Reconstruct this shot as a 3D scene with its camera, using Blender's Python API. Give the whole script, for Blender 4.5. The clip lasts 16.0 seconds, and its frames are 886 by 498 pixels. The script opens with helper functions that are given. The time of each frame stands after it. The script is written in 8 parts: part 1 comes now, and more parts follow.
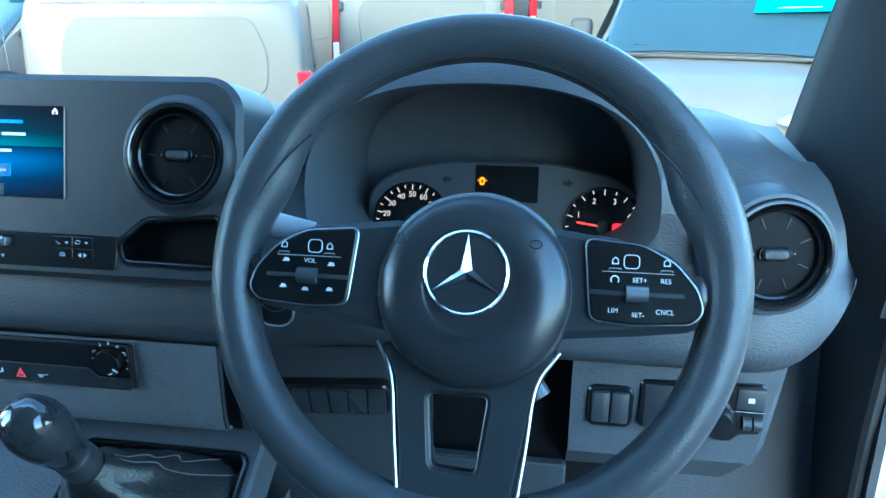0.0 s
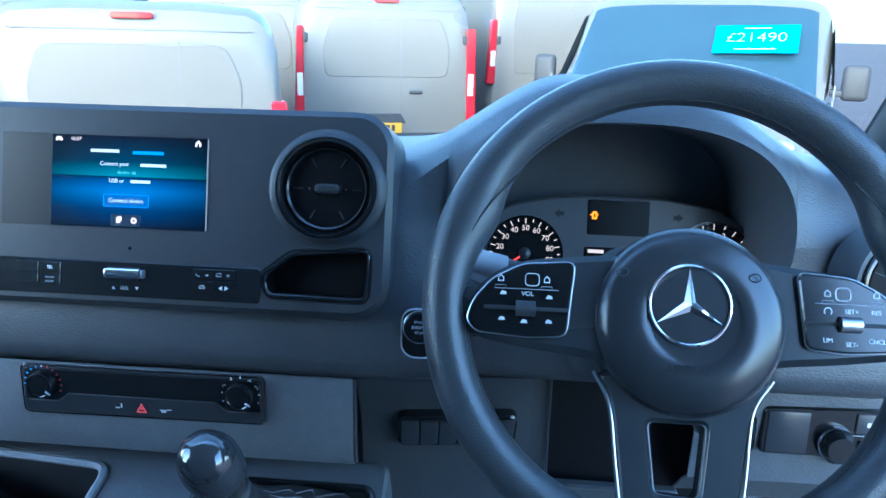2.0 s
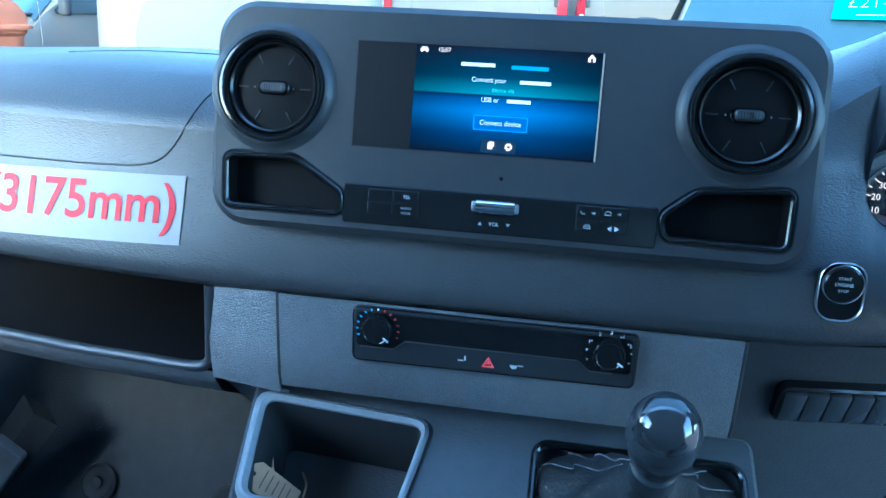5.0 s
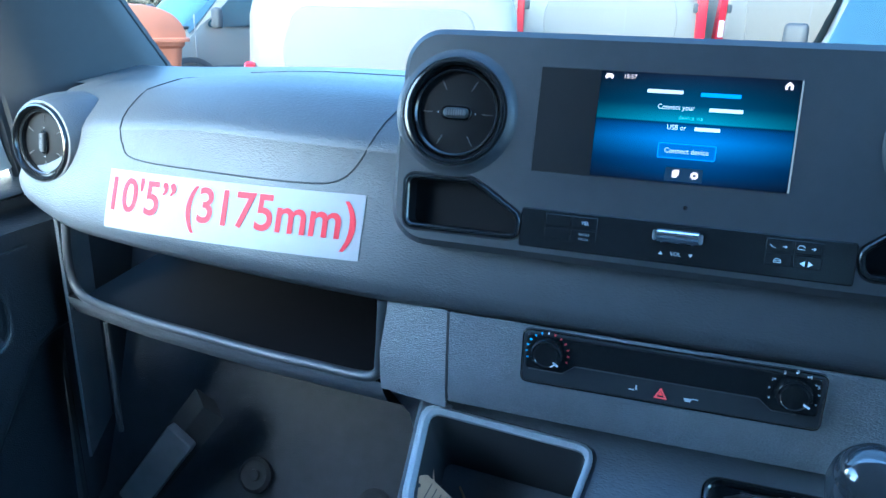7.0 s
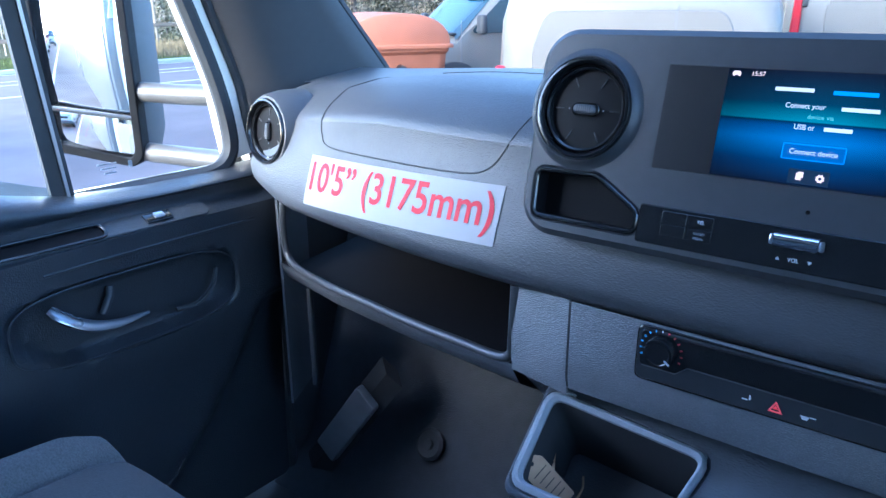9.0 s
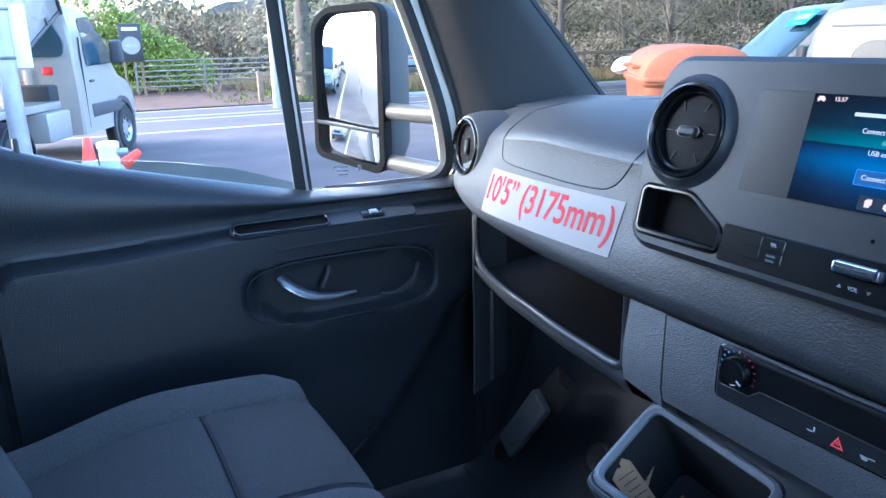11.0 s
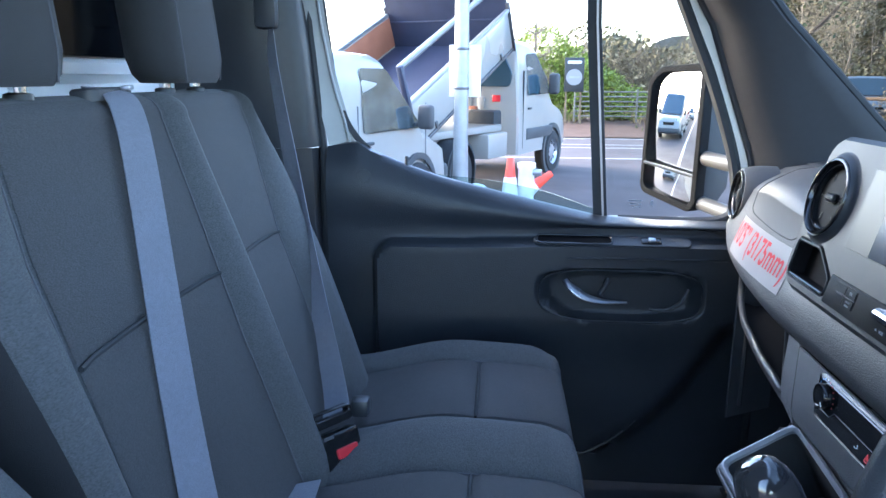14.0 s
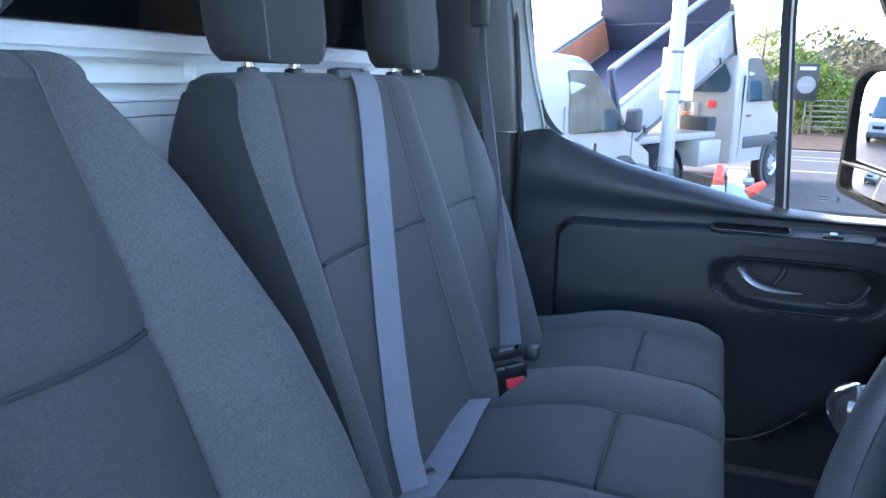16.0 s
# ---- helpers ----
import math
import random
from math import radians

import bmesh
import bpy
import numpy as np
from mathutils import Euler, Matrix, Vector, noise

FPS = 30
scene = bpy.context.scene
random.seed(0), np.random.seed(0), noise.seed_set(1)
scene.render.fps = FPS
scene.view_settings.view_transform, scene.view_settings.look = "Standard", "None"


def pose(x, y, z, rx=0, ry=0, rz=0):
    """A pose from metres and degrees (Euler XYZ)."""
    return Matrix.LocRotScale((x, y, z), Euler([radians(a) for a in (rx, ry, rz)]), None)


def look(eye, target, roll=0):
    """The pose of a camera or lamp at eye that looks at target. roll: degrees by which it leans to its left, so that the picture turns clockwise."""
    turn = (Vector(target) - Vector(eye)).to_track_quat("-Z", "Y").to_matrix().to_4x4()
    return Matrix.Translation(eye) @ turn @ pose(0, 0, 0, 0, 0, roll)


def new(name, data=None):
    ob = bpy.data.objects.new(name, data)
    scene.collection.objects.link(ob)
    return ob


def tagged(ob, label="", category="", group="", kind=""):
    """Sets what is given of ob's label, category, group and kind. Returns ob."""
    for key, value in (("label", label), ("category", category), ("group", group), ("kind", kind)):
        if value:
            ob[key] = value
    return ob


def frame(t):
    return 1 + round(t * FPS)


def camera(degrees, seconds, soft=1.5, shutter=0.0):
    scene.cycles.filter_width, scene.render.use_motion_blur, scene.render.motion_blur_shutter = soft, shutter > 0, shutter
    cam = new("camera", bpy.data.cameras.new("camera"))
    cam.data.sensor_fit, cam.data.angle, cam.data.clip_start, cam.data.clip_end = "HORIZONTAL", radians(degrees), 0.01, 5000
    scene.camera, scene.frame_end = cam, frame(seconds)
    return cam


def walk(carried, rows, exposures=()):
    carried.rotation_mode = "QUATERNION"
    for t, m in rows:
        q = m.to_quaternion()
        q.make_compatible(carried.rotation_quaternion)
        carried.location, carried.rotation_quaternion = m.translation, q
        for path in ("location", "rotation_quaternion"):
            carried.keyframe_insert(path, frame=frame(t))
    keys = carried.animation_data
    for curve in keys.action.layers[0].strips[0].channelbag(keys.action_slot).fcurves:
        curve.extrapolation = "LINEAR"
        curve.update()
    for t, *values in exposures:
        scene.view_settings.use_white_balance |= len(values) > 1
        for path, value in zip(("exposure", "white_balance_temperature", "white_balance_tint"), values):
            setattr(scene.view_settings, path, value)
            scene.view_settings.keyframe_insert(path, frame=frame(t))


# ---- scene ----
cam = camera(62.0, 16.0)
PATH = [
    (0, (-0.001, 0.009, 1.614), (-0.302, 1.879, 0.972), -0.1),
    (0.5, (-0.032, -0.011, 1.621), (-0.295, 1.873, 1.004), 0.0),
    (1, (-0.061, -0.049, 1.634), (-0.267, 1.852, 1.045), 0.4),
    (1.5, (-0.101, -0.061, 1.634), (-0.273, 1.849, 1.063), 0.8),
    (2, (-0.191, -0.03, 1.62), (-0.346, 1.883, 1.057), 1.3),
    (2.5, (-0.276, -0.003, 1.604), (-0.431, 1.909, 1.036), 1.8),
    (3, (-0.331, 0.004, 1.592), (-0.494, 1.913, 1.02), 2.1),
    (3.5, (-0.388, 0.01, 1.571), (-0.583, 1.913, 0.986), 2.2),
    (4, (-0.445, 0.017, 1.557), (-0.667, 1.908, 0.947), 2.4),
    (4.2, (-0.458, 0.017, 1.555), (-0.692, 1.902, 0.927), 2.4),
    (6.5, (-0.566, 0.032, 1.56), (-1.034, 1.864, 0.907), 1.9),
    (7, (-0.557, 0.008, 1.57), (-1.152, 1.807, 0.93), 1.4),
    (7.5, (-0.543, -0.01, 1.56), (-1.288, 1.735, 0.927), 0.9),
    (8, (-0.514, -0.007, 1.564), (-1.397, 1.671, 0.93), 0.4),
    (8.5, (-0.469, -0.007, 1.569), (-1.511, 1.579, 0.938), -0.1),
    (8.7, (-0.453, 0.001, 1.57), (-1.552, 1.547, 0.936), -0.3),
    (10.8, (-0.249, 0.094, 1.567), (-1.915, 1.052, 1.012), -1.1),
    (11, (-0.227, 0.093, 1.565), (-1.93, 0.989, 1.02), -1.2),
    (11.5, (-0.146, 0.081, 1.572), (-1.931, 0.82, 1.051), -1.0),
    (12, (-0.057, 0.089, 1.59), (-1.9, 0.675, 1.08), -0.9),
    (12.5, (0.038, 0.12, 1.61), (-1.856, 0.525, 1.109), -0.8),
    (13, (0.08, 0.165, 1.616), (-1.847, 0.388, 1.13), -0.5),
    (13.5, (0.108, 0.211, 1.614), (-1.834, 0.262, 1.14), -0.1),
    (14, (0.151, 0.25, 1.613), (-1.79, 0.105, 1.156), 0.4),
    (14.5, (0.205, 0.285, 1.613), (-1.715, -0.055, 1.171), 0.9),
    (15, (0.251, 0.307, 1.612), (-1.635, -0.186, 1.163), 1.4),
    (15.5, (0.29, 0.328, 1.607), (-1.563, -0.272, 1.156), 1.6),
    (16, (0.343, 0.326, 1.588), (-1.485, -0.343, 1.132), 1.4),
]
walk(cam, [(t, look(eye, target, roll)) for t, eye, target, roll in PATH], [(0.0, 4.32, 4950.0, -14.0), (1.0, 4.30, 4900.0, -8.0), (3.0, 4.36, 4750.0, 0.0), (4.0, 4.5, 4600.0, -10.0), (6.5, 4.58, 4600.0, -10.0), (8.5, 4.3, 4800.0, 8.0), (12.5, 3.83, 5700.0, 10.0), (14.5, 3.95, 6000.0, 12.0), (16.0, 4.05, 6000.0, 14.0)])

# ---- world, sun, exposure ----
SUN_AZ, SUN_EL = radians(200), radians(24)      # low winter sun behind the cab
world = bpy.data.worlds.new("sky")
scene.world = world
world.use_nodes = True
wn = world.node_tree
sky = wn.nodes.new("ShaderNodeTexSky")
sky.sky_type = "NISHITA"
sky.sun_disc = False
sky.sun_elevation, sky.sun_rotation = SUN_EL, SUN_AZ
sky.air_density, sky.dust_density, sky.ozone_density = 1.0, 2.0, 2.0
wn.links.new(sky.outputs[0], wn.nodes["Background"].inputs[0])
wn.nodes["Background"].inputs[1].default_value = 0.15
sun_data = bpy.data.lights.new("sun", "SUN")
sun_data.energy, sun_data.angle, sun_data.color = 0.15, radians(14), (1.0, 0.88, 0.74)
sun = new("sun", sun_data)
sun_dir = Vector((math.sin(SUN_AZ) * math.cos(SUN_EL), math.cos(SUN_AZ) * math.cos(SUN_EL), math.sin(SUN_EL)))
sun.matrix_world = look(sun_dir * 50, (0, 0, 0))

# ---- materials ----
def material(name, base, rough=0.5, metal=0.0, vary=0.15, grain=40.0, bump=0.0, bump_scale=400.0, cells=False, island=0.0, coat=0.0, spec=0.5, deep=0.001):
    m = bpy.data.materials.new(name)
    m.use_nodes = True
    nt = m.node_tree
    b = nt.nodes["Principled BSDF"]
    b.inputs["Roughness"].default_value, b.inputs["Metallic"].default_value = rough, metal
    b.inputs["Coat Weight"].default_value = coat
    b.inputs["Specular IOR Level"].default_value = spec
    tc = nt.nodes.new("ShaderNodeTexCoord")
    n1 = nt.nodes.new("ShaderNodeTexNoise")
    n1.inputs["Scale"].default_value, n1.inputs["Detail"].default_value = grain, 6
    n2 = nt.nodes.new("ShaderNodeTexNoise")
    n2.inputs["Scale"].default_value, n2.inputs["Detail"].default_value = grain / 9, 3
    nt.links.new(tc.outputs["Object"], n1.inputs["Vector"])
    nt.links.new(tc.outputs["Object"], n2.inputs["Vector"])
    add = nt.nodes.new("ShaderNodeMath")
    nt.links.new(n1.outputs["Fac"], add.inputs[0])
    nt.links.new(n2.outputs["Fac"], add.inputs[1])
    ramp = nt.nodes.new("ShaderNodeMapRange")
    ramp.inputs["From Min"].default_value, ramp.inputs["From Max"].default_value = 0.6, 1.4
    ramp.inputs["To Min"].default_value, ramp.inputs["To Max"].default_value = 1 - vary, 1 + vary
    nt.links.new(add.outputs[0], ramp.inputs["Value"])
    mix = nt.nodes.new("ShaderNodeVectorMath")
    mix.operation = "SCALE"
    mix.inputs[0].default_value = base
    nt.links.new(ramp.outputs[0], mix.inputs["Scale"])
    out = mix.outputs[0]
    if island:
        oi = nt.nodes.new("ShaderNodeNewGeometry")
        r2 = nt.nodes.new("ShaderNodeMapRange")
        r2.inputs["To Min"].default_value, r2.inputs["To Max"].default_value = 1 - island, 1 + island
        nt.links.new(oi.outputs["Random Per Island"], r2.inputs["Value"])
        mm = nt.nodes.new("ShaderNodeVectorMath")
        mm.operation = "SCALE"
        nt.links.new(out, mm.inputs[0])
        nt.links.new(r2.outputs[0], mm.inputs["Scale"])
        out = mm.outputs[0]
    nt.links.new(out, b.inputs["Base Color"])
    rr_ = nt.nodes.new("ShaderNodeMapRange")
    rr_.inputs["To Min"].default_value, rr_.inputs["To Max"].default_value = max(0.02, rough - 0.08), min(1, rough + 0.08)
    nt.links.new(n2.outputs["Fac"], rr_.inputs["Value"])
    nt.links.new(rr_.outputs[0], b.inputs["Roughness"])
    if bump:
        bp = nt.nodes.new("ShaderNodeBump")
        bp.inputs["Strength"].default_value, bp.inputs["Distance"].default_value = bump, deep
        if cells:
            v = nt.nodes.new("ShaderNodeTexVoronoi")
            v.feature = "SMOOTH_F1"
            v.inputs["Scale"].default_value = bump_scale
            squash, warp, wn_ = nt.nodes.new("ShaderNodeMapping"), nt.nodes.new("ShaderNodeVectorMath"), nt.nodes.new("ShaderNodeTexNoise")
            squash.inputs["Scale"].default_value = (0.5, 1.0, 1.15)
            wn_.inputs["Scale"].default_value = bump_scale * 0.4
            warp.operation = "MULTIPLY_ADD"
            warp.inputs[1].default_value = (1.6 / bump_scale,) * 3
            nt.links.new(tc.outputs["Object"], squash.inputs["Vector"])
            nt.links.new(tc.outputs["Object"], wn_.inputs["Vector"])
            nt.links.new(wn_.outputs["Color"], warp.inputs[0])
            nt.links.new(squash.outputs[0], warp.inputs[2])
            nt.links.new(warp.outputs[0], v.inputs["Vector"])
            nt.links.new(v.outputs["Distance"], bp.inputs["Height"])
        else:
            v = nt.nodes.new("ShaderNodeTexNoise")
            v.inputs["Scale"].default_value, v.inputs["Detail"].default_value = bump_scale, 4
            nt.links.new(tc.outputs["Object"], v.inputs["Vector"])
            nt.links.new(v.outputs["Fac"], bp.inputs["Height"])
        nt.links.new(bp.outputs[0], b.inputs["Normal"])
    return m


def weave(name, base, rough, scale):
    """Woven cloth: fine short ribs in the bump, mottled colour, soft sheen."""
    m = material(name, base, rough, vary=0.11, grain=160)
    nt = m.node_tree
    b = nt.nodes["Principled BSDF"]
    tc = nt.nodes.new("ShaderNodeTexCoord")
    rib = nt.nodes.new("ShaderNodeTexNoise")
    rib.inputs["Scale"].default_value, rib.inputs["Detail"].default_value = scale * 2.2, 3
    stretch = nt.nodes.new("ShaderNodeMapping")
    stretch.inputs["Scale"].default_value = (0.45, 1, 1.4)
    nt.links.new(tc.outputs["Object"], stretch.inputs["Vector"])
    nt.links.new(stretch.outputs[0], rib.inputs["Vector"])
    bp = nt.nodes.new("ShaderNodeBump")
    bp.inputs["Strength"].default_value, bp.inputs["Distance"].default_value = 0.6, 0.0017
    nt.links.new(rib.outputs["Fac"], bp.inputs["Height"])
    nt.links.new(bp.outputs[0], b.inputs["Normal"])
    tone, dye = nt.nodes.new("ShaderNodeMapRange"), nt.nodes.new("ShaderNodeVectorMath")
    tone.inputs["From Min"].default_value, tone.inputs["From Max"].default_value = 0.3, 0.7
    tone.inputs["To Min"].default_value, tone.inputs["To Max"].default_value = 0.72, 1.28
    dye.operation = "SCALE"
    nt.links.new(rib.outputs["Fac"], tone.inputs["Value"])
    nt.links.new(b.inputs["Base Color"].links[0].from_socket, dye.inputs[0])
    nt.links.new(tone.outputs[0], dye.inputs["Scale"])
    nt.links.new(dye.outputs[0], b.inputs["Base Color"])
    b.inputs["Sheen Weight"].default_value = 0.05
    b.inputs["Sheen Roughness"].default_value = 0.5
    return m


def glow(name, colour, strength, base=(0.01, 0.01, 0.01)):
    m = bpy.data.materials.new(name)
    m.use_nodes = True
    b = m.node_tree.nodes["Principled BSDF"]
    b.inputs["Base Color"].default_value = (*base, 1)
    b.inputs["Roughness"].default_value = 0.3
    b.inputs["Emission Color"].default_value = (*colour, 1)
    b.inputs["Emission Strength"].default_value = strength
    return m


def clear_glass(name, tint=(1, 1, 1), rough=0.0, gloss=0.06):
    """A thin pane: mostly clear, with a weak mirror that grows at grazing angles."""
    m = bpy.data.materials.new(name)
    m.use_nodes = True
    nt = m.node_tree
    nt.nodes.remove(nt.nodes["Principled BSDF"])
    out = nt.nodes["Material Output"]
    tr, gl, mx, fr, pw, sc = (nt.nodes.new(k) for k in ("ShaderNodeBsdfTransparent", "ShaderNodeBsdfGlossy", "ShaderNodeMixShader", "ShaderNodeLayerWeight", "ShaderNodeMath", "ShaderNodeMath"))
    tr.inputs[0].default_value = (*tint, 1)
    gl.inputs["Roughness"].default_value = rough
    pw.operation, sc.operation = "POWER", "MULTIPLY_ADD"
    pw.inputs[1].default_value, sc.inputs[1].default_value, sc.inputs[2].default_value = 4.0, 0.5, gloss * 0.5
    nt.links.new(fr.outputs["Facing"], pw.inputs[0])
    nt.links.new(pw.outputs[0], sc.inputs[0])
    nt.links.new(sc.outputs[0], mx.inputs[0])
    nt.links.new(tr.outputs[0], mx.inputs[1])
    nt.links.new(gl.outputs[0], mx.inputs[2])
    nt.links.new(mx.outputs[0], out.inputs[0])
    return m


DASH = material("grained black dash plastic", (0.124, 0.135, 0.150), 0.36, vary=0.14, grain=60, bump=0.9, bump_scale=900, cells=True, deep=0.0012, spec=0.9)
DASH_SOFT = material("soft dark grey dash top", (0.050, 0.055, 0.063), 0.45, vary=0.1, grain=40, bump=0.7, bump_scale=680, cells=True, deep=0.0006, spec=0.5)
TRIM = material("satin black trim plastic", (0.036, 0.039, 0.044), 0.42, vary=0.12, grain=80, bump=0.12, bump_scale=600)
PANEL = material("grained black lower panel", (0.070, 0.077, 0.088), 0.45, vary=0.12, grain=60, bump=0.5, bump_scale=500, cells=True)
DOOR_TRIM = material("grained black door plastic", (0.024, 0.028, 0.034), 0.36, vary=0.12, grain=60, bump=0.5, bump_scale=520, cells=True)
GLOSS = material("piano black plastic", (0.0075, 0.0082, 0.0092), 0.18, vary=0.1, grain=90)
VOID = material("matt black recess", (0.0222, 0.0247, 0.0281), 0.8, vary=0.1)
LEATHER = material("grained black wheel leather", (0.048, 0.052, 0.058), 0.33, vary=0.15, grain=50, bump=0.35, bump_scale=1100, cells=True, deep=0.0008)
AIRBAG = material("grained airbag cover", (0.026, 0.028, 0.032), 0.25, vary=0.1, grain=50, bump=0.25, bump_scale=1500, cells=True, deep=0.0003)
VENT_DISC = material("black vent disc", (0.005, 0.005, 0.006), 0.55, vary=0.1, spec=0.12)
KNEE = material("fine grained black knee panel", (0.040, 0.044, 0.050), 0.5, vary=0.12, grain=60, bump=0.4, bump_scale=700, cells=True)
# Near-black: recess shade put into the colour; also the mirror rim.
RECESS_RIM_BLACK = material("near-black for recess shade and mirror rim", (0.006, 0.006, 0.007), 0.7, vary=0.1, spec=0.12)
KNOB = material("smoked silver knob shell", (0.030, 0.031, 0.034), 0.12, 0.0, vary=0.08, coat=1.0)
HOOD = material("dull grey hood lining", (0.10, 0.108, 0.12), 0.6, vary=0.1, grain=60, spec=0.3)
SATIN_BLACK = material("satin black switch plate", (0.0276, 0.0307, 0.0350), 0.26, vary=0.1)
JOINT = material("grey panel gap", (0.20, 0.20, 0.21), 0.8, vary=0.1)
CHROME = material("chrome", (0.75, 0.77, 0.8), 0.12, 1.0, vary=0.05)
SATIN = material("satin silver", (0.5, 0.52, 0.55), 0.3, 1.0, vary=0.08)
DARK_METAL = material("dark metal", (0.12, 0.12, 0.13), 0.4, 1.0, vary=0.2)
CLOTH = weave("charcoal seat cloth", (0.042, 0.042, 0.044), 0.8, 300)
HEAD_CLOTH = weave("dark headrest cloth", (0.022, 0.022, 0.023), 0.75, 560)
CLOTH_DARK = weave("darker seat side cloth", (0.016, 0.016, 0.018), 0.8, 620)
CLOTH_SIDE = weave("dark grey ribbed bolster cloth", (0.068, 0.071, 0.074), 0.88, 230)
WEBBING = weave("grey belt webbing", (0.17, 0.178, 0.215), 0.55, 700)
STITCH = material("grey stitch", (0.09, 0.09, 0.1), 0.8)
RUBBER = material("black rubber seal", (0.0258, 0.0287, 0.0327), 0.65, vary=0.2, bump=0.1)
CARPET = material("black rubber floor mat", (0.05, 0.056, 0.066), 0.75, vary=0.2, bump=0.6, bump_scale=700, cells=True)
# White set far below real paint, to hold the outdoor brightness down.
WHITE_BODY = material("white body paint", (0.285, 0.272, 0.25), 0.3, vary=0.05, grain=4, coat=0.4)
WHITE_WALL = material("white painted steel", (0.86, 0.87, 0.87), 0.4, vary=0.05, grain=12)
CREAM = material("white door jamb paint", (0.82, 0.79, 0.70), 0.35, vary=0.06, grain=15)
PILLAR = material("grey pillar trim", (0.032, 0.034, 0.038), 0.6, vary=0.08, grain=70, bump=0.25, bump_scale=700)
LABEL = material("white sticker paper", (0.255, 0.25, 0.262), 0.42, vary=0.02, spec=0.25)
RED_INK = material("red ink", (0.50, 0.02, 0.035), 0.5, vary=0.06, spec=0.15)
PRINT = material("white printed marks", (0.65, 0.67, 0.7), 0.5)
PRINT_DIM = material("grey printed marks", (0.28, 0.29, 0.31), 0.5)
RED_PLASTIC = material("red plastic", (0.6, 0.03, 0.04), 0.35)
BLUE_INK = material("blue printed marks", (0.1, 0.4, 0.75), 0.5)
TAG = material("buff card tag", (0.46, 0.29, 0.17), 0.75, vary=0.12, grain=90)
CAR_GLASS = material("dark car glass", (0.03, 0.06, 0.08), 0.04, vary=0.2, grain=2, coat=0.6)
BULK_GLASS = material("black tinted rear glass", (0.004, 0.005, 0.007), 0.08, vary=0.1, spec=0.05)
LIGHT_RED = material("red lamp lens", (0.55, 0.015, 0.03), 0.15, vary=0.15, grain=20, coat=0.6)
LAMP = material("clear headlamp", (0.55, 0.6, 0.65), 0.1, 0.3, vary=0.35, grain=30)
PLATE = material("yellow number plate", (0.75, 0.42, 0.03), 0.4, vary=0.05)
BUMPER = material("dark grey bumper plastic", (0.05, 0.052, 0.056), 0.6, vary=0.12)
TYRE = material("tyre rubber", (0.022, 0.022, 0.023), 0.8, vary=0.2)
RIM = material("silver wheel trim", (0.45, 0.46, 0.48), 0.35, 0.8, vary=0.1)
CYAN_CARD = material("cyan price card", (0.02, 0.45, 0.70), 0.4, vary=0.03)
NAVY = material("navy tipper bed paint", (0.025, 0.03, 0.055), 0.5, vary=0.2, grain=6)
GALV = material("galvanised steel", (0.30, 0.31, 0.32), 0.45, 0.6, vary=0.15, grain=12)
ORANGE = material("faded orange skip plastic", (0.50, 0.17, 0.085), 0.6, vary=0.18, grain=6)
CONE = material("red orange cone plastic", (0.78, 0.065, 0.03), 0.45, vary=0.1)
CONE_WHITE = material("white cone sleeve", (0.75, 0.75, 0.74), 0.5, vary=0.08)
BRICK = material("rust brown steel", (0.30, 0.11, 0.06), 0.8, vary=0.2, grain=5)
TARMAC = material("worn tarmac", (0.095, 0.079, 0.076), 0.9, spec=0.15, vary=0.3, grain=1.2, bump=0.6, bump_scale=60)
ROAD = material("road tarmac", (0.100, 0.084, 0.081), 0.9, spec=0.15, vary=0.2, grain=1.5, bump=0.4, bump_scale=60)
MARK = material("white road paint", (0.36, 0.36, 0.35), 0.6, vary=0.15, grain=5)
SOIL = material("verge soil and dead leaves", (0.085, 0.075, 0.032), 0.95, vary=0.4, grain=1.5, bump=0.8, bump_scale=20, spec=0.08)
GRASS = material("rough winter grass", (0.085, 0.10, 0.022), 0.9, vary=0.4, grain=2, island=0.4)
DRY = material("dry grass", (0.24, 0.17, 0.08), 0.9, vary=0.3, grain=2, island=0.35)
BARK = material("grey brown bark", (0.12, 0.095, 0.075), 0.9, vary=0.3, grain=8, bump=0.8, bump_scale=40)
LEAF = material("dark winter leaves", (0.055, 0.075, 0.03), 0.75, vary=0.3, grain=2, island=0.5)
LEAF_BRIGHT = material("yellow green laurel leaves", (0.19, 0.235, 0.03), 0.6, vary=0.3, grain=2, island=0.45)
TWIG = material("bare brown twigs", (0.27, 0.225, 0.165), 0.9, vary=0.3, grain=3, island=0.4)
WOOD = material("weathered fence timber", (0.17, 0.115, 0.07), 0.85, vary=0.25, grain=10, bump=0.4, bump_scale=60)
SIGN = material("black sign board", (0.02, 0.022, 0.025), 0.5, vary=0.1)
GLASS = clear_glass("green tinted side glass", (0.74, 0.77, 0.76))
# Darker than real glass, to hold down the brightness of the view outside.
SCREEN_GLASS = clear_glass("darkened windscreen glass", (0.40, 0.40, 0.385))
# Darker copy of the white paint; dimming and sun's warmth are in the colour.
DIM_WHITE_BODY = material("white van paint dimmed and warmed", (0.18, 0.172, 0.157), 0.3, vary=0.06, grain=3, coat=0.4)
# Opaque; its mottled pale tone stands for sky and trees through the glass.
SIDE_GLASS = material("opaque side glass with sky in its tone", (0.20, 0.26, 0.29), 0.06, 0.75, vary=0.6, grain=5, coat=0.5)
POST = material("satin black post cover", (0.020, 0.022, 0.027), 0.36, vary=0.08, grain=70, bump=0.1, bump_scale=700)
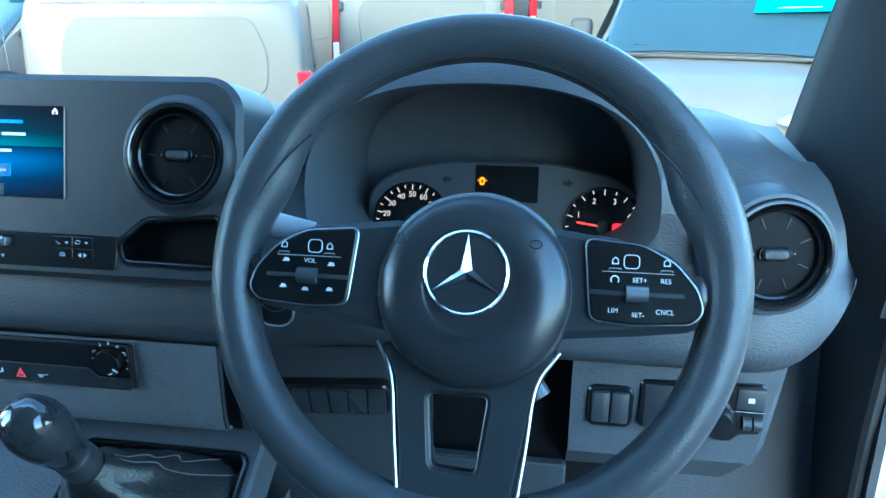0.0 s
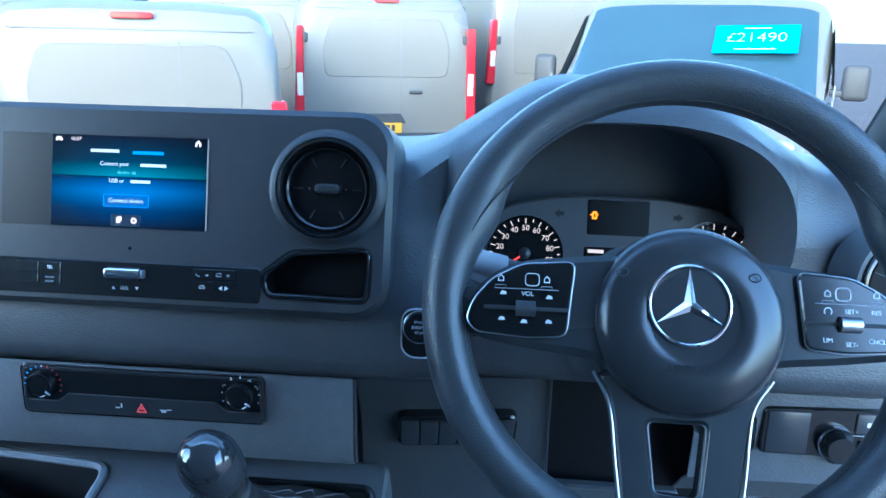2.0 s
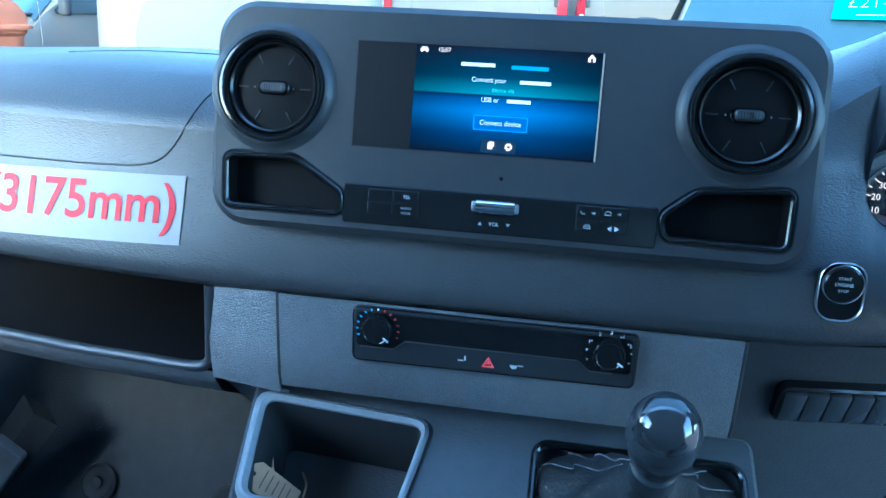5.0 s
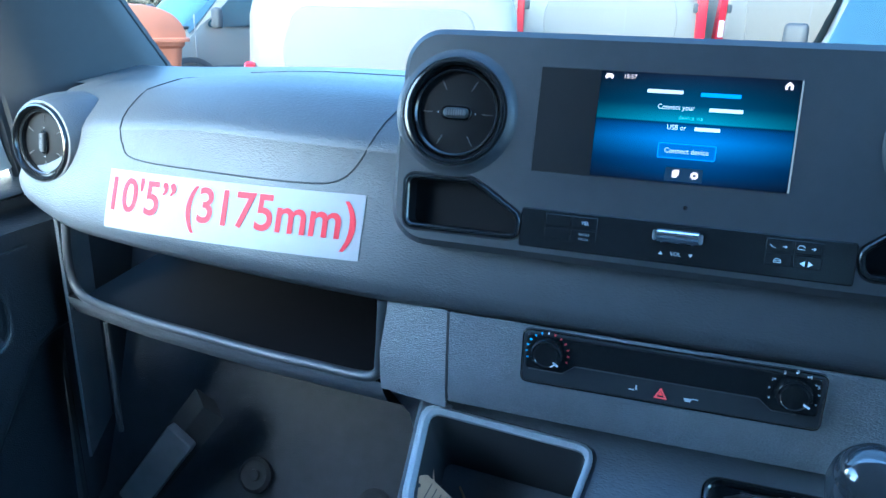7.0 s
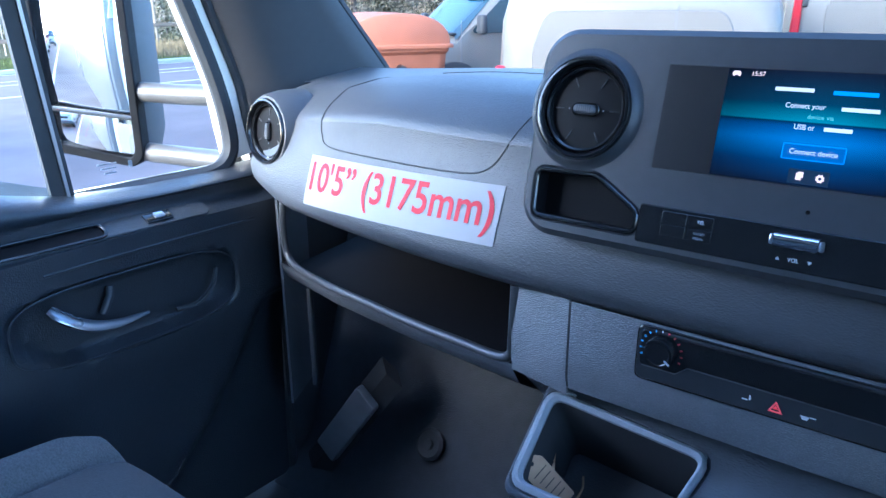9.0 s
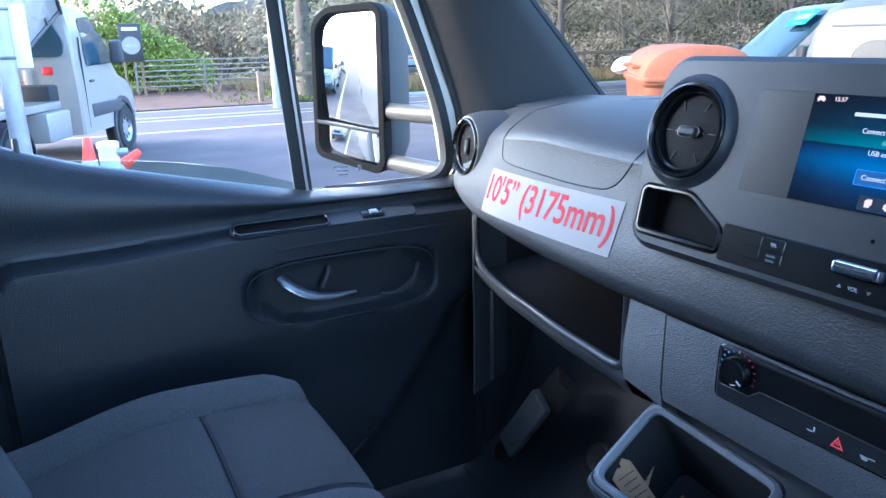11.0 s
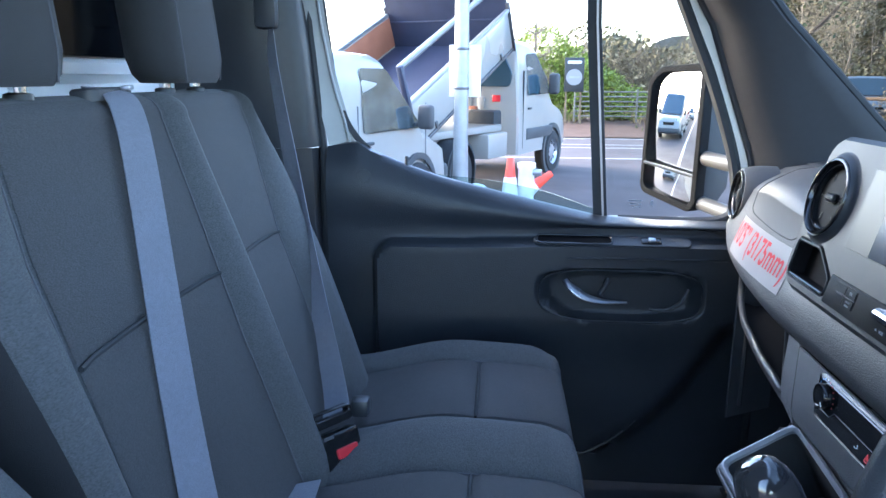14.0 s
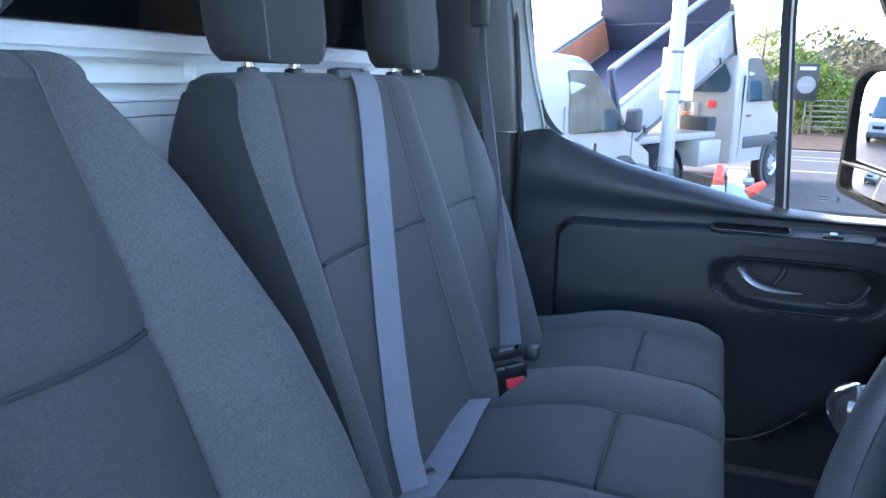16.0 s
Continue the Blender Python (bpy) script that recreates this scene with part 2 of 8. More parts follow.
# Paler than the console plastic: the rim's sky sheen is in the grey.
BIN_RIM = material("satin bin rim, sky sheen in its grey", (0.26, 0.275, 0.295), 0.30, vary=0.1, grain=80, bump=0.15, bump_scale=700)
ORANGE_GLOW = glow("orange warning lamp", (1.0, 0.20, 0.0), 0.16)
RED_GLOW = glow("red warning lamp", (1.0, 0.01, 0.02), 0.12)
NEEDLE = glow("red needle", (1.0, 0.04, 0.04), 0.10)
DIAL_TEXT = glow("lit dial figures", (1.0, 0.72, 0.62), 0.055)
SCREEN_TEXT = glow("white screen letters", (0.75, 0.82, 0.95), 0.07)
SCREEN_PINK = glow("pink white screen icons", (1.0, 0.74, 0.72), 0.075)
SCREEN_BLUE = glow("blue screen letters", (0.03, 0.30, 1.0), 0.075)
SCREEN_BAR = glow("grey screen bar", (0.45, 0.5, 0.55), 0.035)
SCREEN_DARK = glow("dark screen tile", (0.01, 0.03, 0.07), 0.05)


def screen_material():
    """The lit display: dark navy above and below, a teal band and a wide blue glow across the middle."""
    m = bpy.data.materials.new("lit blue display")
    m.use_nodes = True
    nt = m.node_tree
    b = nt.nodes["Principled BSDF"]
    b.inputs["Base Color"].default_value, b.inputs["Roughness"].default_value = (0.004, 0.005, 0.007, 1), 0.15
    tc = nt.nodes.new("ShaderNodeTexCoord")
    sp = nt.nodes.new("ShaderNodeSeparateXYZ")
    nt.links.new(tc.outputs["Generated"], sp.inputs[0])
    ramp = nt.nodes.new("ShaderNodeValToRGB")
    stops = [(0.0, (0.004, 0.010, 0.03)), (0.2, (0.006, 0.05, 0.16)), (0.40, (0.01, 0.20, 0.55)), (0.52, (0.006, 0.09, 0.28)), (0.555, (0.004, 0.03, 0.08)), (0.565, (0.01, 0.26, 0.36)), (0.72, (0.006, 0.05, 0.10)), (1.0, (0.006, 0.010, 0.025))]
    for i, (p, c) in enumerate(stops):
        e = ramp.color_ramp.elements[i] if i < 2 else ramp.color_ramp.elements.new(p)
        e.position, e.color = p, (*c, 1)
    nt.links.new(sp.outputs["Z"], ramp.inputs[0])
    cx = nt.nodes.new("ShaderNodeMapRange")
    ab = nt.nodes.new("ShaderNodeMath")
    ab.operation = "PINGPONG"
    ab.inputs[1].default_value = 0.5
    nt.links.new(sp.outputs["X"], ab.inputs[0])
    nt.links.new(ab.outputs[0], cx.inputs["Value"])
    cx.inputs["From Min"].default_value, cx.inputs["From Max"].default_value = 0.0, 0.4
    cx.inputs["To Min"].default_value, cx.inputs["To Max"].default_value = 0.35, 1.0
    sc = nt.nodes.new("ShaderNodeVectorMath")
    sc.operation = "SCALE"
    nt.links.new(ramp.outputs[0], sc.inputs[0])
    nt.links.new(cx.outputs[0], sc.inputs["Scale"])
    nt.links.new(sc.outputs[0], b.inputs["Emission Color"])
    b.inputs["Specular IOR Level"].default_value = 0.2
    b.inputs["Emission Strength"].default_value = 0.06
    return m


SCREEN = screen_material()
MIRROR = bpy.data.materials.new("mirror glass")
MIRROR.use_nodes = True
MIRROR.node_tree.nodes["Principled BSDF"].inputs["Metallic"].default_value = 1.0
MIRROR.node_tree.nodes["Principled BSDF"].inputs["Roughness"].default_value = 0.015
MIRROR.node_tree.nodes["Principled BSDF"].inputs["Base Color"].default_value = (0.85, 0.87, 0.88, 1)

# ---- builders ----
from mathutils.geometry import tessellate_polygon


def frame_at(o, ex=(1, 0, 0), ey=(0, 0, 1)):
    """Local x along ex, local y near ey, local z towards the viewer."""
    ex, ey = Vector(ex).normalized(), Vector(ey)
    ez = ex.cross(ey).normalized()
    ey = ez.cross(ex)
    return Matrix(((ex.x, ey.x, ez.x, o[0]), (ex.y, ey.y, ez.y, o[1]), (ex.z, ey.z, ez.z, o[2]), (0, 0, 0, 1)))


def thing(name, at, label, category, group="", kind=""):
    ob = new(name)
    ob.empty_display_size = 0.05
    ob.location = at
    return tagged(ob, label, category, group, kind)


def part(name, bm, mat, parent=None, label="", m=None, sharp=38):
    if m is not None:
        bmesh.ops.transform(bm, matrix=m, verts=bm.verts)
    bmesh.ops.recalc_face_normals(bm, faces=bm.faces)
    me = bpy.data.meshes.new(name)
    bm.to_mesh(me)
    bm.free()
    return mesh_part(name, me, mat, parent, label, sharp)


def mesh_part(name, me, mat, parent=None, label="", sharp=38):
    if len(me.materials) == 0:
        me.materials.append(mat)
    me.polygons.foreach_set("use_smooth", [True] * len(me.polygons))
    me.set_sharp_from_angle(angle=radians(sharp))
    ob = new(name, me)
    if parent is not None:
        ob.parent = parent
        if parent.type == "EMPTY":
            ob.matrix_parent_inverse = Matrix.Translation(-parent.location)
    return tagged(ob, label)


def rbox(c, s, b=0.004, seg=2):
    bm = bmesh.new()
    bmesh.ops.create_cube(bm, size=1)
    bmesh.ops.scale(bm, vec=s, verts=bm.verts)
    if b:
        bmesh.ops.bevel(bm, geom=bm.edges[:], offset=min(b, min(s) * 0.45), segments=seg, profile=0.5, affect="EDGES")
    bmesh.ops.translate(bm, vec=c, verts=bm.verts)
    return bm


def rr(w, h, r, cx=0.0, cy=0.0, n=5):
    pts = []
    for k, (sx, sy) in enumerate(((1, 1), (-1, 1), (-1, -1), (1, -1))):
        for i in range(n + 1):
            a = math.pi / 2 * (k + i / n)
            pts.append((cx + sx * (w / 2 - r) + r * math.cos(a), cy + sy * (h / 2 - r) + r * math.sin(a)))
    return pts


def circle(r, cx=0.0, cy=0.0, n=40):
    return [(cx + r * math.cos(2 * math.pi * i / n), cy + r * math.sin(2 * math.pi * i / n)) for i in range(n)]


def rounded(poly, r, n=4):
    """Round the corners of a polygon."""
    out = []
    for i, p in enumerate(poly):
        p = Vector(p)
        a, b = Vector(poly[i - 1]) - p, Vector(poly[(i + 1) % len(poly)]) - p
        d = min(r, a.length * 0.45, b.length * 0.45)
        p0, p1 = p + a.normalized() * d, p + b.normalized() * d
        for k in range(n + 1):
            t = k / n
            q = p0 * (1 - t) ** 2 + p * 2 * t * (1 - t) + p1 * t * t
            out.append((q.x, q.y))
    return out


def grow(poly, d):
    """Offset a closed outline outwards by d (counterclockwise outlines)."""
    area = sum(poly[i - 1][0] * poly[i][1] - poly[i][0] * poly[i - 1][1] for i in range(len(poly)))
    s = 1 if area > 0 else -1
    out = []
    for i, p in enumerate(poly):
        a, b = Vector(poly[i - 1]), Vector(poly[(i + 1) % len(poly)])
        t = (b - a)
        t = t.normalized() if t.length > 1e-9 else Vector((1, 0))
        out.append((p[0] + s * d * t.y, p[1] - s * d * t.x))
    return out


def plate(outer, holes=(), z0=-0.01, z1=0.0, b=0.002, hole_depth=None):
    """A plate in local x, y from z0 to z1, with holes through it and small chamfers."""
    bm = bmesh.new()
    rings = [grow(outer, -b)] + [grow(h, b) for h in holes]
    flat = [[Vector((x, y, z1)) for x, y in ring] for ring in rings]
    front = [[bm.verts.new(v) for v in ring] for ring in flat]
    allv = [v for ring in front for v in ring]
    for tri_ in tessellate_polygon(flat):
        try:
            bm.faces.new([allv[i] for i in tri_])
        except ValueError:
            pass
    for k, ring in enumerate([outer, *holes]):
        mid = [bm.verts.new((x, y, z1 - b)) for x, y in ring]
        end = z0 if k == 0 or hole_depth is None else z1 - hole_depth
        low = [bm.verts.new((x, y, end)) for x, y in ring]
        n = len(ring)
        for i in range(n):
            j = (i + 1) % n
            bm.faces.new((front[k][i], front[k][j], mid[j], mid[i]))
            bm.faces.new((mid[i], mid[j], low[j], low[i]))
        if k == 0 and not holes:
            bm.faces.new(low)
        if k and hole_depth is not None:
            bm.faces.new(low)
    return bm


def lathe(profile, n=40, cap=True):
    """Turn (radius, height) pairs about local z."""
    bm = bmesh.new()
    rows = []
    for r, h in profile:
        if r < 1e-6:
            rows.append([bm.verts.new((0, 0, h))])
        else:
            rows.append([bm.verts.new((r * math.cos(2 * math.pi * i / n), r * math.sin(2 * math.pi * i / n), h)) for i in range(n)])
    for a, b in zip(rows, rows[1:]):
        for i in range(n):
            j = (i + 1) % n
            quad = [a[i % len(a)], a[j % len(a)], b[j % len(b)], b[i % len(b)]]
            quad = list(dict.fromkeys(quad))
            if len(quad) > 2:
                bm.faces.new(quad)
    return bm


def sheet(rows, closed=False, thick=0.0):
    """A surface through rows of points."""
    bm = bmesh.new()
    vs = [[bm.verts.new(p) for p in row] for row in rows]
    for a, b in zip(vs, vs[1:]):
        n = len(a)
        for i in range(n if closed else n - 1):
            j = (i + 1) % n
            bm.faces.new((a[i], a[j], b[j], b[i]))
    if thick:
        bmesh.ops.recalc_face_normals(bm, faces=bm.faces)
        bmesh.ops.solidify(bm, geom=bm.faces[:], thickness=thick)
    return bm


def closed_loft(rows):
    """A solid through closed rings, capped at both ends."""
    bm = sheet(rows, closed=True)
    n = len(rows[0])
    bm.verts.ensure_lookup_table()
    bm.faces.new([bm.verts[i] for i in range(n)])
    bm.faces.new([bm.verts[len(bm.verts) - n + i] for i in range(n)])
    return bm


def spline(pts, n=8, closed=False):
    """A smooth line through points."""
    P = [Vector(p) for p in pts]
    out = []
    k = len(P)
    for i in range(k if closed else k - 1):
        p0 = P[i - 1] if closed or i else P[0] * 2 - P[1]
        p1, p2 = P[i], P[(i + 1) % k]
        p3 = P[(i + 2) % k] if closed or i + 2 < k else P[-1] * 2 - P[-2]
        for s in range(n):
            t = s / n
            out.append(0.5 * (2 * p1 + (p2 - p0) * t + (2 * p0 - 5 * p1 + 4 * p2 - p3) * t * t + (3 * p1 - p0 - 3 * p2 + p3) * t ** 3))
    if not closed:
        out.append(P[-1])
    return out


def tube(path, r, n=10, closed=False, flat=1.0, up=None):
    """A round or flattened bar along a path; r may be a list."""
    P = [Vector(p) for p in path]
    rows, ref = [], Vector(up) if up else Vector((0.13, 0.21, 0.97))
    for i, p in enumerate(P):
        a = P[i - 1] if i or closed else p
        b = P[(i + 1) % len(P)] if i + 1 < len(P) or closed else p
        t = (b - a).normalized()
        u = ref - t * ref.dot(t)
        u = u.normalized() if u.length > 1e-4 else t.orthogonal().normalized()
        v = t.cross(u)
        if not up:
            ref = u
        ri = r[i] if isinstance(r, (list, tuple)) else r
        rows.append([p + u * (ri * flat * math.cos(2 * math.pi * k / n)) + v * (ri * math.sin(2 * math.pi * k / n)) for k in range(n)])
    if closed:
        rows.append(rows[0])
        bm = sheet(rows, closed=True)
        bmesh.ops.remove_doubles(bm, verts=bm.verts, dist=1e-6)
        return bm
    return closed_loft(rows)


def ribbon(path, width, across, thick=0.0018):
    """A belt strap along a path; across gives its width direction, one or one for each point."""
    rows = []
    for i, p in enumerate(path):
        c = Vector(across[i] if isinstance(across, list) else across).normalized()
        rows.append([Vector(p) + c * (width * (k / 4 - 0.5)) for k in range(5)])
    return sheet(rows, thick=thick)


def merge(*bms):
    out = bmesh.new()
    for b in bms:
        me = bpy.data.meshes.new("tmp")
        b.to_mesh(me)
        b.free()
        out.from_mesh(me)
        bpy.data.meshes.remove(me)
    return out


def words(name, s, size, m, mat, parent, align="CENTER", depth=0.0002, label="", stretch=1.0):
    cu = bpy.data.curves.new(name, "FONT")
    cu.body, cu.size, cu.align_x, cu.align_y, cu.extrude = s, size, align, "CENTER", depth
    tmp = new("tmp_text", cu)
    me = bpy.data.meshes.new_from_object(tmp.evaluated_get(bpy.context.evaluated_depsgraph_get()))
    bpy.data.objects.remove(tmp)
    me.materials.clear()
    me.transform(m @ Matrix.Diagonal((stretch, 1, 1, 1)))
    return mesh_part(name, me, mat, parent, label)


def smooth01(t):
    t = min(1, max(0, t))
    return t * t * (3 - 2 * t)


def lerp(a, b, t):
    return a + (b - a) * t


def table(x, rows):
    """Straight interpolation in (x, value) rows."""
    if x <= rows[0][0]:
        return rows[0][1]
    for (x0, v0), (x1, v1) in zip(rows, rows[1:]):
        if x <= x1:
            return lerp(v0, v1, (x - x0) / (x1 - x0))
    return rows[-1][1]

# ---- dashboard ----
XC = -0.555            # the cab's middle line
ARCH_X, ARCH_W = -0.077, 0.170


def front_y(x):
    """How far forward the face of the dash stands along its width."""
    f = 0.633
    if x < -0.80:
        f += 0.085 * ((-0.80 - x) / 0.56) ** 1.7
    if x < -1.355:
        f += 0.07 * (1 - math.sqrt(max(0, 1 - min(1, (-1.355 - x) / 0.065) ** 2)))
    if x > -0.30:
        f += 0.022 * smooth01((x + 0.30) / 0.12)
    if x > 0.17:
        f += 0.075 * (1 - math.sqrt(max(0, 1 - min(1, (x - 0.17) / 0.115) ** 2)))
    return f


def low_z(x):
    z = 1.283
    if x < -1.25:
        z += 0.05 * ((-1.25 - x) / 0.17) ** 2
    if x > 0.19:
        z += 0.09 * (1 - math.sqrt(max(0, 1 - ((x - 0.19) / 0.085) ** 2)))
    return z


def top_z(x):
    base = lerp(1.478, 1.493, smooth01((x + 0.45) / 0.2))
    if x < -1.0:
        base -= 0.032 * smooth01((-1.0 - x) / 0.42)
    if x > 0.17:
        base -= 0.05 * smooth01((x - 0.17) / 0.1)
    d = abs(x - ARCH_X)
    return base + 0.087 * (1 - smooth01((d - 0.05) / 0.19))


def arch(x):
    """Upper and lower edge of the instrument opening at x, or None."""
    d = abs(x - ARCH_X) / ARCH_W
    if d >= 1:
        return None
    return 1.42 + 0.122 * (1 - d ** 2.6) ** (1 / 2.6), 1.42 - 0.055 * (1 - d ** 4) ** 0.5


def dash_profile(x):
    f, zt, zl, a = front_y(x), top_z(x), low_z(x), arch(x)
    w = smooth01(1 - (abs(x - ARCH_X) - ARCH_W) / 0.05)
    face = min(1.44, zt - 0.036)
    up, dn = a if a else (face - 0.012, face - 0.0135)
    lip_y = lerp(f + 0.035, 0.682, w)
    pts = [(1.36, 1.39), (1.2, 1.43 + 0.4 * max(0, zt - 1.50)), (1.02, lerp(1.468, zt, 0.45)), (0.88, zt - 0.003 - 0.3 * max(0, zt - 1.493)), (lerp(f + 0.16, 0.78, w), zt + 0.001), (lerp(f + 0.10, 0.725, w), zt - 0.008), (lerp(f + 0.062, 0.70, w), lerp(zt - 0.027, zt - 0.02, w))]
    pts += [(lerp(f + 0.047, 0.688, w), lerp(face, max(up + 0.010, min(zt - 0.03, up + 0.02)), w)), (lip_y, up), (lip_y, dn)]
    s = min(1.41 - zl, (dn - 0.012 - zl) / 0.82)
    pts += [(lerp(f + 0.026, f + 0.03, w), min(dn - 0.012, zl + s * 0.82)), (f + 0.008, zl + s * 0.46), (f - 0.004, zl + s * 0.2), (f - 0.003, zl + 0.01), (f + 0.006, zl), (f + 0.05, zl - 0.002), (0.95, zl - 0.01)]
    return [(x, y, z) for y, z in pts]


dash = thing("dashboard", (XC, 0.95, 1.2), "wide dark grey grained plastic van dashboard with rounded ends", "dashboard", kind="structure")
xs = sorted(set([round(-1.42 + 0.0125 * i, 4) for i in range(136)] + [0.245 + 0.005 * i for i in range(6)] + [0.2725, 0.2742] + [ARCH_X - ARCH_W * math.cos(math.pi * i / 36) for i in range(37)]))
cols = [dash_profile(x) for x in xs]
bm = bmesh.new()
vs = [[bm.verts.new(p) for p in c] for c in cols]
for i in range(len(xs) - 1):
    mid = (xs[i] + xs[i + 1]) / 2
    for k in range(len(cols[0]) - 1):
        if k == 8 and arch(mid):
            continue
        bm.faces.new((vs[i][k], vs[i][k + 1], vs[i + 1][k + 1], vs[i + 1][k]))
for c in (vs[0], vs[-1]):
    bm.faces.new(c)
part("upper_body", bm, DASH_SOFT, dash, "soft grained dash top and face", sharp=50)

# the tunnel behind the opening, and the instrument cluster at its end
ring = []
for i in range(40):
    x = ARCH_X - ARCH_W * 0.999 * math.cos(math.pi * i / 39)
    ring.append((x, arch(x)[0]))
for i in range(1, 39):
    x = ARCH_X + ARCH_W * 0.999 * math.cos(math.pi * i / 39)
    ring.append((x, arch(x)[1]))
rows = []
for y, k, dz in ((0.681, 1.0, 0), (0.70, 0.985, -0.001), (0.76, 0.955, -0.006), (0.87, 0.92, -0.012)):
    rows.append([(ARCH_X + (x - ARCH_X) * k, y, 1.44 + (z - 1.44) * k + dz) for x, z in ring])
part("instrument_hood", sheet(rows, closed=True), HOOD, dash, "black hood lining around the dials")
bm = bmesh.new()
bm.faces.new([bm.verts.new(p) for p in rows[-1]])
part("hood_back", bm, HOOD, dash)

CL = frame_at((-0.062, 0.8, 1.40), ey=(0, 0.29, 0.957))
cluster = part("instrument_cluster", plate(rounded([(-0.150, -0.06), (0.152, -0.06), (0.155, 0.010), (0.12, 0.034), (0.06, 0.046), (-0.06, 0.046), (-0.12, 0.034), (-0.153, 0.010)], 0.02), z0=-0.012, z1=0, b=0.003), material("dark grey dial panel", (0.066, 0.070, 0.077), 0.5, vary=0.08), dash, "dark grey instrument cluster with two white-figured dials", m=CL)


def dial(cx, cy, r, marks, start, sweep, names):
    part("dial", merge(lathe([(0, 0.0015), (r - 0.004, 0.0015), (r - 0.003, 0.003), (r, 0.0032), (r, -0.002)], 48)), GLOSS, cluster, "round black dial", m=CL @ pose(cx, cy, 0))
    bms = []
    for i in range(marks + 1):
        a = radians(start - sweep * i / marks)
        long = 0.006 if i % 2 == 0 else 0.0035
        q = rbox((0, 0, 0), (long, 0.0011, 0.0004), 0)
        bmesh.ops.transform(q, matrix=CL @ pose(cx, cy, 0.0022) @ pose(0, 0, 0, 0, 0, math.degrees(a)) @ pose(r - 0.0035 - long / 2, 0, 0), verts=q.verts)
        bms.append(q)
    part("dial_marks", merge(*bms), DIAL_TEXT, cluster)
    for k, s in enumerate(names):
        a = radians(start - sweep * k / (len(names) - 1))
        rad = r - 0.0145
        words("dial_figure", s, 0.0088, CL @ pose(cx + rad * math.cos(a), cy + rad * math.sin(a), 0.0022), DIAL_TEXT, cluster)


dial(-0.101, -0.024, 0.044, 20, 218, 256, ["0", "10", "20", "30", "40", "50", "60", "70", "80", "90", "100"])
dial(0.111, -0.022, 0.044, 12, 200, 220, ["0", "1", "2", "3", "4", "5"])
part("dial_needle", rbox((0.014, 0, 0), (0.03, 0.0022, 0.0012), 0.0004), NEEDLE, cluster, "red pointer", m=CL @ pose(0.111, -0.022, 0.0045, 0, 0, 172))
part("dial_boss", lathe([(0.007, 0.001), (0.007, 0.005), (0.004, 0.007), (0, 0.007)], 20), TRIM, cluster, m=CL @ pose(0.111, -0.022, 0))
part("dial_needle", rbox((0.014, 0, 0), (0.03, 0.0022, 0.0012), 0.0004), NEEDLE, cluster, "red pointer", m=CL @ pose(-0.101, -0.024, 0.0045, 0, 0, 216))
part("dial_boss", lathe([(0.007, 0.001), (0.007, 0.005), (0.004, 0.007), (0, 0.007)], 20), TRIM, cluster, m=CL @ pose(-0.101, -0.024, 0))
part("brake_warning", merge(plate(rr(0.013, 0.013, 0.003), z0=0.002, z1=0.003, b=0.0003)), RED_GLOW, cluster, "lit red warning symbol", m=CL @ pose(0.127, -0.024, 0))
part("driver_display", plate(rr(0.070, 0.040, 0.002), z0=-0.002, z1=0.001, b=0.0006), GLOSS, cluster, "small dark text display", m=CL @ pose(0.004, 0.021, 0))
part("driver_display", plate(rr(0.075, 0.012, 0.002), z0=-0.002, z1=0.001, b=0.0006), GLOSS, cluster, m=CL @ pose(0.004, -0.019, 0))
part("display_bar", merge(rbox((-0.024, 0, 0), (0.018, 0.004, 0.0004), 0), rbox((0.003, 0, 0), (0.022, 0.004, 0.0004), 0), rbox((0.028, 0, 0), (0.014, 0.004, 0.0004), 0)), DIAL_TEXT, cluster, m=CL @ pose(0.004, -0.018, 0.0014))
wl = CL @ pose(-0.023, 0.023, 0.0014)
part("door_warning", merge(plate(rounded([(-0.0026, -0.0042), (0.0026, -0.0042), (0.003, 0.003), (0.0015, 0.0048), (-0.0015, 0.0048), (-0.003, 0.003)], 0.001), [rr(0.0022, 0.0038, 0.0005)], 0, 0.0005, 0.0001), rbox((-0.0042, 0.001, 0), (0.002, 0.0012, 0.0006), 0), rbox((0.0042, 0.001, 0), (0.002, 0.0012, 0.0006), 0)), ORANGE_GLOW, cluster, "lit orange door-open symbol", m=wl)
for sx in (-1, 1):
    part("indicator_arrow", plate([(0.006 * sx, 0), (0, 0.005), (0, 0.0025), (-0.005 * sx, 0.0025), (-0.005 * sx, -0.0025), (0, -0.0025), (0, -0.005)], z0=0, z1=0.0008, b=0.0001), VOID, cluster, m=CL @ pose(sx * 0.067 + 0.004, 0.024, 0.0004))

# passenger airbag lid: a shallow joint round a raised panel, following the dash face
def on_dash(x, s):
    """A place on the dash surface: s runs from 0 at the top edge down to 1 at the lower lip."""
    P = [Vector(p) for p in dash_profile(x)][3:14]
    seg = [(b - a).length for a, b in zip(P, P[1:])]
    d = s * sum(seg)
    for a, b, l in zip(P, P[1:], seg):
        if d <= l:
            return a.lerp(b, d / l if l else 0)
        d -= l
    return P[-1]


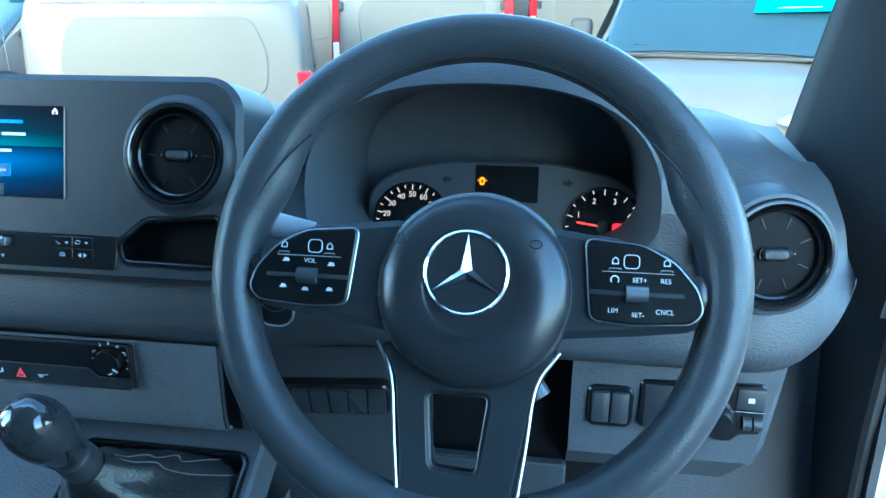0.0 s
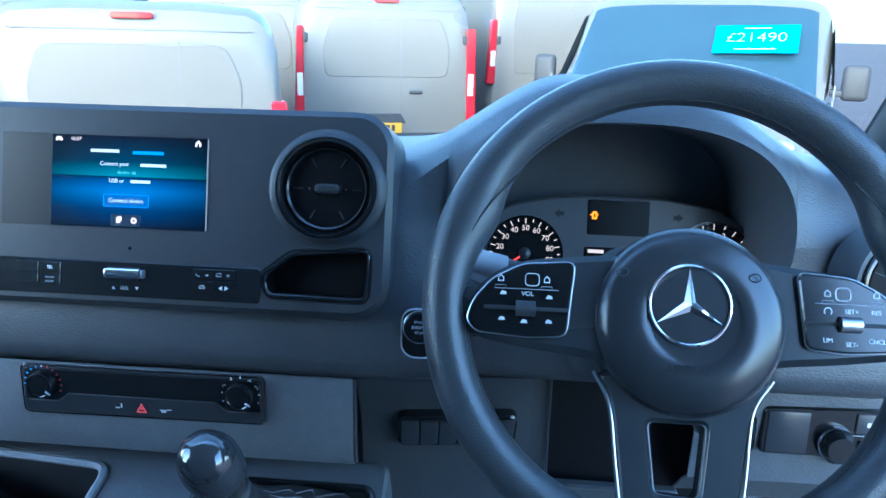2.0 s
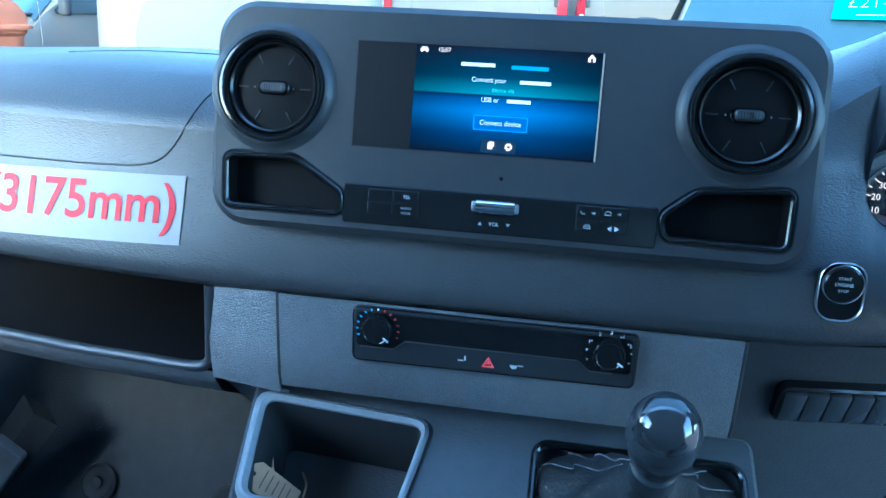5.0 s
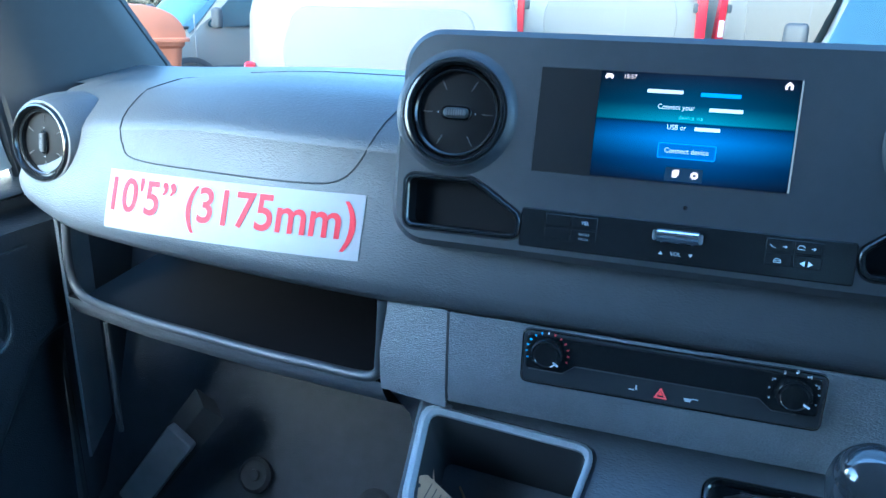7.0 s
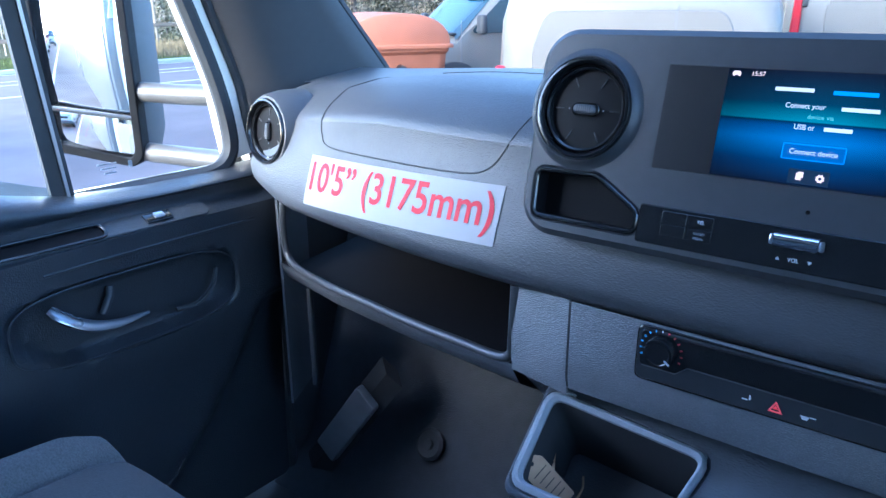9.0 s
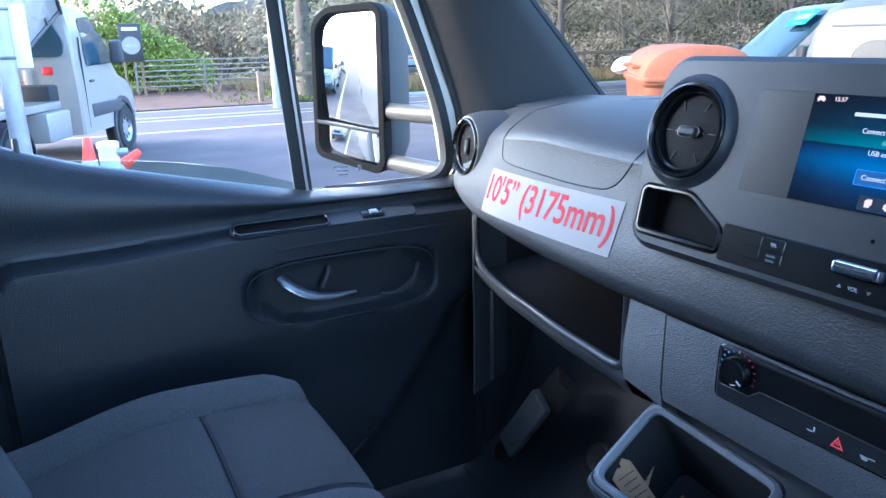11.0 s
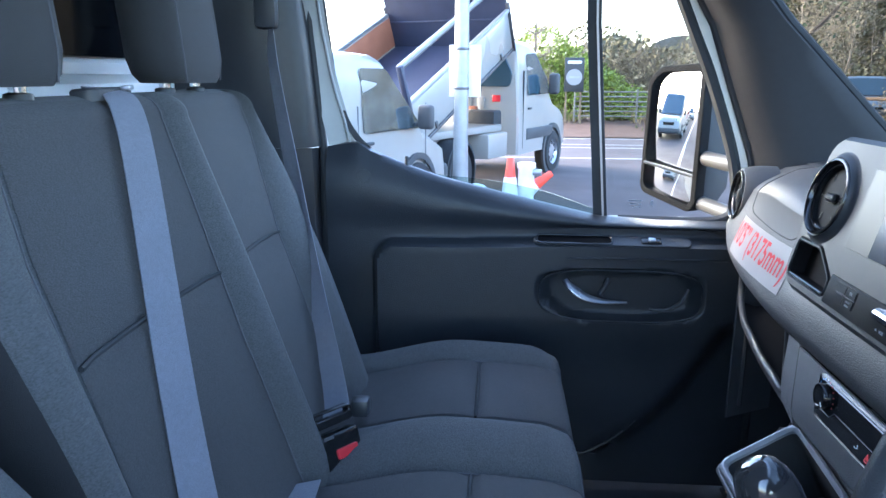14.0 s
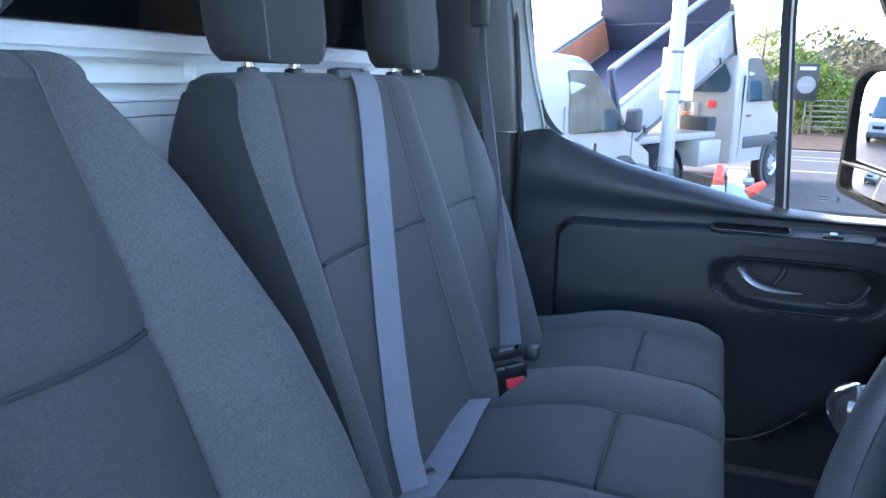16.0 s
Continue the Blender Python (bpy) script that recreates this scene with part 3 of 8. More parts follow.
def dash_spot(x, z):
    """The point of the dash face at x and height z, and the outward direction there."""
    lo, hi = 0.0, 1.0
    for _ in range(26):
        mid = (lo + hi) / 2
        if on_dash(x, mid).z > z:
            lo = mid
        else:
            hi = mid
    p = on_dash(x, lo)
    t1 = on_dash(x, min(1, lo + 0.02)) - on_dash(x, max(0, lo - 0.02))
    t2 = on_dash(x + 0.01, lo) - on_dash(x - 0.01, lo)
    n = t1.cross(t2).normalized()
    return p, (n if n.y < 0 else -n)


lid = [(-1.195, 1.402), (-1.17, 1.385), (-1.05, 1.385), (-0.93, 1.388), (-0.885, 1.396), (-0.862, 1.42), (-0.85, 1.45), (-0.84, 1.468)]
path = []
for x, z in spline([(x, z, 0) for x, z in lid], 5) and [(v.x, v.y) for v in spline([(x, z, 0) for x, z in lid], 5)]:
    p, n = dash_spot(x, z)
    path.append(p + n * 0.0002)
part("airbag_joint", tube(path, 0.0009, 6), VOID, dash, "dark joint line of the airbag lid")
s0 = next(k / 200 for k in range(200) if on_dash(-1.195, k / 200).z < 1.402)
path = [on_dash(lerp(-1.195, -1.19, t) - 0.020 * math.sin(math.pi * min(1, t * 1.1)), s0 * (1 - t)) + Vector((0, -0.0003, 0.0003)) for t in [k / 12 for k in range(13)]]
part("airbag_joint", tube(path, 0.0009, 6), VOID, dash)
path = [Vector((x, 0.925, lerp(1.468, top_z(x), 0.45) + (top_z(x) - 0.003 - lerp(1.468, top_z(x), 0.45)) * (1.02 - 0.925) / 0.14 + 0.0004)) for x in [-1.15 + 0.02 * i for i in range(16)]]
part("airbag_joint", tube(path, 0.0009, 6), VOID, dash)


# ---- round air vents ----
def vent(parent, m, r, deep=0.035, ring_mat=GLOSS, angle=0.0, spokes=6):
    """A turbine vent: gloss ring, dark throat with radial vanes, and a flap tab across the middle."""
    v = part("air_vent", lathe([(r * 1.09, -0.006), (r * 1.09, 0.002), (r * 1.05, 0.0055), (r * 1.0, 0.006), (r * 0.95, 0.003), (r * 0.93, -0.004), (r * 0.90, -deep)], 56), ring_mat, parent, "round gloss black air vent", m=m)
    part("throat", lathe([(0, -deep + 0.001), (r * 0.91, -deep + 0.001)], 40), VOID, v, m=m)
    part("inner_ring", lathe([(r * 0.80, -0.008), (r * 0.83, -0.001), (r * 0.87, 0.0005), (r * 0.905, -0.002), (r * 0.90, -0.010), (r * 0.80, -0.008)], 56), GLOSS, v, m=m)
    # Thin metal ring stands for the highlight along the gloss vent ring.
    part("highlight_ring", lathe([(r * 0.905, -0.0012), (r * 0.915, -0.0004), (r * 0.925, -0.0012), (r * 0.915, -0.002), (r * 0.905, -0.0012)], 56), DARK_METAL, v, "thin metal ring drawn as the gloss highlight", m=m)
    part("disc", lathe([(0, -0.0048), (r * 0.5, -0.0052), (r * 0.81, -0.0065), (r * 0.81, -0.010)], 48), VENT_DISC, v, "black vent disc", m=m)
    for k in range(spokes):
        a = angle + 360 * k / spokes + (180 / spokes if spokes == 8 else 0)
        part("vane", rbox((r * 0.64, 0, -0.0054), (r * 0.22, 0.0010, 0.0014), 0.0003), TRIM, v, m=m @ pose(0, 0, 0, 0, 0, a))
    tm = m @ pose(0, 0, 0, 0, 0, angle)
    tab = part("flap_tab", merge(plate(rr(r * 0.52, r * 0.20, r * 0.095), z0=-0.006, z1=0.0015, b=0.0016)), TRIM, v, "ribbed flap tab", m=tm)
    for k in range(7):
        part("tab_rib", rbox((r * (-0.15 + 0.05 * k), 0, 0.0016), (r * 0.018, r * 0.13, 0.0007), 0.0002), SATIN_BLACK, tab, m=tm)
    part("flap_ring", plate(rr(r * 0.66, r * 0.28, r * 0.135), [rr(r * 0.56, r * 0.215, r * 0.10)], -0.006, -0.0018, 0.0008), GLOSS, v, "gloss rim of the flap tab", m=tm)
    for sx in (-1, 1):
        part("printed_mark", rbox((sx * r * 0.40, 0, -0.0042), (r * 0.022, r * 0.035, 0.0006), 0), PRINT_DIM, v, m=tm)
    return v


vent(dash, frame_at((0.189, 0.652, 1.403), ex=(0.985, 0.17, 0), ey=(0.0, 0.15, 0.98)), 0.0455, angle=0, spokes=8)
part("vent_collar", lathe([(0.0600, -0.035), (0.0570, -0.010), (0.0535, 0.0005), (0.0500, 0.0015), (0.0495, -0.01)], 56), DASH_SOFT, dash, m=frame_at((0.189, 0.652, 1.403), ex=(0.985, 0.17, 0), ey=(0.0, 0.15, 0.98)))
pm = frame_at((-1.330, 0.722, 1.388), ex=(0.994, -0.10, 0), ey=(0.0, 0.12, 0.98))
vent(dash, pm, 0.0455, angle=90)
part("vent_collar", lathe([(0.066, -0.06), (0.0625, -0.028), (0.0565, -0.006), (0.0525, 0.0012), (0.0495, 0.0015), (0.0490, -0.01)], 56), DASH_SOFT, dash, m=pm)

# ---- centre display unit ----
PAD_S, PAD_C = 0.2516, 0.9678
PAD = frame_at((-0.556, 0.6455, 1.45), ey=(0, PAD_S, PAD_C))


def pad(x, z):
    """Pad coordinates from world x and height."""
    return x + 0.556, (z - 1.45) / PAD_C


unit = thing("centre_display_unit", (-0.556, 0.70, 1.36), "black dashboard centre unit with blue touchscreen and two round vents", "infotainment unit")
pocket_l = rounded([pad(*q) for q in ((-0.799, 1.413), (-0.738, 1.414), (-0.694, 1.388), (-0.694, 1.372), (-0.797, 1.372))][::-1], 0.006)
pocket_r = rounded([pad(*q) for q in ((-0.417, 1.390), (-0.390, 1.411), (-0.318, 1.416), (-0.319, 1.373), (-0.413, 1.374))][::-1], 0.006)
vl, vr = pad(-0.760, 1.473), pad(-0.3585, 1.474)
outer = rr(0.520, 0.199, 0.036, cx=0.0, cy=0.0, n=8)
housing = part("housing", plate(outer, [pocket_l, pocket_r, circle(0.049, *vl), circle(0.049, *vr)], -0.09, 0.0, 0.006, hole_depth=None), TRIM, unit, "satin black housing with two cubbies", m=PAD)
back = part("housing_back", plate(grow(outer, -0.01), (), -0.045, -0.04, 0.001), RECESS_RIM_BLACK, unit, m=PAD)
# Added near-black sheets stand for the shade inside each cubby.
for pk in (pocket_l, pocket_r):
    part("cubby_wall", sheet([[(x, y, 0.0) for x, y in grow(pk, -0.0008)], [(x, y, -0.04) for x, y in grow(pk, -0.0012)]], closed=True), RECESS_RIM_BLACK, unit, "near-black sheet for the cubby's shade", m=PAD)
    part("cubby_floor", plate(grow(pk, 0.0005), (), -0.024, -0.0185, 0.001), RECESS_RIM_BLACK, unit, m=PAD)
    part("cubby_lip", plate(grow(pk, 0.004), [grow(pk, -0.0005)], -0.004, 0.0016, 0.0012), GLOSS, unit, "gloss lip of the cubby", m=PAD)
for c in (vl, vr):
    vm = PAD @ pose(c[0], c[1], 0.004)
    part("vent_dish", lathe([(0.0585, -0.0045), (0.0545, -0.003), (0.0505, 0.0005), (0.0490, 0.0035), (0.048, 0.0030)], 56), TRIM, unit, "raised ring round the vent", m=vm)
    vent(unit, vm, 0.0445, angle=0)
x0, y0 = pad(-0.686, 1.429)
x1, y1 = pad(-0.4765, 1.517)
screen = part("touchscreen", plate([(x0, y0), (x1, y0), (x1, y1), (x0, y1)], (), -0.003, 0.0006, 0.0004), material("satin black screen glass", (0.012, 0.012, 0.013), 0.32, vary=0.08), unit, "gloss black display panel, screen lit blue", m=PAD)
SX0, SX1, SY0, SY1 = pad(-0.6345, 0)[0], pad(-0.478, 0)[0], pad(0, 1.4297)[1], pad(0, 1.516)[1]
part("lit_display", plate([(SX0, SY0), (SX1, SY0), (SX1, SY1), (SX0, SY1)], (), 0, 0.0009, 0.0001), SCREEN, screen, "lit blue menu picture", m=PAD)
part("screen_edge", rbox((SX1 + 0.0012, (SY0 + SY1) / 2, 0.0008), (0.0013, SY1 - SY0, 0.0008), 0.0002), SCREEN_BAR, screen, "pale strip at the screen's edge", m=PAD)


def on_screen(u, v, z=0.0013):
    """A place on the lit display from its left edge (0 to 1) and its top (0 to 1)."""
    return PAD @ pose(lerp(SX0, SX1, u), lerp(SY1, SY0, v), z)


def sbar(u, v, w, h, mat, name="text_bar"):
    return part(name, rbox((0, 0, 0), (w, h, 0.0003), 0), mat, screen, m=on_screen(u, v))


words("screen_text", "15:57", 0.0050, on_screen(0.155, 0.045), SCREEN_PINK, screen)
part("screen_icon", merge(rbox((0, 0, 0), (0.007, 0.002, 0.0003), 0), rbox((0, 0.0016, 0), (0.005, 0.0016, 0.0003), 0), rbox((-0.0022, -0.0014, 0), (0.0014, 0.0012, 0.0003), 0), rbox((0.0022, -0.0014, 0), (0.0014, 0.0012, 0.0003), 0)), SCREEN_PINK, screen, m=on_screen(0.045, 0.05))
part("screen_icon", plate([(-0.003, -0.003), (-0.0009, -0.003), (-0.0009, 0), (0.0009, 0), (0.0009, -0.003), (0.003, -0.003), (0.003, 0.0005), (0, 0.0035), (-0.003, 0.0005)], (), 0, 0.0003, 0.00005), SCREEN_PINK, screen, m=on_screen(0.945, 0.055))
sbar(0.345, 0.165, 0.029, 0.0030, SCREEN_TEXT)
sbar(0.625, 0.175, 0.031, 0.0032, SCREEN_BLUE)
words("screen_text", "Connect your", 0.0058, on_screen(0.315, 0.305), SCREEN_TEXT, screen, align="LEFT", stretch=0.9)
sbar(0.66, 0.31, 0.026, 0.0030, SCREEN_TEXT)
words("screen_text", "device via", 0.0055, on_screen(0.49, 0.395), glow("teal screen letters", (0.25, 0.72, 0.75), 0.05), screen, stretch=0.9)
words("screen_text", "USB or", 0.0058, on_screen(0.375, 0.49), SCREEN_TEXT, screen, align="LEFT", stretch=0.9)
sbar(0.58, 0.492, 0.020, 0.0030, SCREEN_TEXT)
part("screen_button", plate(rr(0.046, 0.0125, 0.0012), [rr(0.0448, 0.0113, 0.0008)], 0, 0.0004, 0.00005), SCREEN_BLUE, screen, m=on_screen(0.49, 0.705))
part("screen_button_face", plate(rr(0.0448, 0.0113, 0.0008), (), 0, 0.0002, 0.00005), glow("blue button face", (0.01, 0.09, 0.30), 0.085), screen, m=on_screen(0.49, 0.705, 0.0011))
words("screen_text", "Connect device", 0.0060, on_screen(0.49, 0.705, 0.0016), SCREEN_TEXT, screen, stretch=0.93)
part("screen_button_face", plate(rr(0.030, 0.0115, 0.0008), (), 0, 0.0002, 0.00005), SCREEN_DARK, screen, m=on_screen(0.49, 0.92, 0.0011))
part("screen_icon", merge(plate(rr(0.0042, 0.0055, 0.0004), (), 0, 0.0003, 0.00005), rbox((0.0012, 0.0015, 0.0001), (0.0042, 0.0045, 0.0003), 0)), SCREEN_PINK, screen, m=on_screen(0.445, 0.92, 0.0015))
gear_out = []
for i in range(16):
    a, r_ = 2 * math.pi * i / 16, (0.0035 if i % 2 else 0.0027)
    gear_out.append((r_ * math.cos(a), r_ * math.sin(a)))
part("screen_icon", plate(gear_out, [circle(0.0012, n=12)], 0, 0.0003, 0.00005), SCREEN_PINK, screen, m=on_screen(0.545, 0.92, 0.0015))

# the gloss button strip below the screen
sx0, sy0 = pad(-0.690, 1.364)
sx1, sy1 = pad(-0.421, 1.3975)
strip = part("button_strip", plate(rounded([(sx0, sy0), (sx1, sy0), (sx1, sy1), (sx0, sy1)], 0.003), (), -0.003, 0.0012, 0.001), GLOSS, unit, "gloss black button strip", m=PAD)
for bx0, bx1 in ((-0.668, -0.645), (-0.645, -0.622), (-0.488, -0.467), (-0.467, -0.445)):
    for bz0, bz1 in ((1.384, 1.3945), (1.373, 1.3835)):
        a, b = pad(bx0, bz0), pad(bx1, bz1)
        part("button", plate(rr(b[0] - a[0] - 0.0008, b[1] - a[1] - 0.0004, 0.0012, (a[0] + b[0]) / 2, (a[1] + b[1]) / 2), (), 0, 0.0024, 0.0006), GLOSS, strip, m=PAD)


def mark(x, z, w, h, mat=PRINT, h0=0.0026):
    q = pad(x, z)
    part("printed_mark", rbox((q[0], q[1], h0), (w, h, 0.0002), 0), mat, strip, m=PAD)


def mark_text(x, z, s, size, mat=PRINT):
    q = pad(x, z)
    words("printed_text", s, size, PAD @ pose(q[0], q[1], 0.0026), mat, strip)


mark_text(-0.633, 1.389, "TEL", 0.0042)
mark_text(-0.633, 1.3795, "RADIO", 0.003, PRINT_DIM)
mark_text(-0.633, 1.3755, "MEDIA", 0.003, PRINT_DIM)
mark_text(-0.556, 1.3725, "VOL", 0.0045)
for sx, s in ((-0.568, 1), (-0.544, -1)):
    q = pad(sx, 1.3725)
    part("printed_mark", plate([(-0.0018, -0.0014 * s), (0.0018, -0.0014 * s), (0, 0.0014 * s)], (), 0, 0.0003, 0.00003), PRINT, strip, m=PAD @ pose(q[0], q[1], 0.0013))

def icon(x, z, strokes):
    """A small line symbol made of fine strokes, each a pair of points in millimetres."""
    q = pad(x, z)
    part("printed_mark", merge(*[tube([(a * 1e-3, b * 1e-3, 0), (c * 1e-3, d * 1e-3, 0)], 0.00028, 5) for a, b, c, d in strokes]), PRINT, strip, m=PAD @ pose(q[0], q[1], 0.0026))


CAR = ((-2.6, -1.2, -2.6, 0.3), (-2.6, 0.3, -1.4, 1.8), (-1.4, 1.8, 1.4, 1.8), (1.4, 1.8, 2.6, 0.3), (2.6, 0.3, 2.6, -1.2), (-2.6, -1.2, 2.6, -1.2), (-2.6, 0.3, 2.6, 0.3))
HANDSET = ((-2.4, 1.2, -1.2, -1.0), (-1.2, -1.0, 1.6, -1.2))
ARROW = ((-1.6, 0.0, 1.4, 0.0), (0.2, 1.0, 1.4, 0.0), (0.2, -1.0, 1.4, 0.0))
icon(-0.482, 1.3885, HANDSET)
icon(-0.4735, 1.3885, ARROW)
icon(-0.478, 1.377, CAR)
icon(-0.4615, 1.389, CAR[:4] + CAR[5:6])
icon(-0.4525, 1.389, ARROW)
for sx in (-0.4595, -0.4535):
    q = pad(sx, 1.377)
    s = 1 if sx < -0.456 else -1
    part("printed_mark", plate([(-0.002 * s, 0), (0.0018 * s, 0.0022), (0.0018 * s, -0.0022)], (), 0, 0.0003, 0.00003), PRINT, strip, m=PAD @ pose(q[0], q[1], 0.0026))
q = pad(-0.556, 1.3865)
roller = part("volume_roller", tube([(q[0] - 0.0165, q[1], 0.003), (q[0] + 0.0165, q[1], 0.003)], 0.0062, 20), CHROME, strip, "chrome volume roller", m=PAD)
for sx in (-1, 1):
    part("roller_end", rbox((q[0] + sx * 0.0185, q[1], 0.0028), (0.0035, 0.0085, 0.007), 0.0015), SATIN, strip, m=PAD)
part("sensor_dot", lathe([(0.0018, 0), (0.0015, 0.0008), (0, 0.001)], 12), GLOSS, unit, m=PAD @ pose(*pad(-0.553, 1.4105), 0.0))

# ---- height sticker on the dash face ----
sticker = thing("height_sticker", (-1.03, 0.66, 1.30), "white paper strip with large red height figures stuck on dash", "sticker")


def sticker_point(u, v, lift=0.0012):
    """u along the strip from its left end, v from its lower edge."""
    x = lerp(-1.204, -0.853, u)
    z = lerp(lerp(1.3055, 1.322, u), lerp(1.3705, 1.384, u), v)
    p_, n_ = dash_spot(x, z)
    return p_ + n_ * lift


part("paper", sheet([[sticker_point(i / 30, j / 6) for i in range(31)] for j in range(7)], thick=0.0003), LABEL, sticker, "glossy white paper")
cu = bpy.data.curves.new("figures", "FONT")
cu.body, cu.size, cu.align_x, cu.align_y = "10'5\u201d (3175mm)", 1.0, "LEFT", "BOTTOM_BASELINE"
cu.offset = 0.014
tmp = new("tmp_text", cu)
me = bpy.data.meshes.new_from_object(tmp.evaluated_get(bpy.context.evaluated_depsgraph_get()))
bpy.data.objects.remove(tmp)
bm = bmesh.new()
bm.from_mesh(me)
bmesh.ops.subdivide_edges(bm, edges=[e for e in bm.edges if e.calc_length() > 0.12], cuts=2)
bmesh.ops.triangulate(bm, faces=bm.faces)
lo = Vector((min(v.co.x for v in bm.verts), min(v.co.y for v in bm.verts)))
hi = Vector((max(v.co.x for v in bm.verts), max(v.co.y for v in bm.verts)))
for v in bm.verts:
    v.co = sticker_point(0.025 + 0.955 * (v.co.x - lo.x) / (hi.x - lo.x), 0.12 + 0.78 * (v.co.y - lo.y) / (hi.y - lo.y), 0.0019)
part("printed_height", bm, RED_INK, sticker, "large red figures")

# ---- lower dash, passenger side: open shelf ----
lower = thing("lower_dash", (XC, 0.9, 1.0), "dark grained lower dashboard with open passenger shelf", "dashboard", kind="structure")


def shelf_y(x):
    return table(x, ((-1.36, 0.757), (-1.2, 0.715), (-1.0, 0.678), (-0.82, 0.655), (-0.3, 0.635)))


shelf_rows = []
for i in range(24):
    x = lerp(-1.36, -0.835, i / 23)
    y, zl = shelf_y(x), lerp(1.163, 1.181, i / 23)
    shelf_rows.append([(x, 0.99, 1.275), (x, 0.985, zl + 0.005), (x, y + 0.03, zl - 0.012), (x, y + 0.008, zl - 0.004), (x, y + 0.002, zl + 0.002), (x, y - 0.004, zl), (x, y - 0.004, zl - 0.008), (x, y + 0.010, zl - 0.030), (x, y + 0.06, zl - 0.062), (x, 0.93, zl - 0.10)])
# Inner rows are near-black, carrying the shelf's shade in the colour.
part("open_shelf", sheet([r[:6] for r in shelf_rows]), RECESS_RIM_BLACK, lower, "open shelf, inner shade in its near-black", sharp=60)
part("shelf_underside", sheet([r[5:] for r in shelf_rows]), PANEL, lower, "rounded underside of the shelf", sharp=60)
lip = [(-1.342, 0.752, 1.272), (-1.346, 0.752, 1.235), (-1.348, 0.755, 1.195), (-1.335, 0.751, 1.174), (-1.30, 0.742, 1.1655)]
lip += [(x, shelf_y(x), lerp(1.163, 1.181, (x + 1.36) / 0.525)) for x in (-1.2, -1.1, -1.0, -0.92)]
lip += [(-0.862, 0.660, 1.1805), (-0.842, 0.657, 1.19), (-0.838, 0.655, 1.21), (-0.832, 0.650, 1.28)]
part("shelf_lip", tube(spline(lip, 5), 0.0062, 10), TRIM, lower, "rounded satin lip of the shelf")
part("shelf_end", sheet([[(-1.36, 0.75, z), (-1.42, 0.86, z)] for z in (1.29, 1.16, 1.0, 0.9)], thick=0.004), PANEL, lower)
part("shelf_end", sheet([[(-0.834, 0.66, z), (-0.834, 0.99, z)] for z in (1.285, 1.17)], thick=0.004), VOID, lower)
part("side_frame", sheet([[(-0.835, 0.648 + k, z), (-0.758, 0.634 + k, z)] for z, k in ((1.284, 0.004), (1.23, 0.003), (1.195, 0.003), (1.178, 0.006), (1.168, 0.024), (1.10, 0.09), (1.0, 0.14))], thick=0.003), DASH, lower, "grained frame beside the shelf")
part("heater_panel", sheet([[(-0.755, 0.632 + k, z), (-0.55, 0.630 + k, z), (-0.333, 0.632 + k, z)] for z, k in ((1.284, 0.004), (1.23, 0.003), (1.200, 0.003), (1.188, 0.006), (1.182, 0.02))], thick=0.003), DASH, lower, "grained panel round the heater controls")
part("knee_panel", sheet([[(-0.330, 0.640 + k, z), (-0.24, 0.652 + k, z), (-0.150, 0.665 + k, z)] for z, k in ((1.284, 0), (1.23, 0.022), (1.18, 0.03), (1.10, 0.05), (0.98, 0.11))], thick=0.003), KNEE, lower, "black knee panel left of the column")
part("switch_panel", sheet([[(0.022, 0.660 + k, z), (0.12, 0.662 + k, z), (lerp(0.222, 0.205, (1.284 - z) / 0.12), 0.664 + k, z), (lerp(0.238, 0.225, (1.284 - z) / 0.12), 0.70 + k, z)] for z, k in ((1.288, 0.030), (1.268, 0.027), (1.22, 0.028), (1.165, 0.032), (1.155, 0.045), (1.10, 0.10))], thick=0.003), PANEL, lower, "grained switch panel right of the column")
# Solid near-black block stands for the shaded space round the column.
part("column_shade_block", rbox((-0.064, 0.83, 1.16), (0.30, 0.18, 0.36), 0.01), RECESS_RIM_BLACK, lower)
part("pocket_panel", plate(rounded([(-0.150, 0.93), (0.022, 0.93), (0.022, 1.128), (-0.128, 1.128), (-0.128, 1.27), (-0.150, 1.27)], 0.006), (), -0.012, 0.0, 0.002), KNEE, lower, "black panel under the steering column", m=frame_at((0, 0.712, 0)))
part("pocket_edge", tube(spline([(-0.129, 0.708, 1.26), (-0.129, 0.708, 1.18), (-0.127, 0.708, 1.137), (-0.118, 0.708, 1.129), (-0.04, 0.708, 1.129)], 5), 0.0014, 6), TRIM, lower, "thin edge of the open pocket")

FUSE = frame_at((-0.228, 0.668, 1.216), ex=(1, 0.14, 0), ey=(0, -0.3, 0.95))
for sx in (-0.7565, -0.3315):
    part("panel_joint", tube([(sx, 0.6315 + k, z) for z, k in ((1.284, 0.004), (1.23, 0.003), (1.200, 0.003), (1.188, 0.006))], 0.0026, 6), VOID, lower, "dark joint between panels")
fuse = part("blank_switch_row", plate(rr(0.126, 0.044, 0.009), (), -0.02, 0.004, 0.002), GLOSS, lower, "row of blank switch covers", m=FUSE)
for i in range(6):
    part("blank_cover", rbox((-0.05 + 0.02 * i, 0.0005, 0.0045), (0.0188, 0.034, 0.006), 0.0012), SATIN_BLACK, fuse, m=FUSE)
SW = frame_at((0.061, 0.684, 1.224), ey=(0, 0.05, 0.99))
blk = part("blank_switch", plate(rr(0.046, 0.046, 0.009), (), -0.004, 0.003, 0.002), GLOSS, lower, "pair of blank black switches", m=SW)
for sx in (-1, 1):
    part("blank_cover", rbox((sx * 0.0095, 0, 0.004), (0.018, 0.034, 0.006), 0.003), TRIM, blk, m=SW)
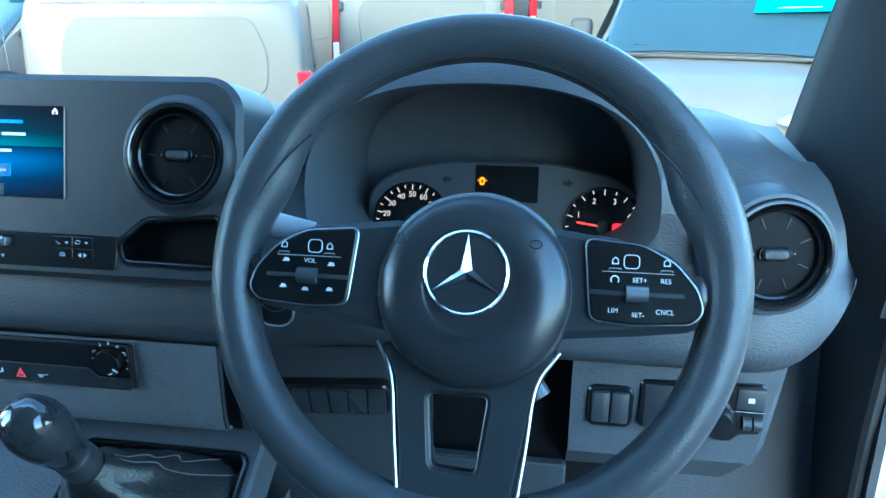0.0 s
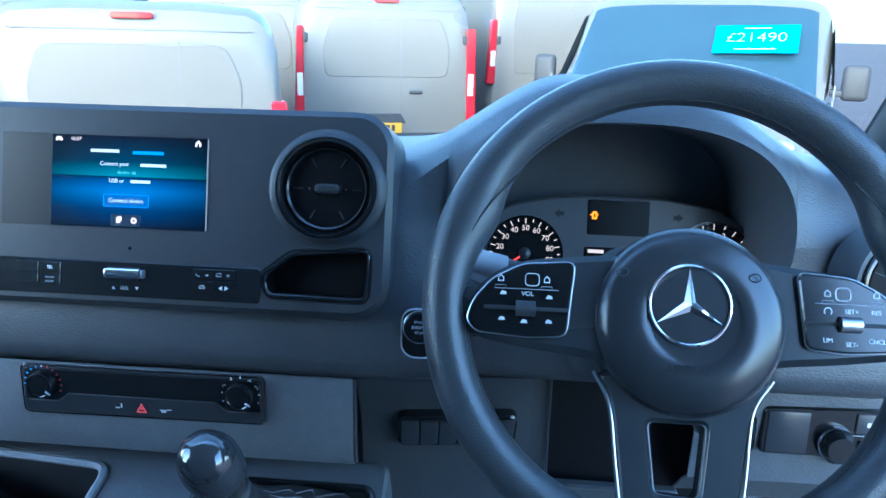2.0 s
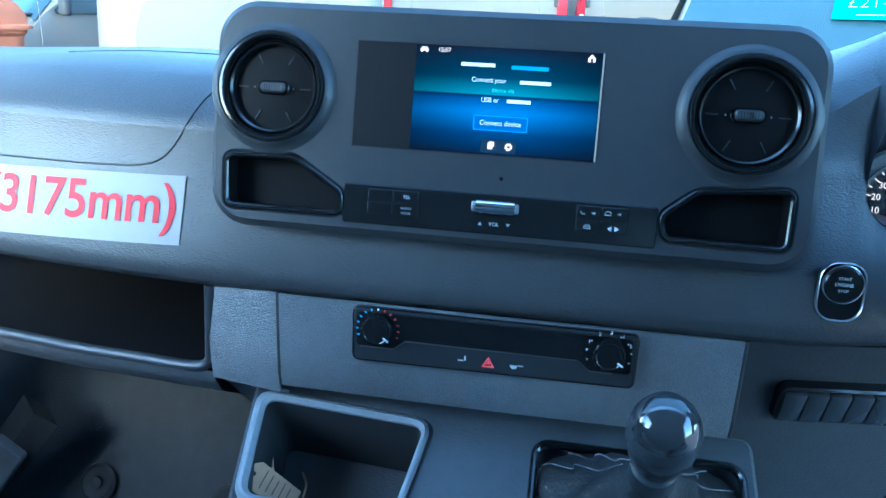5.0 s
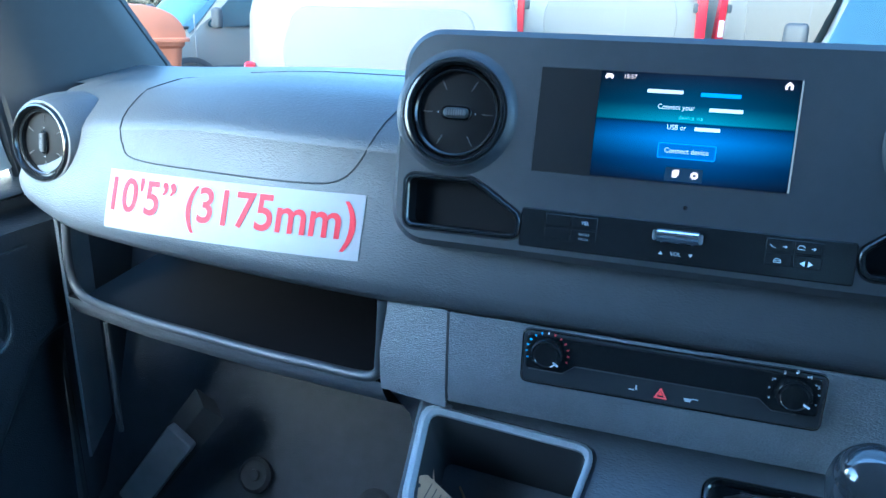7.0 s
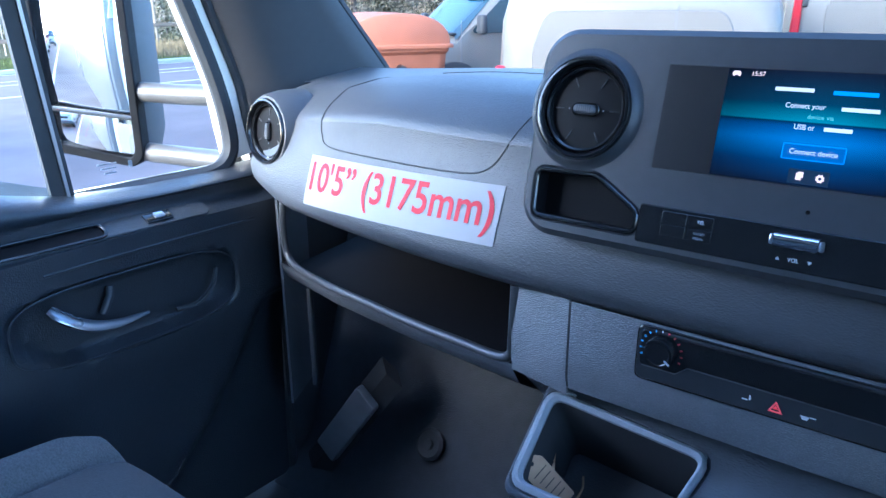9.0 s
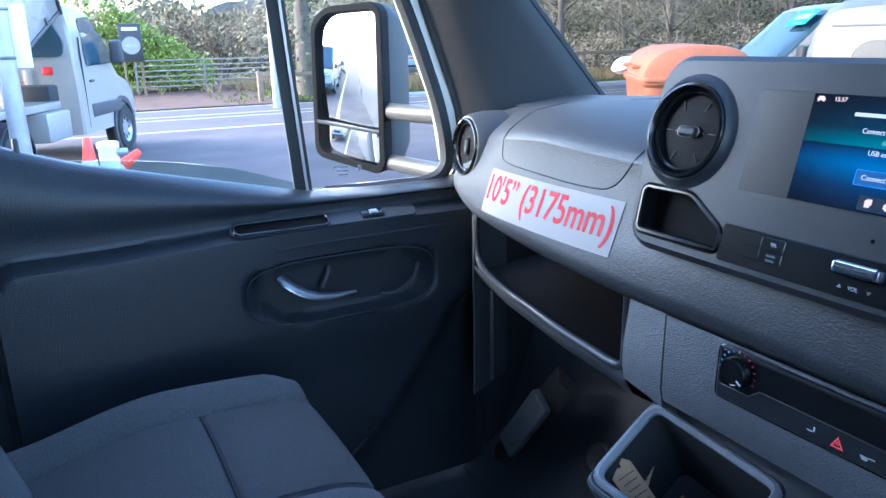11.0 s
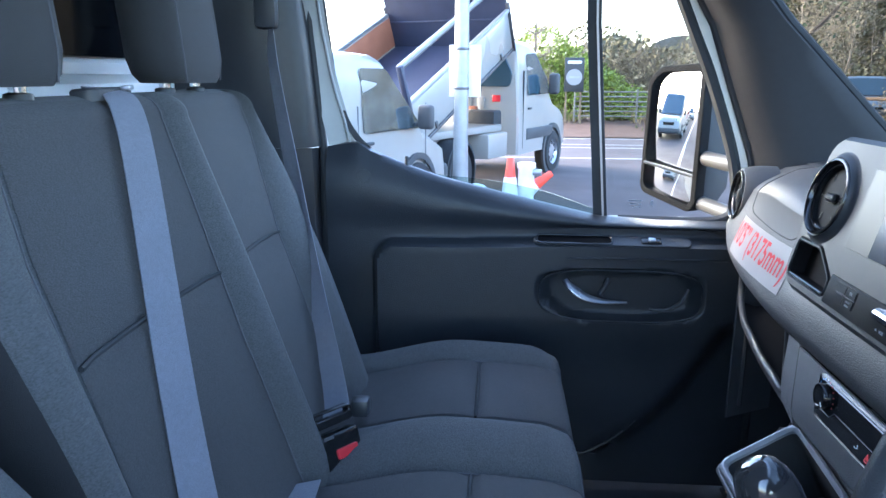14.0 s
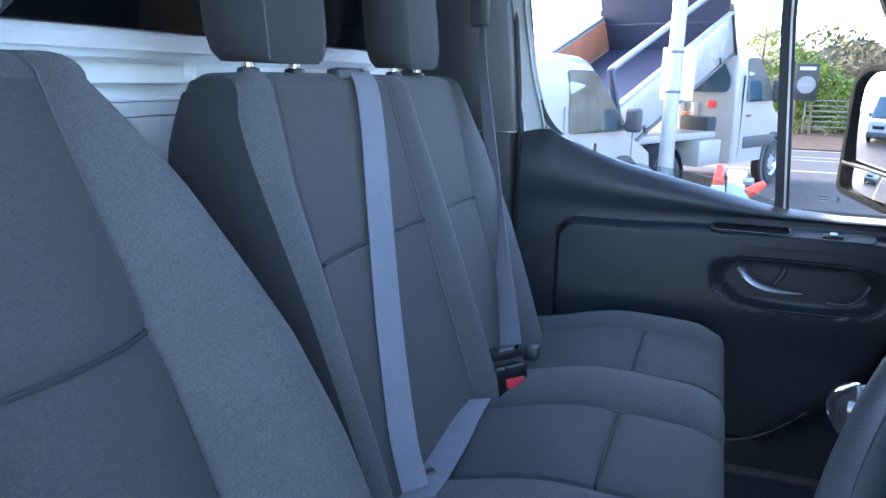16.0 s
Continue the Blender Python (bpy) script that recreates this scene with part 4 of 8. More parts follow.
LS = frame_at((0.151, 0.685, 1.229), ey=(0, 0.05, 0.99))
lsw = part("light_switch", plate(rounded([(-0.062, -0.026), (0.005, -0.026), (0.012, -0.034), (0.03, -0.034), (0.036, -0.026), (0.058, -0.024), (0.058, 0.030), (-0.062, 0.027)], 0.007), (), -0.004, 0.003, 0.002), GLOSS, lower, "black light switch panel with chrome-ringed knob", m=LS)
part("blank_cover", rbox((-0.036, 0, 0.0035), (0.042, 0.046, 0.003), 0.001), SATIN_BLACK, lsw, m=LS)
part("light_knob", lathe([(0.017, 0), (0.017, 0.012), (0.014, 0.016), (0.013, 0.019), (0, 0.019)], 32), GLOSS, lsw, "chrome-ringed light knob", m=LS @ pose(0.012, -0.008, 0.003))
part("knob_ring", lathe([(0.0185, 0.001), (0.0190, 0.004), (0.0175, 0.007), (0.0165, 0.005)], 32), CHROME, lsw, m=LS @ pose(0.012, -0.008, 0.003))
for k in range(2):
    part("level_wheel", tube([(0.038 + 0.010 * k, -0.012, 0.003), (0.046 + 0.010 * k, -0.012, 0.003)], 0.007, 14), TRIM, lsw, m=LS)
part("fog_button", rbox((0.044, 0.014, 0.0035), (0.026, 0.022, 0.004), 0.001), TRIM, lsw, m=LS)
part("printed_mark", rbox((0.044, 0.014, 0.0058), (0.006, 0.005, 0.0002), 0), PRINT, lsw, m=LS)
part("printed_mark", rbox((0.044, 0.001, 0.0045), (0.028, 0.0008, 0.0002), 0), PRINT_DIM, lsw, m=LS)

# start button beside the wheel
SB = frame_at((-0.266, 0.6355, 1.337), ey=(0, 0.12, 0.99))
sb = part("start_button", plate(rr(0.037, 0.050, 0.014), [rr(0.0345, 0.0475, 0.013)], -0.003, 0.003, 0.0008), SATIN, dash, "engine start button in a bright rounded frame", m=SB)
part("button_well", plate(rr(0.0345, 0.0475, 0.013), (), -0.004, 0.001, 0.0005), GLOSS, sb, m=SB)
part("button_cap", lathe([(0.0155, 0.0), (0.0155, 0.003), (0.014, 0.0042), (0, 0.0042)], 36), GLOSS, sb, m=SB @ pose(0, 0.007, 0.001))
part("button_ring", lathe([(0.0165, 0.001), (0.0165, 0.0028), (0.0157, 0.0032), (0.0155, 0.001)], 36), SATIN, sb, m=SB @ pose(0, 0.007, 0.001))
for s, dy, sz in (("START", 0.0122, 0.0034), ("ENGINE", 0.0070, 0.0042), ("STOP", 0.0018, 0.0034)):
    words("printed_text", s, sz, SB @ pose(0, dy, 0.0055), PRINT, sb)

# ---- heater control panel ----
HP = frame_at((-0.552, 0.6315, 1.2555), ey=(0, 0.05, 0.998))
heater = thing("heater_panel_controls", (-0.552, 0.64, 1.225), "black heater control panel with two round knobs", "heater controls")
part("fascia", plate(rounded([(-0.130, -0.028), (0.131, -0.026), (0.131, 0.027), (-0.130, 0.027)], 0.008), (), -0.004, 0.004, 0.003), SATIN_BLACK, heater, "satin black fascia", m=HP)
part("gloss_band", plate(rounded([(-0.125, 0.023), (-0.125, -0.012), (-0.088, -0.012), (-0.078, -0.003), (0.078, -0.003), (0.088, -0.012), (0.126, -0.012), (0.126, 0.023)][::-1], 0.004), (), 0.0, 0.0052, 0.001), GLOSS, heater, m=HP)
path = [(-0.122, -0.0125, 0.005), (-0.090, -0.0125, 0.005), (-0.079, -0.0035, 0.005), (0, -0.0035, 0.005), (0.079, -0.0035, 0.005), (0.090, -0.0125, 0.005), (0.110, -0.0125, 0.005)]
part("edge_line", tube(path, 0.0006, 6), TRIM, heater, m=HP)
part("rim_line", tube([(x, y, 0.0035) for x, y in grow(rounded([(-0.130, -0.028), (0.131, -0.026), (0.131, 0.027), (-0.130, 0.027)], 0.008), -0.001)], 0.0006, 6, closed=True), GLOSS, heater, m=HP)
for kx, turn in ((-0.105, -35), (0.105, -30)):
    km = HP @ pose(kx, 0.006, 0.005)
    kn = part("knob", lathe([(0.0150, 0), (0.0145, 0.0065), (0.0135, 0.0085), (0.0115, 0.0090), (0.0105, 0.0082), (0, 0.0082)], 40), GLOSS, heater, "round black knob", m=km)
    part("knob_pointer", rbox((0.0115, 0, 0.0088), (0.006, 0.0018, 0.0008), 0.0003), PRINT, kn, m=km @ pose(0, 0, 0, 0, 0, turn))
    for i in range(9 if kx > 0 else 13):
        n_ = 8 if kx > 0 else 12
        a = radians(200 - 220 * i / n_)
        mt = PRINT if kx > 0 else (BLUE_INK if i < 6 else PRINT if i == 6 else RED_PLASTIC)
        sz = (0.0014, 0.0014) if kx > 0 else (0.0014, 0.0022)
        part("printed_mark", rbox((0, 0, 0), (sz[0], sz[1], 0.0002), 0), mt, kn, m=km @ pose(0.0195 * math.cos(a), 0.0195 * math.sin(a), 0.0005, 0, 0, math.degrees(a) - 90))
    if kx > 0:
        for s, a in (("1", 150), ("2", 117), ("3", 88), ("4", 58), ("5", 28)):
            words("printed_text", s, 0.0046, km @ pose(0.0205 * math.cos(radians(a)), 0.0205 * math.sin(radians(a)), 0.0009), PRINT, kn)
hz = HP @ pose(-0.001, -0.0155, 0.0045)
part("hazard_symbol", merge(plate([(-0.0058, -0.0045), (0.0058, -0.0045), (0, 0.0058)], [[(-0.0036, -0.0032), (0.0036, -0.0032), (0, 0.0032)]], 0, 0.0004, 0.00005)), glow("red hazard triangle", (0.8, 0.12, 0.16), 0.03, (0.5, 0.05, 0.06)), heater, "red hazard triangle", m=hz)
part("printed_mark", plate([(-0.002, -0.0014), (0.002, -0.0014), (0, 0.002)], (), 0, 0.0004, 0.00005), RED_PLASTIC, heater, m=hz)
part("printed_mark", merge(rbox((0.002, 0.001, 0), (0.0016, 0.0045, 0.0002), 0), rbox((-0.002, -0.0015, 0), (0.005, 0.0012, 0.0002), 0)), PRINT, heater, m=HP @ pose(-0.0245, -0.0145, 0.0045))
part("printed_mark", merge(plate([(-0.005, 0.0012), (-0.003, -0.0022), (0.001, -0.0022), (0.0025, 0.0012)], (), 0, 0.0002, 0.00003), rbox((0.005, 0.0012, 0.0001), (0.005, 0.001, 0.0002), 0)), PRINT, heater, m=HP @ pose(0.0235, -0.0165, 0.0045))

# ---- centre console with bin and gear lever ----
CON = frame_at((-0.60, 0.605, 1.1325), ey=(0, 0.876, 0.482))
console = thing("centre_console", (-0.6, 0.7, 0.66), "black grained centre console with open bin below heater panel", "console", kind="structure")
bin_out = rounded([(-0.176, -0.058), (-0.022, -0.058), (-0.004, 0.050), (-0.19, 0.062)], 0.020)
bin_in = rounded([(-0.166, -0.049), (-0.026, -0.049), (-0.012, 0.042), (-0.178, 0.052)], 0.013)
gait_hole = rr(0.190, 0.130, 0.014, 0.192, -0.022)
top_out = rounded([(-0.181, -0.064), (-0.015, -0.064), (0.075, -0.135), (0.30, -0.135), (0.30, 0.075), (-0.197, 0.075)], 0.014)
part("console_top", plate(top_out, [bin_out, gait_hole], -0.05, 0.0, 0.004), PANEL, console, "grained console top", m=CON)
part("console_body", sheet([[(-0.776, 0.64, z + 0.03), (-0.770, 0.575, z + 0.025), (-0.745, 0.560, z + 0.02), (-0.62, 0.560, z + 0.02), (-0.53, 0.505, z), (-0.30, 0.500, z), (-0.295, 0.70, z)] for z in (1.07, 0.9, 0.63)]), PANEL, console)
part("console_side", sheet([[(-0.776, 0.57, z + 0.02), (-0.785, 0.72, z + 0.08), (-0.785, 0.95, z + 0.08)] for z in (1.065, 0.9, 0.60)], thick=0.003), PANEL, console)
part("bin_rim", plate(bin_out, [bin_in], -0.03, 0.0075, 0.004), BIN_RIM, console, "raised rounded rim of the open bin", m=CON)
part("bin_well", sheet([[(*p_, 0.0) for p_ in bin_in], [(x * 0.96 - 0.004, y * 0.95, -0.10) for x, y in bin_in]], closed=True), VOID, console, m=CON)
bm = bmesh.new()
bm.faces.new([bm.verts.new((x * 0.96 - 0.004, y * 0.95, -0.10)) for x, y in bin_in])
part("bin_floor", bm, PANEL, console, m=CON)

lever = thing("gear_lever", (-0.41, 0.57, 1.11), "gear lever with gloss black knob and leather gaiter", "gear lever")
base = Vector((-0.408, 0.585, 1.115))
headc = Vector((-0.418, 0.484, 1.272))
axis = (headc - base).normalized()
rows = []
for k in range(9):
    t = k / 8
    c = (CON @ Vector((0.192, -0.022, -0.004))).lerp(base + axis * 0.115, t ** 0.9)
    ring = []
    for i in range(40):
        a = 2 * math.pi * i / 40
        w_ = lerp(0.092, 0.017, t ** 0.8)
        h_ = lerp(0.062, 0.017, t ** 0.8)
        e = 4 if t < 0.15 else 2.5
        ca, sa = math.cos(a), math.sin(a)
        rad = (abs(ca) ** e + abs(sa) ** e) ** (-1 / e)
        fold = 1 + 0.12 * math.sin(t * math.pi) * math.sin(5 * a + 7 * t) + 0.09 * math.sin(t * math.pi) * math.sin(t * 21 + 2 * math.sin(a * 2 + 1))
        loc = Vector((w_ * rad * ca * fold, h_ * rad * sa * fold, 0))
        ring.append(c + CON.to_3x3() @ loc)
    rows.append(ring)
part("gaiter", sheet(rows, closed=True), material("gloss black folded leather", (0.022, 0.023, 0.025), 0.34, vary=0.15, grain=60, bump=0.4, bump_scale=300, cells=True), lever, "folded black leather gaiter", sharp=70)
part("gaiter_frame", plate(rr(0.196, 0.136, 0.016, 0.192, -0.022), [rr(0.184, 0.124, 0.012, 0.192, -0.022)], -0.004, 0.004, 0.002), GLOSS, lever, m=CON)
for i in (4, 6, 14, 16):
    part("stitch_seam", tube(spline([rows[k][i] + (rows[k][i] - (CON @ Vector((0.192, -0.022, -0.03)))).normalized() * 0.0012 for k in range(8)], 3), 0.0008, 6), STITCH, lever, "row of grey stitches")
part("stick", tube([base + axis * 0.05, headc], 0.0105, 14), DARK_METAL, lever)
kz = Matrix.Translation(headc) @ axis.to_track_quat("Z", "Y").to_matrix().to_4x4()
part("collar", lathe([(0.015, -0.075), (0.0185, -0.068), (0.0175, -0.048), (0.014, -0.044)], 28), TRIM, lever, m=kz)
knob = part("knob", lathe([(0.0125, -0.052), (0.0160, -0.046), (0.0205, -0.030), (0.0238, -0.012), (0.0250, 0.004), (0.0240, 0.018), (0.0200, 0.0295), (0.0125, 0.0360), (0.0, 0.038)], 40), KNOB, lever, "smoked silver rounded gear knob", m=kz)
part("knob_band", lathe([(0.0243, -0.010), (0.0256, 0.002), (0.0252, 0.012), (0.0238, 0.0190), (0.0230, 0.0185)], 40), material("smoked metal band", (0.055, 0.057, 0.062), 0.25, 0.3, vary=0.08), lever, "smoked silver band of the knob", m=kz @ pose(0, 0, 0.0005, 0, 0, 0))
sd = Matrix.Translation(headc + Vector((0, -0.0205, 0.0150))) @ Vector((0, -0.80, 0.60)).to_track_quat("Z", "Y").to_matrix().to_4x4()
part("shift_plate", lathe([(0.0140, -0.004), (0.0140, 0.0015), (0, 0.003)], 32), GLOSS, knob, "dark shift pattern disc", m=sd)
for i in range(3):
    for s in (-1, 1):
        part("printed_mark", rbox(((i - 1) * 0.006, s * 0.0045, 0.0028), (0.001, 0.005, 0.0003), 0), PRINT_DIM, knob, m=sd)
part("printed_mark", rbox((0, 0, 0.0030), (0.014, 0.0009, 0.0003), 0), PRINT_DIM, knob, m=sd)

# keys with buff tags lying in the bin
keys = thing("tagged_keys", (-0.73, 0.60, 1.06), "car keys on wire with two buff card tags", "keys")
for tip, low, w_ in (((-0.772, 0.588, 1.117), (-0.735, 0.606, 1.070), 0.028), ((-0.781, 0.651, 1.108), (-0.766, 0.620, 1.066), 0.013)):
    tip, low = Vector(tip), Vector(low)
    d_ = (tip - low)
    fm = frame_at((tip + low) / 2, ex=d_.cross(Vector((0.75, -0.45, 0.48))).normalized(), ey=d_)
    L_ = d_.length
    tag = part("card_tag", plate(rounded([(-w_ / 2, -L_ / 2), (w_ / 2, -L_ / 2), (w_ / 2, L_ / 2 - 0.008), (w_ / 4, L_ / 2), (-w_ / 4, L_ / 2), (-w_ / 2, L_ / 2 - 0.008)], 0.002), [circle(0.0022, 0, L_ / 2 - 0.006, 12)], -0.0003, 0.0003, 0.0001), TAG, keys, "buff card tag with faint printed lines", m=fm)
    for i in range(5):
        part("printed_mark", rbox((0.001, L_ / 2 - 0.018 - 0.008 * i, 0.0005), (w_ * (0.7 - 0.08 * (i % 3)), 0.0012, 0.0001), 0), BARK, tag, m=fm)
part("wire_tie", tube(spline([(-0.742, 0.556, 1.086), (-0.735, 0.575, 1.080), (-0.730, 0.602, 1.070), (-0.735, 0.640, 1.066), (-0.750, 0.672, 1.058)], 6), 0.0013, 6), TAG, keys, "thin paper-covered wire")
part("key_ring", tube(circle_pts := [(-0.722 + 0.011 * math.cos(a * 0.314), 0.606 + 0.008 * math.sin(a * 0.314), 1.062 + 0.010 * math.sin(a * 0.314)) for a in range(20)], 0.0011, 6, closed=True), CHROME, keys)
part("key_fob", rbox((0, 0, 0), (0.035, 0.055, 0.012), 0.005), RED_PLASTIC, keys, "red key fob", m=frame_at((-0.690, 0.598, 1.052), ex=(1, 0.4, 0), ey=(0, 0.9, 0.4)))

# ---- steering wheel ----
WH = frame_at((-0.059, 0.488, 1.432), ey=(0, math.sin(radians(25.4)), math.cos(radians(25.4))))
wheel = thing("steering_wheel", (-0.059, 0.50, 1.42), "black leather multifunction steering wheel with silver-edged lower spoke", "steering wheel")
n_a, n_s = 96, 16
rows = []
for i in range(n_a):
    a = 2 * math.pi * i / n_a
    deg = math.degrees(a)
    grip = max(math.exp(-((deg - 22) / 11) ** 2), math.exp(-((deg - 158) / 11) ** 2))
    row = []
    for k in range(n_s):
        b = 2 * math.pi * k / n_s
        ci, si = math.cos(b), math.sin(b)
        ri = 0.0168 + (0.0095 * grip if ci < 0 else 0)
        rr_ = 0.1718 + ri * ci
        if -100 < deg - 270 < 100:
            rr_ -= 0.004 * math.exp(-((deg - 270) / 28) ** 2)
        row.append((rr_ * math.cos(a), rr_ * math.sin(a), 0.0200 * si))
    rows.append(row)
rows.append(rows[0])
bm = sheet(rows, closed=True)
bmesh.ops.remove_doubles(bm, verts=bm.verts, dist=1e-6)
rim = part("rim", bm, LEATHER, wheel, "grained black leather rim", m=WH, sharp=60)
part("rim_seam", tube([(0.1560 * math.cos(a * math.pi / 48), 0.1560 * math.sin(a * math.pi / 48), 0.0060) for a in range(96)], 0.0007, 6, closed=True), VOID, rim, "stitched joint round the rim", m=WH)
for s in (-1, 1):
    pts = []
    for i in range(13):
        d = i / 12
        a = radians(24 + 14 * math.sin(d * math.pi) - 2)
        rad = lerp(0.148, 0.1605, 0.5 + 0.5 * math.cos((d - 0.5) * 2.2))
        pts.append((s * (lerp(0.150, 0.165, d)) * math.cos(radians(lerp(38, 8, d))), (lerp(0.150, 0.165, d)) * math.sin(radians(lerp(38, 8, d))), 0.0165))
    part("grip_joint", tube(pts, 0.0009, 6), VOID, rim, m=WH)

hub_prof = [(0.068, -0.030), (0.0690, -0.004), (0.0682, 0.008), (0.0652, 0.0165), (0.0580, 0.0228), (0.045, 0.0264), (0.0335, 0.0275), (0.0325, 0.0268), (0.0300, 0.0262), (0.0, 0.0262)]
bm = lathe(hub_prof, 64)
for v in bm.verts:
    v.co.y = v.co.y * 1.0 - 0.011 + (0.008 * (1 - min(1, Vector((v.co.x, v.co.y)).length / 0.034)) if v.co.z > 0.025 else 0)
hub = part("airbag_hub", bm, AIRBAG, wheel, "round grained airbag cover", m=WH @ pose(0.004, 0, 0), sharp=60)
EM = WH @ pose(0.0005, -0.0015, 0.0268)
part("emblem_ring", lathe([(0.0262, 0.0), (0.0266, 0.0020), (0.0274, 0.0026), (0.0286, 0.0018), (0.0290, 0.0)], 56), CHROME, hub, "chrome ring emblem", m=EM)
part("emblem_disc", lathe([(0, 0.0006), (0.0262, 0.0006), (0.0262, -0.002)], 48), AIRBAG, hub, m=EM)
for k in range(3):
    bm = bmesh.new()
    pts = [(0, 0.0265, 0.001), (0.0042, 0.0, 0.001), (0, -0.0022, 0.001), (-0.0042, 0.0, 0.001)]
    ridge = [bm.verts.new((0, 0.0262, 0.0015)), bm.verts.new((0, 0.0, 0.0045))]
    lv = [bm.verts.new(p) for p in pts]
    bm.faces.new((ridge[0], lv[1], ridge[1]))
    bm.faces.new((ridge[0], ridge[1], lv[3]))
    bm.faces.new((ridge[1], lv[1], lv[2]))
    bm.faces.new((ridge[1], lv[2], lv[3]))
    bm.faces.new((lv[1], ridge[0], lv[3], lv[2]))
    part("emblem_blade", bm, CHROME, hub, "chrome blade", m=EM @ pose(0, 0, 0, 0, 0, 120 * k), sharp=10)
words("raised_text", "AIRBAG", 0.0085, WH @ pose(-0.001, -0.0460, 0.0272) @ pose(0, 0, 0, 7), AIRBAG, hub, depth=0.0009)
for sx in (-1, 1):
    part("horn_mark", tube([(0.0455 * sx + 0.004 * math.cos(a), 0.020 + 0.0028 * math.sin(a), 0.0256) for a in [math.pi * i / 8 for i in range(16)]], 0.0005, 5, closed=True), VOID, hub, m=WH)

# spokes with key pads
for s, outline in ((-1, [(-0.158, -0.018), (-0.155, -0.003), (-0.139, 0.016), (-0.117, 0.0275), (-0.076, 0.032), (-0.040, 0.036), (-0.040, -0.046), (-0.070, -0.040), (-0.104, -0.0365), (-0.146, -0.030)]),
                   (1, [(0.158, -0.018), (0.153, -0.002), (0.136, 0.019), (0.108, 0.0275), (0.070, 0.032), (0.040, 0.036), (0.040, -0.046), (0.070, -0.040), (0.104, -0.0370), (0.150, -0.031)])):
    o = outline
    o = o[::-1] if sum(o[i - 1][0] * o[i][1] - o[i][0] * o[i - 1][1] for i in range(len(o))) < 0 else o
    sp = part("spoke", plate(rounded(o, 0.012), (), -0.012, 0.012, 0.005), SATIN_BLACK, wheel, "satin black spoke", m=WH)
    pad_o = [(s * 0.078, 0.0265), (s * 0.115, 0.0235), (s * 0.136, 0.0125), (s * 0.150, -0.004), (s * 0.154, -0.018), (s * 0.147, -0.0258), (s * 0.110, -0.0285), (s * 0.083, -0.0265)]
    pad_o = pad_o if s < 0 else pad_o[::-1]
    pd = part("key_pad", plate(rounded(pad_o, 0.006), (), 0.008, 0.0165, 0.0012), GLOSS, sp, "gloss black key pad with white symbols", m=WH)
    part("pad_edge", tube([(x, y, 0.0152) for x, y in grow(rounded(pad_o, 0.006), 0.0006)], 0.0005, 6, closed=True), SATIN, sp, m=WH)
    cx = s * 0.112
    part("pad_roller", tube([(cx - 0.007, -0.0085, 0.0165), (cx + 0.007, -0.0085, 0.0165)], 0.0056, 18), SATIN if s > 0 else TRIM, pd, "ribbed thumb roller", m=WH)
    part("pad_groove", rbox((cx, -0.0085, 0.0167), (0.060, 0.0030, 0.0012), 0.0005), VOID, pd, m=WH)
    part("pad_line", rbox((cx, 0.0055, 0.0167), (0.046, 0.0005, 0.0004), 0), PRINT_DIM, pd, m=WH)
    part("pad_square", plate(rr(0.0105, 0.0095, 0.003, cx - s * 0.004, 0.0125), [rr(0.0093, 0.0083, 0.0025, cx - s * 0.004, 0.0125)], 0.0163, 0.0172, 0.0001), PRINT, pd, m=WH)
    for dx in (-0.0185, 0.0145):
        x_ = cx + dx * (1 if s < 0 else -1)
        part("printed_mark", plate([(x_ - 0.0022, 0.0105), (x_ + 0.0022, 0.0105), (x_ + 0.0022, 0.0135), (x_, 0.0155), (x_ - 0.0022, 0.0135)], [[(x_ - 0.0015, 0.0112), (x_ + 0.0015, 0.0112), (x_ + 0.0015, 0.0133), (x_, 0.0146), (x_ - 0.0015, 0.0133)]], 0.0163, 0.0171, 0.0001), PRINT, pd, m=WH)
        part("printed_mark", tube([(x_ - 0.004, 0.0066, 0.0168), (x_ - 0.0035, 0.0078, 0.0168), (x_ + 0.0035, 0.0078, 0.0168), (x_ + 0.004, 0.0066, 0.0168)], 0.0003, 5), PRINT_DIM, pd, m=WH)
    if s < 0:
        words("printed_text", "VOL", 0.0045, WH @ pose(cx + 0.001, 0.0020, 0.0168), PRINT, pd)
        for mx, my in ((-0.1285, 0.002), (-0.0955, 0.000), (-0.129, -0.0165), (-0.0955, -0.0175), (-0.113, -0.0180)):
            part("printed_mark", plate([(mx - 0.0026, my - 0.0010), (mx + 0.0026, my - 0.0010), (mx + 0.0018, my + 0.0012), (mx - 0.0010, my + 0.0018)], (), 0.0163, 0.0171, 0.0001), PRINT, pd, m=WH)
    else:
        for txt, mx, my in (("SET+", 0.1135, 0.0005), ("RES", 0.1300, 0.0005), ("LIM", 0.0970, -0.0200), ("SET-", 0.1130, -0.0222), ("CNCL", 0.1300, -0.0195)):
            words("printed_text", txt, 0.0044, WH @ pose(mx, my, 0.0168), PRINT, pd)
        part("printed_mark", tube([(0.0975 + 0.0026 * math.cos(radians(a)), 0.0002 + 0.0026 * math.sin(radians(a)), 0.0168) for a in range(-40, 221, 26)], 0.0004, 5), PRINT, pd, m=WH)

# lower forked spoke
fork = rounded([(-0.060, -0.050), (-0.049, -0.072), (-0.0435, -0.115), (-0.040, -0.160), (0.036, -0.160), (0.044, -0.115), (0.051, -0.074), (0.066, -0.050)], 0.008)
cut = rounded([(-0.023, -0.083), (-0.018, -0.132), (0.012, -0.134), (0.018, -0.083)], 0.005)
